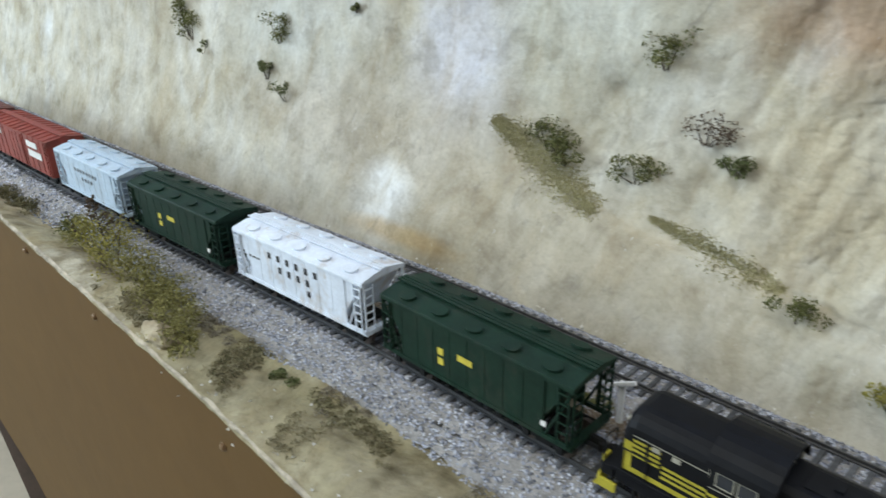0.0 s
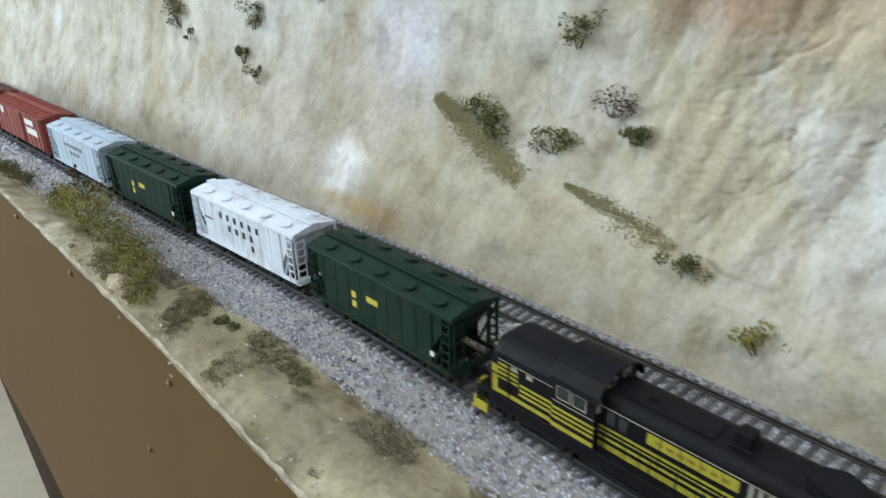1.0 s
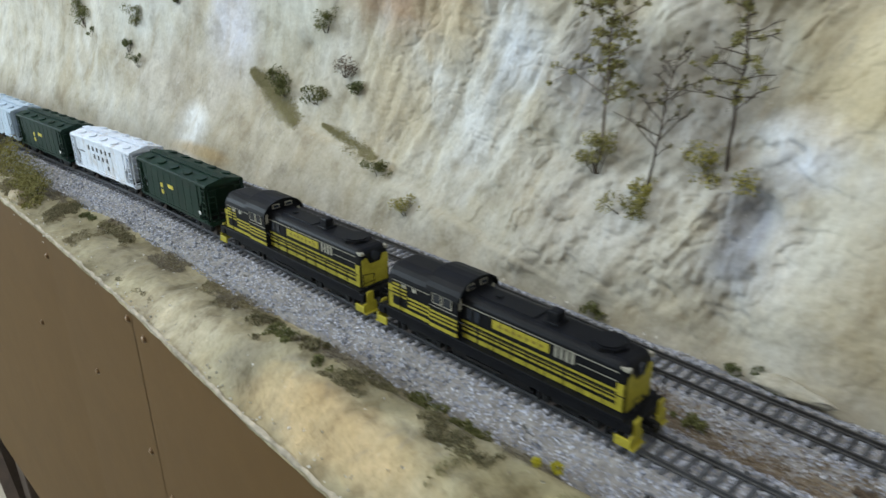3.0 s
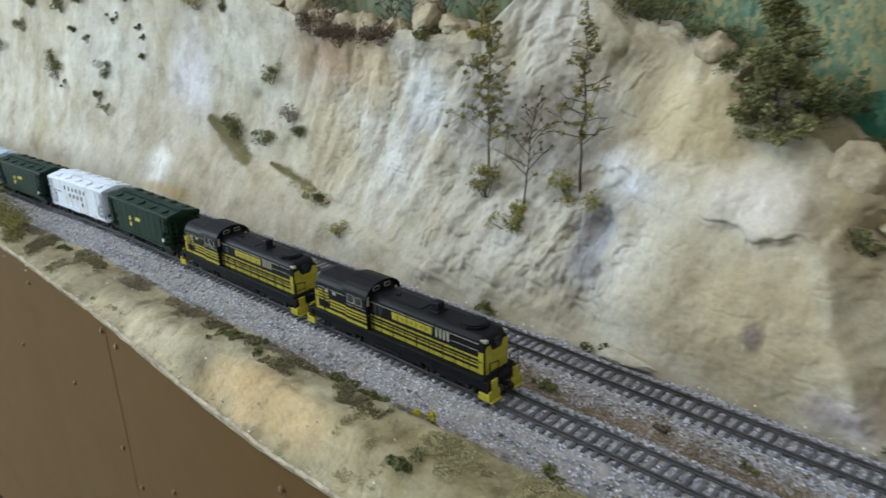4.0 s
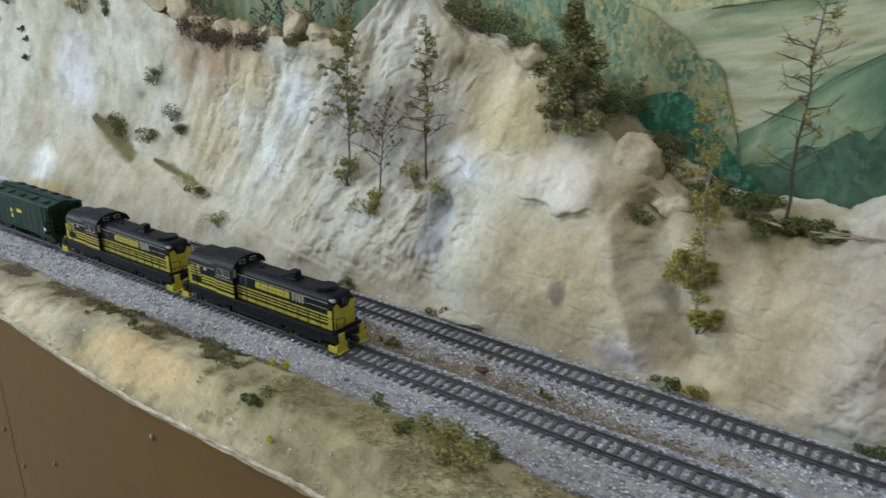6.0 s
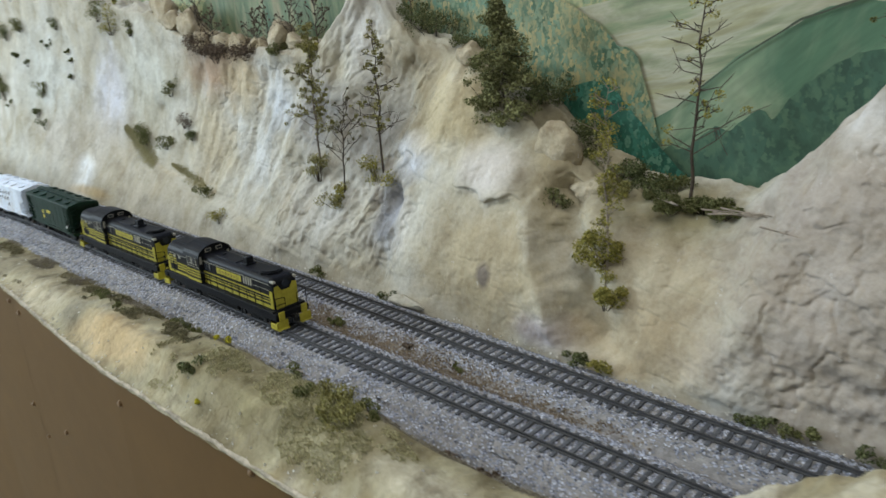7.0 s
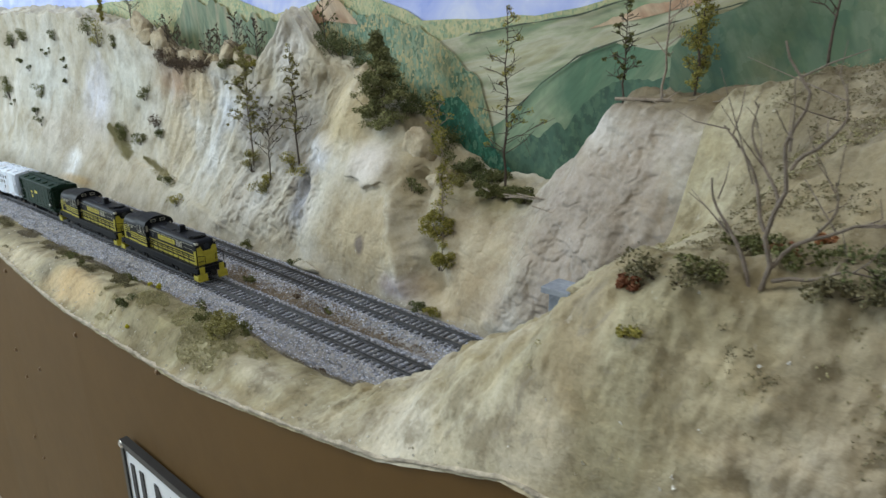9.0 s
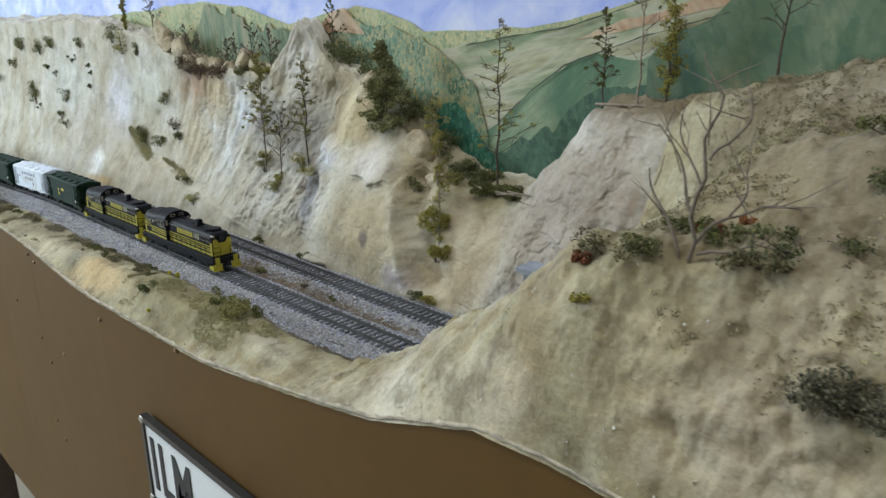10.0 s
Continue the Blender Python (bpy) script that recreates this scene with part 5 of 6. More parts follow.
    for s in (-1, 1):
        bm = bmesh.new()
        for k in range(9):
            x = -0.0180 + k * 0.0115
            add_rod(bm, (x, s * 0.0160, 0.0172), (x, s * 0.0160, 0.0290), 0.0003, n=5)
        add_rod(bm, (-0.0215, s * 0.0160, 0.0290), (0.0850, s * 0.0160, 0.0290), 0.0003, n=5)
        for k in range(2):
            x = -0.0700 - k * 0.0110
            add_rod(bm, (x, s * 0.0160, 0.0172), (x, s * 0.0160, 0.0290), 0.0003, n=5)
        add_rod(bm, (-0.0850, s * 0.0163, 0.0290), (-0.0680, s * 0.0163, 0.0290), 0.0003, n=5)
        part("handrail", bm, LOCO_BLACK, loco)
    return loco


def ladder_part(parent, x, s, material, z0, z1, yy, n=5):
    bm = bmesh.new()
    for dx in (-0.0028, 0.0028):
        add_box(bm, x + dx - 0.0003, x + dx + 0.0003, *sorted((s * yy, s * (yy + 0.0009))), z0, z1)
    for k in range(n):
        z = z0 + (k + 0.5) * (z1 - z0) / n
        add_box(bm, x - 0.0028, x + 0.0028, *sorted((s * (yy + 0.0003), s * (yy + 0.0010))), z - 0.0003, z + 0.0003)
    return part("ladder", bm, material, parent)


def end_ladder_part(parent, s, material, hl):
    """The open end frame with rungs between body and end sill."""
    bm = bmesh.new()
    x = s * hl
    for y in (-0.0155, 0.0155):
        add_box(bm, *sorted((x, x - s * 0.0010)), y - 0.0005, y + 0.0005, 0.0115, 0.0440)
    for k in range(6):
        z = 0.0150 + k * 0.0050
        for y in (-1, 1):
            add_box(bm, *sorted((x, x - s * 0.0008)), *sorted((y * 0.0090, y * 0.0155)), z, z + 0.0006)
    for y in (-0.009, 0.009):
        add_box(bm, *sorted((x, x - s * 0.0008)), y - 0.0003, y + 0.0003, 0.0130, 0.0420)
    add_box(bm, *sorted((x, x - s * 0.0040)), -0.0160, 0.0160, 0.0100, 0.0128, 0.0003)
    return part("end_frame", bm, material, parent)


def hopper(name, label, material, letters=None):
    """A two-bay covered hopper: slanted ends, roof hatches, ladders, bays."""
    car = tagged(empty(name), label, "freight car", group="freight cars of the train")
    hl, hw = 0.0640, 0.0166
    # body: side outline cut back under the slope sheets
    bm = bmesh.new()
    out = [(-hl + 0.005, 0.0440), (-hl + 0.005, 0.0400), (-0.0480, 0.0230), (-0.0430, 0.0140), (0.0430, 0.0140), (0.0480, 0.0230), (hl - 0.005, 0.0400), (hl - 0.005, 0.0440)]
    a = [bm.verts.new((x, -hw, z)) for x, z in out]
    b = [bm.verts.new((x, hw, z)) for x, z in out]
    n = len(out)
    for i in range(n):
        j = (i + 1) % n
        bm.faces.new((a[i], a[j], b[j], b[i]))
    bm.faces.new(a[::-1])
    bm.faces.new(b)
    part("hopper_body", bm, material, car)
    # side sheets reach to the ends above the bays
    for s in (-1, 1):
        box("side_sheet", -0.0485, 0.0485, *sorted((s * hw, s * (hw + 0.0005))), 0.0138, 0.0442, material, car)
        for e in (-1, 1):
            bm = add_rod(bmesh.new(), (e * 0.0495, s * hw, 0.0140), (e * (hl - 0.001), s * hw, 0.0430), 0.0008, 0.0008, 5)
            add_rod(bm, (e * 0.0560, s * hw, 0.0140), (e * 0.0560, s * hw, 0.0440), 0.0007, 0.0007, 5)
            part("end_brace", bm, material, car)
        box("side_sill", -hl, hl, *sorted((s * (hw - 0.0006), s * (hw + 0.0010))), 0.0118, 0.0140, material, car)
        box("top_rail", -hl, hl, *sorted((s * (hw - 0.0006), s * (hw + 0.0010))), 0.0436, 0.0452, material, car)
        for k in range(9):
            xr = -0.0476 + k * 0.0119
            box("side_rib", xr - 0.0004, xr + 0.0004, *sorted((s * hw, s * (hw + 0.0007))), 0.0140, 0.0436, material, car)
    bm = add_prism(bmesh.new(), [(-0.0176, 0.0446), (0.0176, 0.0446), (0.0172, 0.0462), (0.006, 0.0486), (-0.006, 0.0486), (-0.0172, 0.0462)], -hl, hl)
    roof = part("roof", bm, material, car)
    for k in range(5):
        for s in (-1, 1):
            x = -0.048 + k * 0.024
            bm = bmesh.new()
            add_disc(bm, (0, 0, 0), 2, 0.0052, 0.0016, 16)
            bmesh.ops.transform(bm, matrix=Matrix.Translation((x, s * 0.0112, 0.0482)) @ Matrix.Rotation(-s * 0.21, 4, "X") @ Matrix.Diagonal((1, 0.72, 1, 1)), verts=bm.verts[:])
            part("hatch", bm, material, roof)
    bm = bmesh.new()
    for y in (-0.0024, 0.0, 0.0024):
        add_box(bm, -hl - 0.001, hl + 0.001, y - 0.0009, y + 0.0009, 0.0494, 0.0500)
    for k in range(9):
        x = -0.060 + k * 0.015
        add_box(bm, x, x + 0.001, -0.0035, 0.0035, 0.0484, 0.0494)
    part("running_board", bm, material, roof)
    for x in (-0.024, 0.024):
        bm = bmesh.new()
        lo = [bm.verts.new((x + dx * 0.007, dy * 0.009, 0.0045)) for dx, dy in ((-1, -1), (1, -1), (1, 1), (-1, 1))]
        hi = [bm.verts.new((x + dx * 0.019, dy * 0.0155, 0.0142)) for dx, dy in ((-1, -1), (1, -1), (1, 1), (-1, 1))]
        for i in range(4):
            j = (i + 1) % 4
            bm.faces.new((lo[i], lo[j], hi[j], hi[i]))
        bm.faces.new(lo[::-1])
        bm.faces.new(hi)
        part("discharge_bay", bm, material, car)
    for s in (-1, 1):
        end_ladder_part(car, s, material, hl)
        for y in (-1, 1):
            ladder_part(car, s * (hl - 0.0045), y, material, 0.0125, 0.0440, hw + 0.0006, 6)
        coupler_part(car, s * 0.0655, s)
        truck_part(car, s * 0.0460, 0.0200)
    for bar in letters or ():
        x0, x1, z0, z1, m = bar
        for s in (-1, 1):
            box("lettering_bar", *sorted((-s * x0, -s * x1)), *sorted((s * (hw + 0.0004), s * (hw + 0.0008))), z0, z1, m, car)
    return car


def boxcar(name, label, material, letters=None):
    car = tagged(empty(name), label, "freight car", group="freight cars of the train")
    hl, hw = 0.0800, 0.0172
    part("car_body", add_box(bmesh.new(), -hl, hl, -hw, hw, 0.0120, 0.0470, 0.0004), material, car)
    part("roof", add_prism(bmesh.new(), [(-0.0180, 0.0470), (0.0180, 0.0470), (0.0180, 0.0476), (0, 0.0500), (-0.0180, 0.0476)], -hl - 0.0005, hl + 0.0005), material, car)
    bm = bmesh.new()
    for k in range(13):
        x = -hl + 0.006 + k * (2 * hl - 0.012) / 12
        for s in (-1, 1):
            add_rod(bm, (x, s * 0.0178, 0.0479), (x, s * 0.0005, 0.0502), 0.0005, n=4)
    part("roof_rib", bm, material, car)
    part("running_board", add_box(bmesh.new(), -hl - 0.001, hl + 0.001, -0.0030, 0.0030, 0.0507, 0.0513), material, car)
    for s in (-1, 1):
        bm = bmesh.new()
        add_box(bm, -0.0165, 0.0165, *sorted((s * hw, s * (hw + 0.0010))), 0.0135, 0.0450, 0.0003)
        for k in range(4):
            x = -0.0150 + k * 0.0095
            add_box(bm, x, x + 0.0012, *sorted((s * hw, s * (hw + 0.0014))), 0.0140, 0.0445)
        part("sliding_door", bm, material, car)
        for k in range(12):
            x = -hl + 0.006 + k * 0.0135
            if abs(x) > 0.02:
                box("side_rib", x, x + 0.0008, *sorted((s * hw, s * (hw + 0.0005))), 0.0125, 0.0465, material, car)
        for e in (-1, 1):
            ladder_part(car, e * (hl - 0.004), s, material, 0.0130, 0.0460, hw + 0.0003, 7)
        coupler_part(car, s * 0.0820, s)
        truck_part(car, s * 0.0600, 0.0200)
    for bar in letters or ():
        x0, x1, z0, z1, m = bar
        for s in (-1, 1):
            box("lettering_bar", *sorted((-s * x0, -s * x1)), *sorted((s * (hw + 0.0006), s * (hw + 0.0010))), z0, z1, m, car)
    return car


def on_track(x):
    """The pose of a vehicle whose middle is at x on the nearer track."""
    y = float(sway(x))
    slope = (float(sway(x + 0.03)) - float(sway(x - 0.03))) / 0.06
    return pose(x, y, 0.0, 0, 0, math.degrees(math.atan(slope)))


def row_of_bars(x0, n, w, gap, z0, z1, m):
    return [(x0 + k * (w + gap), x0 + k * (w + gap) + w, z0, z1, m) for k in range(n)]


FRONT = 0.3000
first = locomotive()
first.matrix_basis = on_track(FRONT - 0.0925)
copy_thing(first, on_track(FRONT - 0.0925 - 0.1960))
x = FRONT - 0.0925 - 0.1960 - 0.0980 - 0.0725
green_marks = [(-0.006, 0.004, 0.029, 0.0325, LETTER_YELLOW), (-0.020, -0.016, 0.027, 0.031, LETTER_YELLOW), (-0.020, -0.016, 0.021, 0.025, LETTER_YELLOW), (0.047, 0.050, 0.018, 0.021, LETTER_WHITE)]
white_marks = row_of_bars(-0.026, 6, 0.0030, 0.0062, 0.0348, 0.0392, LETTER_BLACK) + row_of_bars(-0.016, 4, 0.0030, 0.0062, 0.0268, 0.0312, LETTER_BLACK) + row_of_bars(0.012, 1, 0.003, 0.003, 0.0195, 0.0235, LETTER_BLACK) + row_of_bars(-0.048, 3, 0.003, 0.0015, 0.0300, 0.0312, LETTER_BLACK)
blue_marks = row_of_bars(-0.024, 8, 0.0022, 0.0036, 0.0330, 0.0362, DARK_CAR) + row_of_bars(-0.012, 4, 0.0022, 0.0036, 0.0260, 0.0292, DARK_CAR)
green = hopper("covered_hopper", "dark green model covered hopper car with yellow marks", GREEN_CAR, green_marks)
green.matrix_basis = on_track(x)
x -= 0.1450
hopper("covered_hopper", "white model covered hopper car with black lettering", WHITE_CAR, white_marks).matrix_basis = on_track(x)
x -= 0.1450
copy_thing(green, on_track(x))
x -= 0.1450
hopper("covered_hopper", "pale blue-grey model covered hopper car", BLUE_CAR, blue_marks).matrix_basis = on_track(x)
x -= 0.1620
red_marks = [(0.030, 0.055, 0.036, 0.042, LETTER_WHITE), (0.030, 0.062, 0.026, 0.033, LETTER_WHITE), (-0.050, -0.040, 0.036, 0.044, LETTER_WHITE)]
boxcar("box_car", "red model box car with white lettering", RED_CAR, red_marks).matrix_basis = on_track(x)
x -= 0.1780
boxcar("box_car", "brown weathered model box car", BROWN_CAR, [(0.030, 0.055, 0.034, 0.042, LETTER_WHITE)]).matrix_basis = on_track(x)
x -= 0.1780
boxcar("box_car", "dark model box car at the end of the train", DARK_CAR).matrix_basis = on_track(x)

# ---------- plants ----------


def leaf_cloud(centres, radii, per, leaf, rs):
    """Many small ragged leaf flakes about several clump centres."""
    P, F = [], []
    k = 0
    for c, r in zip(centres, radii):
        n = per
        d = rs.normal(size=(n, 3))
        d /= np.linalg.norm(d, axis=1)[:, None]
        rad = r * rs.uniform(0.35, 1.0, n) ** 0.5 * (1 + 0.13 * rs.normal(size=n))
        p = np.asarray(c) + d * rad[:, None] * np.array([1, 1, 0.8])
        u = rs.normal(size=(n, 3))
        u /= np.linalg.norm(u, axis=1)[:, None]
        w = np.cross(u, rs.normal(size=(n, 3)))
        w /= np.linalg.norm(w, axis=1)[:, None] + 1e-9
        s = leaf * rs.uniform(0.5, 1.5, n)[:, None]
        q = np.stack([p - u * s, p + u * s, p + w * s * 0.9, p - w * s * 0.5 + np.cross(u, w) * s * 0.6], 1)
        P.append(q.reshape(-1, 3))
        i = (np.arange(n) * 4 + k)[:, None]
        F.append(np.concatenate([i + [0, 1, 2], i + [0, 3, 1], i + [0, 2, 3], i + [1, 3, 2]], 0))
        k += 4 * n
    return np.concatenate(P), np.concatenate(F)


def shrub(place, width, height, depth, material, label, seed, clumps=9, per=300, leaf=0.00080, twigs=True, name="shrub"):
    """A low bush of foam flakes on fine twigs."""
    rs = np.random.default_rng(seed)
    ob = tagged(empty(name, place), label, "shrub", group="shrubs of the layout")
    c = np.stack([rs.uniform(-0.5, 0.5, clumps) * width, rs.uniform(-0.5, 0.5, clumps) * depth, rs.uniform(0.15, 0.75, clumps) * height], -1)
    r = rs.uniform(0.16, 0.34, clumps) * (width * depth * height) ** (1 / 3) * 1.12
    P, F = leaf_cloud(c, r, per, leaf, rs)
    link_mesh("foliage", P.tolist(), F.tolist(), material, ob)
    if twigs:
        bm = bmesh.new()
        for k in range(min(clumps, 7)):
            add_rod(bm, (c[k][0] * 0.2, c[k][1] * 0.2, -0.002), c[k], 0.0005, 0.0002, 4)
        part("stem", bm, BARK, ob)
    return ob


def model_tree(name, place, height, material, label, seed, kind="sparse", lean=0.0, bark=None, spread=0.30, leafy=1.0, crown_from=0.25, toward=-0.3):
    """A small tree: tapered bent trunk, limbs, forked twigs, ragged foliage."""
    rs = np.random.default_rng(seed)
    ob = tagged(empty(name, place), label, "tree", group="trees of the layout")
    bark = bark or BARK
    nseg = 9
    pts = [Vector((0, 0, -0.004))]
    for i in range(1, nseg + 1):
        t = i / nseg
        pts.append(Vector((lean * height * t + rs.normal() * height * 0.008, toward * 0.08 * height * t + rs.normal() * height * 0.008, height * t)))
    r0 = height * 0.006 + 0.0004
    bm = bmesh.new()
    for i in range(nseg):
        add_rod(bm, pts[i], pts[i + 1], r0 * (1 - 0.85 * i / nseg), r0 * (1 - 0.85 * (i + 1) / nseg), 7)
    part("trunk", bm, bark, ob)
    limbs, centres = bmesh.new(), []
    count = {"sparse": 40, "conifer": 64, "bare": 20, "column": 44}[kind]
    for k in range(count):
        t = crown_from + (1 - crown_from) * (k + rs.random()) / count
        i = min(int(t * nseg), nseg - 1)
        a = pts[i].lerp(pts[i + 1], t * nseg - i)
        ang = rs.uniform(0, 2 * math.pi)
        reach = {"sparse": (1.15 - t) * spread * height * rs.uniform(0.3, 1.1), "conifer": (0.14 + 0.90 * (1 - t) ** 0.85 * min(1, (t + 0.14) * 3)) * spread * height * rs.uniform(0.45, 1.25),
                 "bare": spread * height * rs.uniform(0.3, 1.0) * (1.2 - t), "column": 0.09 * height * rs.uniform(0.4, 1.2)}[kind]
        up = {"sparse": 0.35, "conifer": -0.10, "bare": 0.8, "column": 0.5}[kind] * reach
        b = a + Vector((math.cos(ang) * reach, math.sin(ang) * reach * 0.8, up + rs.normal() * reach * 0.15))
        m = a.lerp(b, 0.55) + Vector(rs.normal(size=3) * reach * 0.08)
        rr = r0 * 0.38 * (1.1 - t)
        add_rod(limbs, a, m, max(rr, 0.00042), max(rr * 0.7, 0.00034), 5)
        add_rod(limbs, m, b, max(rr * 0.7, 0.00034), 0.00022, 5)
        for _ in range(3 if kind != "conifer" else 1):
            e = m.lerp(b, rs.random()) + Vector(rs.normal(size=3) * reach * 0.22) + Vector((0, 0, reach * 0.12))
            add_rod(limbs, m.lerp(b, rs.random() * 0.6), e, 0.00028, 0.00018, 4)
            if rs.random() < 0.55 * leafy:
                centres.append(e)
        if rs.random() < leafy * (1.25 - t if kind == "column" else 1):
            centres.append(b)
        if kind == "conifer":
            centres += [a.lerp(b, 0.4), a.lerp(b, 0.75)]
        elif kind in ("sparse", "column") and rs.random() < leafy * (1.1 - t):
            # flock caught on the trunk and along the limbs
            centres += [a, a.lerp(b, 0.3), m] if rs.random() < 0.75 - 0.4 * t else [m]
    part("limb", limbs, bark, ob)
    if centres and leafy > 0:
        rad = {"sparse": 0.021, "conifer": 0.058, "bare": 0.016, "column": 0.030}[kind] * height
        per = {"sparse": 24, "conifer": 40, "bare": 12, "column": 22}[kind]
        P, F = leaf_cloud([tuple(c) for c in centres], rad * rs.uniform(0.6, 1.3, len(centres)), int(per * 1.6), 0.0010 if kind == "conifer" else 0.00078, rs)
        link_mesh("foliage", P.tolist(), F.tolist(), material, ob)
    return ob


def boulder(place, sx, sy, sz, seed, label, material=None, sink=0.3):
    """A lumpy faceted rock."""
    bm = bmesh.new()
    bmesh.ops.create_icosphere(bm, subdivisions=4, radius=1)
    off = Vector((seed * 3.1, seed * 1.7, seed * 0.9))
    rs = np.random.default_rng(seed + 200)
    planes = [(Vector(rs.normal(size=3)).normalized(), rs.uniform(0.55, 0.85)) for _ in range(10)]
    for v in bm.verts:
        p = v.co.copy()
        for q, d in planes:
            if p.dot(q) > d:
                p -= q * (p.dot(q) - d) * 0.9
        k = 1 + 0.28 * noise.noise(p * 1.1 + off) + 0.14 * noise.noise(p * 2.7 + off) + 0.09 * noise.noise(p * 6 + off) + 0.05 * noise.noise(p * 14 + off)
        v.co = Vector((p.x * sx, p.y * sy, p.z * sz)) * k
    ob = part("boulder", bm, material or BOULDER, None, "", True)
    ob.location = Vector(place) + Vector((0, 0, sz * (1 - 2 * sink)))
    return tagged(ob, label, "rock", group="boulders of the layout")

# on the rock face
face_shrubs = (
    (-0.70, 0.150, 0.030, 0.028, OLIVE, 11), (-0.685, 0.132, 0.030, 0.026, OLIVE, 12), (-0.655, 0.117, 0.012, 0.012, DARKGREEN, 13),
    (-0.53, 0.143, 0.026, 0.026, OLIVE, 14), (-0.545, 0.106, 0.012, 0.014, DARKGREEN, 15), (-0.511, 0.091, 0.016, 0.014, DARKGREEN, 16),
    (-0.43, 0.168, 0.007, 0.007, DARKGREEN, 17), (-0.165, 0.158, 0.024, 0.024, OLIVE, 18), (-0.237, 0.096, 0.024, 0.020, OLIVE, 19),
    (-0.222, 0.089, 0.024, 0.020, OLIVE, 20), (-0.168, 0.088, 0.026, 0.020, OLIVE, 21), (-0.110, 0.101, 0.016, 0.012, DARKGREEN, 23),
    (-0.055, 0.040, 0.022, 0.014, OLIVE, 24), (0.004, 0.022, 0.018, 0.022, YELLOWGREEN, 25), (0.172, 0.092, 0.022, 0.026, TREEOLIVE, 26), (0.256, 0.094, 0.032, 0.026, YELLOWGREEN, 27),
    (0.202, 0.068, 0.022, 0.014, TREEOLIVE, 28), (0.214, 0.076, 0.018, 0.012, YELLOWGREEN, 29), (0.452, 0.098, 0.026, 0.016, OLIVE, 30),
    (-0.80, 0.20, 0.02, 0.02, OLIVE, 31), (-0.90, 0.17, 0.03, 0.03, OLIVE, 32), (-0.62, 0.20, 0.012, 0.012, DARKGREEN, 33), (-0.58, 0.185, 0.01, 0.01, DARKGREEN, 34), (-0.50, 0.215, 0.014, 0.014, DARKGREEN, 35),
    (-0.66, 0.235, 0.03, 0.03, DARKGREEN, 36), (-0.60, 0.245, 0.03, 0.022, OLIVE, 37), (-0.76, 0.24, 0.04, 0.025, OLIVE, 38), (-0.47, 0.245, 0.018, 0.016, DARKGREEN, 39), (-0.44, 0.205, 0.008, 0.008, DARKGREEN, 40),
    (-0.43, 0.192, 0.006, 0.006, DARKGREEN, 42), (-0.30, 0.245, 0.030, 0.040, YELLOWGREEN, 43), (-0.33, 0.26, 0.03, 0.03, OLIVE, 44), (-0.25, 0.235, 0.02, 0.02, OLIVE, 45),
)
for x, z, w, h, m, seed in face_shrubs:
    shrub(cliff_at(x, z) + Vector((0, -0.002, -h * 0.4)), w * 1.2, h * 1.2, min(w, 0.016), m, "small olive foam shrub clinging to the rock face", seed, clumps=max(4, int(w * 420)), per=110)
shrub(cliff_at(-0.130, 0.118) + Vector((0, -0.004, -0.008)), 0.032, 0.020, 0.016, BROWNLEAF, "dry brown twiggy bush on the rock face", 47, clumps=8, per=60)


def moss_streak(x0, z0, x1, z1, w, seed, n=700):
    """A thin smear of olive flock on the rock."""
    rs = np.random.default_rng(seed)
    t = rs.random(n)
    x = x0 + (x1 - x0) * t + rs.normal(size=n) * w * 0.22
    z = np.maximum(z0 + (z1 - z0) * t + rs.normal(size=n) * w * 0.45 * (0.35 + np.sin(t * 3.0)), 0.004)
    c = cliff_point(x, z / crest_z(x)) + np.array([0, -0.0002, 0])
    P, F = leaf_cloud(c.tolist(), np.full(n, 0.0003), 4, 0.00045, rs)
    ob = link_mesh("moss", P.tolist(), F.tolist(), MOSS)
    return tagged(ob, "olive flock smeared on the rock face", "moss", kind="stuff")


moss_streak(-0.286, 0.099, -0.190, 0.060, 0.012, 3, 6000)
moss_streak(-0.152, 0.062, -0.066, 0.045, 0.005, 4, 2400)

# boulders, dry brush and trees along the crest


def crest_at(x, s=0.2, dz=0.0):
    return Vector(cliff_point(x, 1 + s).tolist()) + Vector((0, 0, dz))


for x, s, a, b, c, seed in ((-0.085, 0.15, 0.016, 0.010, 0.020, 1), (-0.030, 0.5, 0.022, 0.012, 0.008, 2), (0.025, 0.35, 0.014, 0.010, 0.013, 3), (0.052, 0.5, 0.012, 0.010, 0.011, 4),
                            (0.098, 0.3, 0.016, 0.011, 0.012, 5), (-0.125, 0.3, 0.020, 0.014, 0.022, 6), (0.335, 0.3, 0.014, 0.012, 0.012, 7), (0.355, 0.2, 0.010, 0.010, 0.010, 8)):
    boulder(crest_at(x, s), a, b, c, seed, "rounded beige boulder on the crest of the rock face")
for x, s, a, b, c, seed in ((-0.180, 0.3, 0.027, 0.016, 0.021, 31), (-0.123, 0.45, 0.023, 0.014, 0.016, 32), (-0.047, 0.30, 0.024, 0.014, 0.017, 33), (-0.086, 0.15, 0.018, 0.012, 0.012, 34), (0.019, 0.35, 0.016, 0.012, 0.012, 37), (0.064, 0.35, 0.024, 0.014, 0.019, 35), (-0.150, 0.15, 0.020, 0.013, 0.018, 36)):
    boulder(crest_at(x, s), a, b, c, seed, "brown angular boulder among dry brush on the crest")
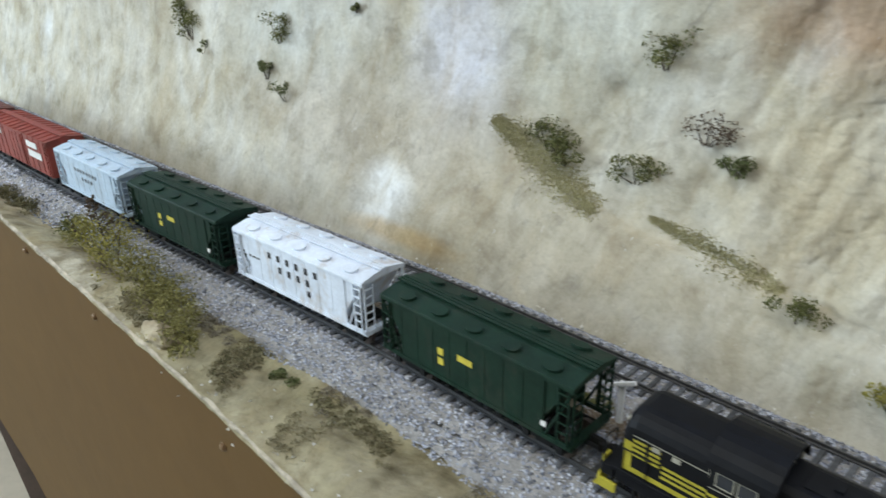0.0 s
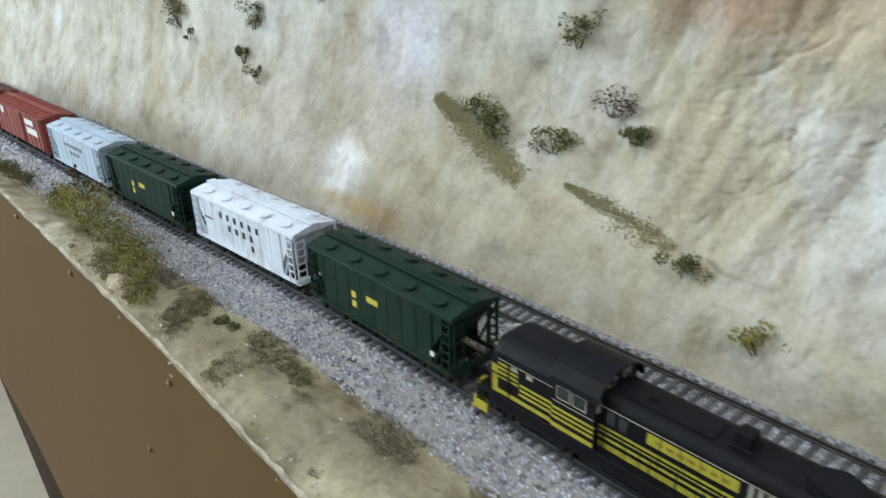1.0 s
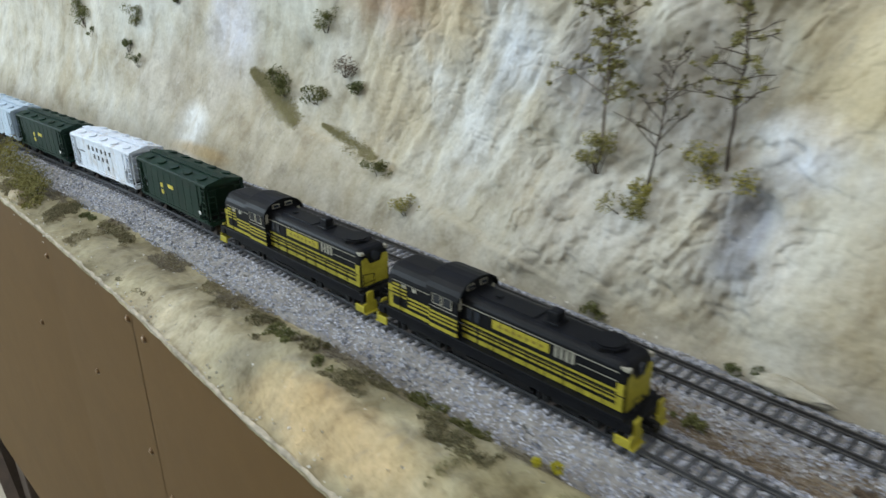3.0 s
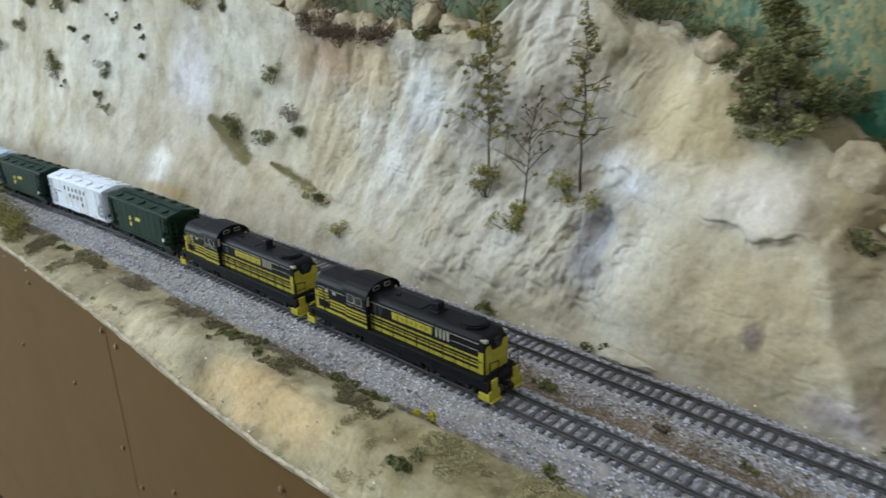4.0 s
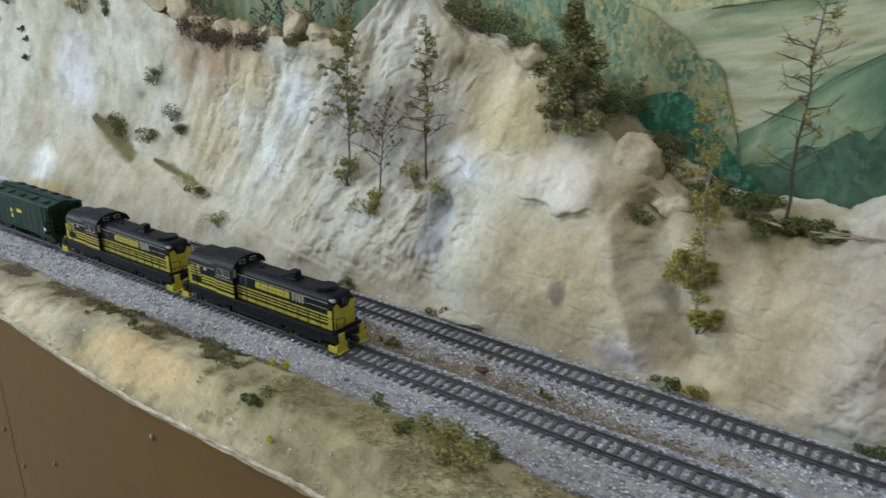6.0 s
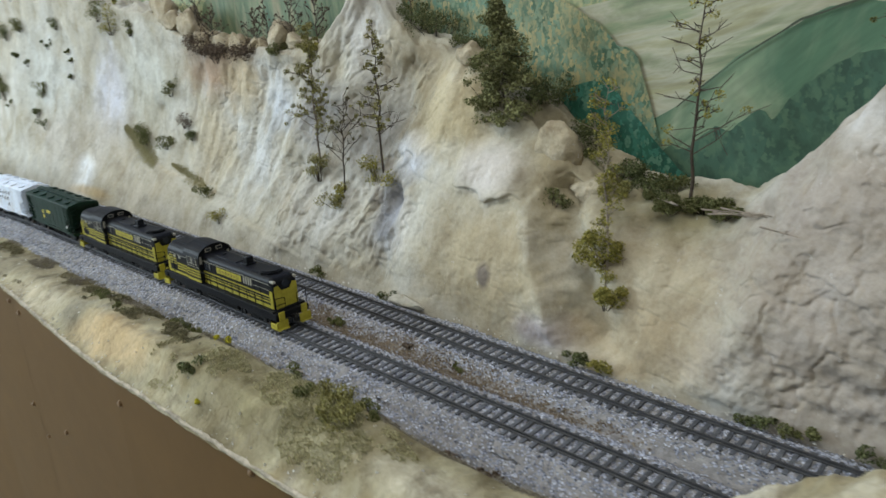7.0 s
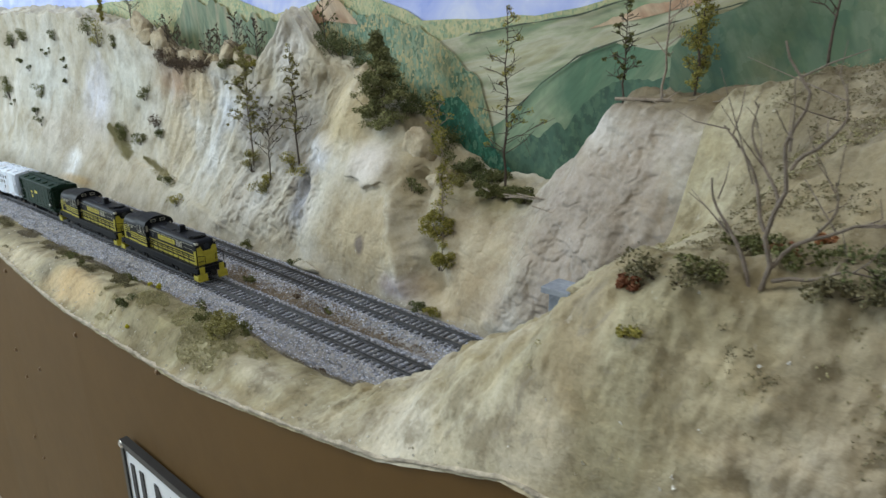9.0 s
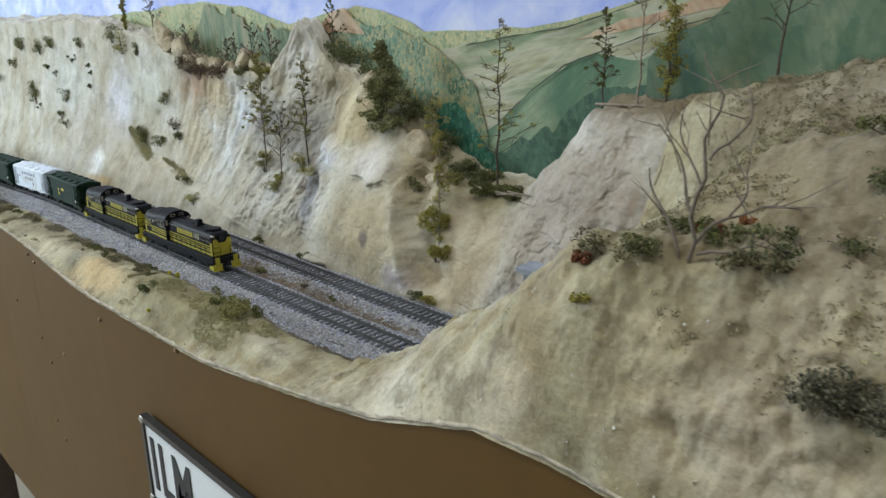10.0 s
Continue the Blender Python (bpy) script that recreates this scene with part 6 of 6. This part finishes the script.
for x, s, a, b, c, seed in ((-0.118, 0.35, 0.026, 0.014, 0.026, 41), (-0.070, 0.40, 0.026, 0.013, 0.012, 42), (-0.015, 0.25, 0.017, 0.012, 0.018, 43)):
    boulder(crest_at(x, s), a, b, c, seed, "grey-brown angular boulder among dry brush on the crest")
for x, s, w, h, seed in ((-0.075, 0.02, 0.055, 0.026, 57), (-0.045, 0.0, 0.060, 0.022, 58), (0.005, 0.15, 0.030, 0.018, 60)):
    shrub(crest_at(x, s, -0.006), w, h, 0.022, BROWNLEAF, "tangled dry brown brush on the crest", seed + 300, clumps=14, per=170)
boulder((0.440, 0.172, 0.124), 0.024, 0.015, 0.026, 10, "pale sandy boulder above the gully", BOULDER, 0.35)
boulder((0.476, 0.168, 0.104), 0.021, 0.014, 0.012, 12, "pale sandy boulder in the gully", BOULDER, 0.4)
for x, s, w, h, m, seed in ((-0.095, 0.15, 0.05, 0.024, BROWNLEAF, 51), (-0.03, 0.06, 0.06, 0.020, BROWNLEAF, 52), (0.01, 0.1, 0.04, 0.018, BROWNLEAF, 53), (0.07, 0.12, 0.02, 0.014, OLIVE, 54), (0.135, 0.05, 0.012, 0.010, YELLOWGREEN, 55),
                            (0.285, 0.5, 0.05, 0.030, DARKGREEN, 56), (0.33, 0.6, 0.05, 0.020, DARKGREEN, 57), (0.375, 0.7, 0.04, 0.024, DARKGREEN, 58), (0.26, 0.6, 0.03, 0.03, DARKGREEN, 59)):
    shrub(crest_at(x, s, -0.003), w, h, 0.022, m, "tangled dry brush on the crest" if m == BROWNLEAF else "dark flock brush on the crest", seed, clumps=12, per=120)
for x, s, h, seed in ((-0.10, 0.3, 0.055, 61), (-0.06, 0.2, 0.05, 62), (0.045, 0.3, 0.050, 63), (0.085, 0.35, 0.060, 64), (0.02, 0.3, 0.045, 65), (0.125, 0.4, 0.05, 66)):
    model_tree("bare_bush", crest_at(x, s), h, BROWNLEAF, "bare brown twiggy bush on the crest", seed, "bare", spread=0.5, leafy=0.7, crown_from=0.1)
model_tree("tree", crest_at(-0.30, 0.2), 0.07, YELLOWGREEN, "leafy yellow-green sapling on the crest", 67, "column", crown_from=0.05)
model_tree("tree", crest_at(-0.20, 0.2), 0.07, BROWNLEAF, "dark dead tree on the crest", 68, "bare", spread=0.4, leafy=0.6)
model_tree("tree", crest_at(0.255, 0.5), 0.07, OLIVE, "thin dark tree beside the pinnacle", 69, "bare", spread=0.3, leafy=0.9)

model_tree("tree", cliff_at(0.173, 0.092), 0.145, TREEOLIVE, "slender sparse olive conifer rooted in the rock face", 71, "sparse", 0.02, bark=GREY_BARK, spread=0.30, leafy=1.2, toward=-0.2)
model_tree("tree", cliff_at(0.257, 0.097), 0.138, TREEOLIVE, "thin bare tree with a few yellow-green tufts", 72, "sparse", 0.0, spread=0.24, leafy=0.45, toward=-0.2)
model_tree("tree", cliff_at(0.212, 0.076), 0.095, GREYGREEN, "leafless forked sapling in the rock face", 73, "bare", 0.12, spread=0.40, leafy=0.5, toward=-0.3)
model_tree("tree", Vector((0.388, 0.172, 0.148)), 0.100, CONIFER, "dense olive green conifer above the gully", 74, "conifer", -0.02, spread=0.36, crown_from=0.06)
shrub(Vector((0.430, 0.200, 0.130)), 0.07, 0.024, 0.03, DARKGREEN, "dark green brush behind the boulders", 75, clumps=16, per=150)
shrub(Vector((0.475, 0.190, 0.108)), 0.05, 0.022, 0.025, DARKGREEN, "dark green brush along the gully", 76, clumps=12, per=140)
model_tree("tree", cliff_at(0.512, 0.040), 0.150, YELLOWGREEN, "tall narrow yellow-green leafy sapling", 77, "column", -0.05, bark=PALE_BARK, leafy=0.7, crown_from=0.05, toward=0.5)
shrub(cliff_at(0.517, 0.040) + Vector((0, -0.006, -0.008)), 0.026, 0.020, 0.014, YELLOWGREEN, "yellow-green bush at the foot of a sapling", 78, clumps=9)
shrub(cliff_at(0.505, 0.070) + Vector((0, -0.004, -0.008)), 0.026, 0.022, 0.014, YELLOWGREEN, "yellow-green bush on the rock face", 79, clumps=9)
model_tree("tree", Vector((0.552, 0.175, 0.103)), 0.170, YELLOWGREEN, "tall thin dark tree with sparse yellow tufts in the gully", 80, "sparse", 0.0, spread=0.26, leafy=0.2, crown_from=0.2, toward=0.0)
for x, y, seed in ((0.545, 0.160, 81), (0.565, 0.170, 82), (0.58, 0.165, 83), (0.53, 0.17, 84)):
    shrub(Vector((x, y, 0.100)), 0.026, 0.012, 0.016, OLIVE, "low olive brush in the gully", seed, clumps=8)
# top of the shoulder beside the tunnel
model_tree("tree", crest_at(0.671, 0.2), 0.088, OLIVE, "small open conifer on the shoulder above the tunnel", 85, "sparse", 0, spread=0.26, leafy=0.22, toward=0.0)
model_tree("tree", Vector((0.704, 0.178, 0.196)), 0.12, GREYGREEN, "leafless pale tree on the shoulder", 86, "bare", 0, PALE_BARK, 0.2, 0.15, toward=0.0)
model_tree("tree", Vector((0.728, 0.180, 0.198)), 0.13, YELLOWGREEN, "narrow vine-covered yellow-green tree on the shoulder", 87, "column", 0.02, leafy=1.0, crown_from=0.1, toward=0.0)
model_tree("tree", on_ground(0.826, 0.150), 0.11, BROWNLEAF, "bare dark tree on the hilltop", 88, "bare", 0.03, BARK, 0.25, 0.1, toward=0.0)
log = empty("fallen_log", (0.667, 0.170, 0.1985))
bm = bmesh.new()
add_rod(bm, (0, 0, 0), (0.045, 0.004, 0.001), 0.0014, 0.0012, 8)
add_rod(bm, (0.045, 0.004, 0.001), (0.092, 0.012, 0.002), 0.0012, 0.0006, 8)
part("trunk", bm, PALE_BARK, log)
bm = bmesh.new()
for k in range(9):
    t = 0.3 + 0.07 * k
    add_rod(bm, (0.092 * t, 0.010 * t, 0.001), (0.092 * t + 0.014, 0.010 * t - 0.004, 0.001 + 0.006 * ((k % 3) - 0.6)), 0.0005, 0.0002, 5)
part("limb", bm, PALE_BARK, log)
tagged(log, "pale fallen tree lying on the shoulder", "log")


def sticks(name, place, n, length, seed, label):
    rs = np.random.default_rng(seed)
    bm = bmesh.new()
    for _ in range(n):
        a = Vector((rs.normal() * length * 0.3, rs.normal() * length * 0.15, abs(rs.normal()) * 0.001))
        ang = rs.normal() * 0.7
        add_rod(bm, a, a + Vector((math.cos(ang), math.sin(ang) * 0.4, rs.normal() * 0.12)) * length * rs.uniform(0.3, 0.8), 0.0007, 0.0003, 5)
    ob = part(name, bm, PALE_BARK)
    ob.location = place
    return tagged(ob, label, "twigs")


for k, (x, s, w, h, m) in enumerate(((0.352, 0.25, 0.030, 0.018, OLIVE), (0.405, 0.35, 0.040, 0.020, DARKGREEN), (0.420, 0.75, 0.040, 0.030, DARKGREEN), (0.450, 0.55, 0.036, 0.018, DARKGREEN), (0.465, 0.30, 0.034, 0.014, OLIVE),
                                     (0.488, 0.45, 0.036, 0.016, DARKGREEN), (0.512, 0.40, 0.030, 0.014, DARKGREEN), (0.532, 0.50, 0.030, 0.012, OLIVE), (0.498, 0.10, 0.022, 0.012, TREEOLIVE))):
    shrub(crest_at(x, s, -0.003), w, h, 0.020, m, "green flock brush along the edge of the gully", 160 + k, clumps=13, per=120)
sticks("deadwood", Vector((0.585, 0.150, 0.108)), 9, 0.05, 3, "grey fallen branches in the gully")
sticks("deadwood", on_ground(0.33, -0.055) + Vector((0, 0, 0.001)), 6, 0.02, 5, "small dry sticks on the verge")
sticks("deadwood", on_ground(0.365, -0.058) + Vector((0, 0, 0.001)), 3, 0.02, 6, "small dry sticks on the verge")

# verge plants
verge = (
    (-0.60, -0.055, 0.05, 0.014, 0.025, OLIVE, 91), (-0.545, -0.060, 0.045, 0.034, 0.03, TREEOLIVE, 92), (-0.50, -0.062, 0.060, 0.052, 0.04, YELLOWGREEN, 93), (-0.455, -0.058, 0.045, 0.032, 0.03, TREEOLIVE, 94),
    (-0.415, -0.060, 0.05, 0.028, 0.03, TREEOLIVE, 95), (-0.375, -0.070, 0.045, 0.024, 0.025, TREEOLIVE, 96), (-0.355, -0.078, 0.03, 0.014, 0.018, TREEOLIVE, 97),
    (-0.275, -0.050, 0.016, 0.010, 0.012, DARKGREEN, 98), (-0.69, -0.070, 0.05, 0.010, 0.02, GREYGREEN, 99), (-0.75, -0.072, 0.05, 0.012, 0.02, GREYGREEN, 100),
    (0.066, -0.060, 0.03, 0.008, 0.012, OLIVE, 101), (0.095, -0.057, 0.03, 0.006, 0.012, GREYGREEN, 102), (0.125, -0.068, 0.02, 0.006, 0.010, OLIVE, 103), (0.19, -0.046, 0.03, 0.007, 0.010, OLIVE, 104), (0.222, -0.046, 0.022, 0.008, 0.010, OLIVE, 105),
    (0.278, -0.056, 0.009, 0.010, 0.008, LIME, 106), (0.302, -0.095, 0.019, 0.011, 0.014, DARKGREEN, 107), (0.372, -0.054, 0.018, 0.012, 0.012, OLIVE, 108), (0.40, -0.070, 0.016, 0.009, 0.012, OLIVE, 109),
    (0.425, -0.062, 0.034, 0.014, 0.018, TREEOLIVE, 110), (0.448, -0.078, 0.028, 0.017, 0.020, TREEOLIVE, 111), (0.455, -0.060, 0.02, 0.008, 0.012, OLIVE, 112), (0.325, -0.105, 0.006, 0.004, 0.005, LIME, 113),
    (0.505, -0.048, 0.03, 0.006, 0.010, BROWNLEAF, 114), (0.54, -0.050, 0.03, 0.006, 0.010, BROWNLEAF, 115),
)
for x, y, w, h, d, m, seed in verge:
    shrub(on_ground(x, y) + Vector((0, 0, -0.002)), w, h, d, m, "bright yellow tuft on the verge" if m == LIME else "low olive foam shrub on the sandy verge", seed, clumps=max(4, int(w * 330)), per=120)
model_tree("bare_bush", on_ground(-0.53, -0.055), 0.05, BROWNLEAF, "dark dry bush standing beside the track", 116, "bare", spread=0.55, leafy=1.0, crown_from=0.1)
boulder(on_ground(-0.372, -0.083), 0.020, 0.010, 0.010, 14, "sandy boulder at the edge of the layout", BOULDER, 0.4)
for x, y, w, seed in ((0.30, 0.040, 0.03, 121), (0.12, 0.042, 0.025, 122), (0.06, 0.045, 0.02, 123), (0.38, 0.044, 0.02, 124), (-0.12, 0.046, 0.02, 125), (-0.05, 0.040, 0.025, 126), (0.44, 0.042, 0.012, 127)):
    shrub(Vector((x, y, -0.010)), w, 0.004, 0.008, OLIVE if seed % 2 else BROWNLEAF, "low weeds between the tracks", seed, clumps=6, per=70, twigs=False)
for x, w, m, seed in ((0.313, 0.035, DARKGREEN, 131), (0.505, 0.020, DARKGREEN, 132), (0.525, 0.016, YELLOWGREEN, 133), (0.632, 0.030, DARKGREEN, 134), (0.66, 0.02, OLIVE, 135), (0.71, 0.035, DARKGREEN, 136), (0.20, 0.02, OLIVE, 137)):
    shrub(Vector((x, float(base_y(x)) - 0.002, -0.008)), w, 0.010, 0.008, m, "low dark weeds at the foot of the rock face", seed, clumps=7, per=90, twigs=False)
boulder((0.338, 0.094, -0.004), 0.026, 0.007, 0.006, 15, "flat pale rock slab at the foot of the face", CLIFF, 0.3)


SOILBROWN = leaf_mat("brown_soil_flock", (0.17, 0.15, 0.115), (0.26, 0.23, 0.175), (0.36, 0.33, 0.26))
SOILFLOCK = leaf_mat("soil_flock", (0.17, 0.145, 0.085), (0.25, 0.22, 0.13), (0.33, 0.30, 0.20))


def weed_scatter(name, n, x0, x1, y0, y1, material, seed, label, dens):
    """Low flock sprinkled over the ground."""
    rs = np.random.default_rng(seed)
    xx, yy = rs.uniform(x0, x1, n), rs.uniform(y0, y1, n)
    ok = fbm(xx * 26, yy * 40, seed, 3) > dens
    xx, yy = xx[ok], yy[ok]
    zz = ground_z(xx, yy)
    P, F = leaf_cloud(np.stack([xx, yy, zz + 0.0006], -1).tolist(), np.full(len(xx), 0.0023), 13, 0.00055, rs)
    return tagged(link_mesh(name, P.tolist(), F.tolist(), material), label, "ground cover", kind="stuff")


weed_scatter("soil_flock", 6500, -0.55, 0.62, -0.060, -0.039, SOILBROWN, 25, "brown soil and dust along the ballast edge", 0.15)
weed_scatter("flock", 4200, -0.48, 0.04, -0.090, -0.044, SOILFLOCK, 15, "brown-green flock on the verge", 0.28)
weed_scatter("flock", 2600, -0.45, -0.18, -0.086, -0.045, GREYGREEN, 5, "olive flock on the verge", 0.25)
weed_scatter("flock", 2600, 0.02, 0.26, -0.075, -0.044, GREYGREEN, 6, "olive flock on the verge", 0.35)
weed_scatter("flock", 4200, 0.24, 0.52, -0.108, -0.046, MOSS, 7, "olive flock on the verge", 0.25)
weed_scatter("flock", 5500, 0.80, 1.12, -0.10, 0.15, SOILFLOCK, 8, "dry flock on the hill", 0.02)
weed_scatter("flock", 2600, 0.78, 1.05, -0.10, 0.08, MOSS, 9, "olive flock on the hill", 0.50)

# the hill over the tunnel
hx, hy = 0.8728, -0.0724


def forked_tree(place, stems, bark, label):
    """A bare tree of several bent stems, each with forked twigs."""
    rs = np.random.default_rng(141)

    def bent(p):
        return p + Vector((0.0022 * math.sin(p.z * 190 + p.x * 60), 0, 0.0012 * math.sin(p.x * 260)))

    ob = tagged(empty("tree", place), label, "tree", group="trees of the layout")
    for pts, r in stems:
        pts = [Vector(p) for p in pts]
        bm = bmesh.new()
        n = len(pts) - 1
        for k in range(n):
            for q in range(3):
                a, b = bent(pts[k].lerp(pts[k + 1], q / 3)), bent(pts[k].lerp(pts[k + 1], (q + 1) / 3))
                t = (k + q / 3) / n
                add_rod(bm, a, b, 0.72 * r * (1 - 0.65 * t), 0.72 * r * (1 - 0.65 * (t + 1 / (3 * n))), 9)
        part("trunk", bm, bark, ob)
        bm = bmesh.new()
        for k in range(4):
            t = rs.uniform(0.35, 1.0) * n
            i = min(int(t), n - 1)
            a = pts[i].lerp(pts[i + 1], t - i)
            d = Vector((rs.normal() * 0.012, rs.normal() * 0.008, abs(rs.normal()) * 0.012 + 0.004))
            m = a + d * 0.5 + Vector(rs.normal(size=3) * 0.0015)
            add_rod(bm, a, m, r * 0.28, r * 0.2, 6)
            add_rod(bm, m, a + d, r * 0.2, r * 0.1, 6)
        part("limb", bm, bark, ob)
    return ob


forked_tree(on_ground(hx, hy) + Vector((0, 0, -0.003)), (
    (((0, 0, 0), (0.002, -0.002, 0.032), (0.004, 0, 0.057), (0.005, 0.004, 0.076), (-0.003, 0.006, 0.096)), 0.0015),
    (((-0.004, 0, 0), (-0.014, 0.002, 0.016), (-0.020, 0.003, 0.028), (-0.026, 0.004, 0.042)), 0.0014),
    (((0.001, -0.001, 0.024), (-0.008, 0.002, 0.040), (-0.014, 0.004, 0.050), (-0.022, 0.006, 0.062)), 0.0012),
    (((0.002, 0, 0.034), (-0.006, 0.003, 0.048), (-0.010, 0.005, 0.060), (-0.012, 0.006, 0.072)), 0.0010),
    (((0.001, 0, 0.010), (0.016, 0.004, 0.024), (0.026, 0.008, 0.029), (0.042, 0.010, 0.032)), 0.0013),
    (((0.002, 0, 0.004), (0.020, 0.002, 0.010), (0.030, 0.004, 0.012), (0.046, 0.006, 0.014)), 0.0012),
    (((0.005, 0, 0.048), (0.014, 0.002, 0.058), (0.018, 0.004, 0.070), (0.020, 0.005, 0.082)), 0.0011),
    (((0.016, 0.004, 0.024), (0.019, 0.006, 0.036), (0.020, 0.008, 0.046)), 0.0009),
), GREY_BARK, "bare grey-brown forked tree on the hill")
for x, y, w, h, m, seed in ((0.838, -0.080, 0.034, 0.012, GREYGREEN, 142), (0.846, -0.074, 0.022, 0.008, OLIVE, 143), (0.880, -0.055, 0.03, 0.006, OLIVE, 153), (0.8215, -0.0828, 0.008, 0.008, RUST, 144), (0.83, -0.0957, 0.012, 0.005, YELLOWGREEN, 145),
                            (0.955, -0.096, 0.036, 0.020, DUSKY, 146), (0.885, -0.035, 0.010, 0.004, ORANGE, 155), (0.862, -0.04, 0.008, 0.004, RUST, 156), (0.92, -0.06, 0.045, 0.010, DARKGREEN, 157), (0.96, -0.055, 0.05, 0.010, OLIVE, 158), (0.90, -0.07, 0.03, 0.006, GREYGREEN, 159), (1.0, -0.03, 0.05, 0.012, DARKGREEN, 160), (0.87, -0.045, 0.018, 0.006, RUST, 147), (0.855, -0.05, 0.02, 0.006, OLIVE, 148), (0.95, -0.02, 0.04, 0.012, DARKGREEN, 149), (0.93, 0.02, 0.03, 0.010, OLIVE, 150)):
    shrub(on_ground(x, y) + Vector((0, 0, -0.001)), w, h, w * 0.6, m, "low foam brush on the hill", seed, clumps=18 if m == DUSKY else 8, per=240 if m == DUSKY else 110)
for k, (x, y, a) in enumerate(((0.99, -0.112, 0.03), (0.945, -0.116, 0.016))):
    boulder(on_ground(x, y), a, a * 0.5, a * 0.45, 20 + k, "brown weathered rock outcrop in the hillside", BOULDER, 0.45)

# whistle post beside the track
post = tagged(empty("track_post", (-0.104, 0.042, -0.011)), "white post with a slanted board beside the track", "track sign")
part("post", add_box(bmesh.new(), -0.0016, 0.0016, -0.0012, 0.0012, 0, 0.026, 0.0003), POST_WHITE, post)
bm = add_box(bmesh.new(), -0.0011, 0.0011, -0.0010, 0.0010, -0.008, 0.008, 0.0003)
bmesh.ops.transform(bm, matrix=Matrix.Translation((0.001, -0.0018, 0.026)) @ Matrix.Rotation(radians(62), 4, "Y"), verts=bm.verts[:])
part("blade", bm, POST_WHITE, post, "white slanted board")

# under the layout, in the aisle
trestle = tagged(empty("trestle", (-1.05, -0.02, -1.02)), "dark wooden trestle leg under the layout", "trestle")
bm = bmesh.new()
add_box(bm, -0.03, 0.03, -0.03, 0.03, 0, 0.62, 0.003)
part("leg", bm, DARK_WOOD, trestle)
bm = add_rod(bmesh.new(), (0, -0.04, 0.05), (-0.35, -0.04, 0.60), 0.02, 0.02, 4)
part("brace", bm, DARK_WOOD, trestle)


# chips of bare plaster along the edge and the foot of the rock
rs = np.random.default_rng(77)
CHIP = island_paint("plaster_chips", [(0, (0.50, 0.48, 0.43)), (1, (0.78, 0.77, 0.74))])
c = []
for _ in range(420):
    if rs.random() < 0.5:
        x = rs.uniform(-0.5, 0.95)
        y = float(fascia_y(x)) + abs(rs.normal()) * 0.006
        c.append((x, y, float(ground_z(x, y)) + 0.0002))
    elif rs.random() < 0.5:
        x = rs.uniform(-0.5, 0.72)
        c.append((x, float(base_y(x)) - 0.004 * rs.random(), -0.006))
    else:
        x, y = rs.uniform(-0.4, 1.0), rs.uniform(-0.105, -0.055)
        c.append((x, y, float(ground_z(x, y)) + 0.0002))
P, F = leaf_cloud(c, np.full(len(c), 0.0008), 2, 0.0009, rs)
tagged(link_mesh("plaster_chips", P.tolist(), F.tolist(), CHIP), "white plaster crumbs on the ground", "crumbs", kind="stuff")
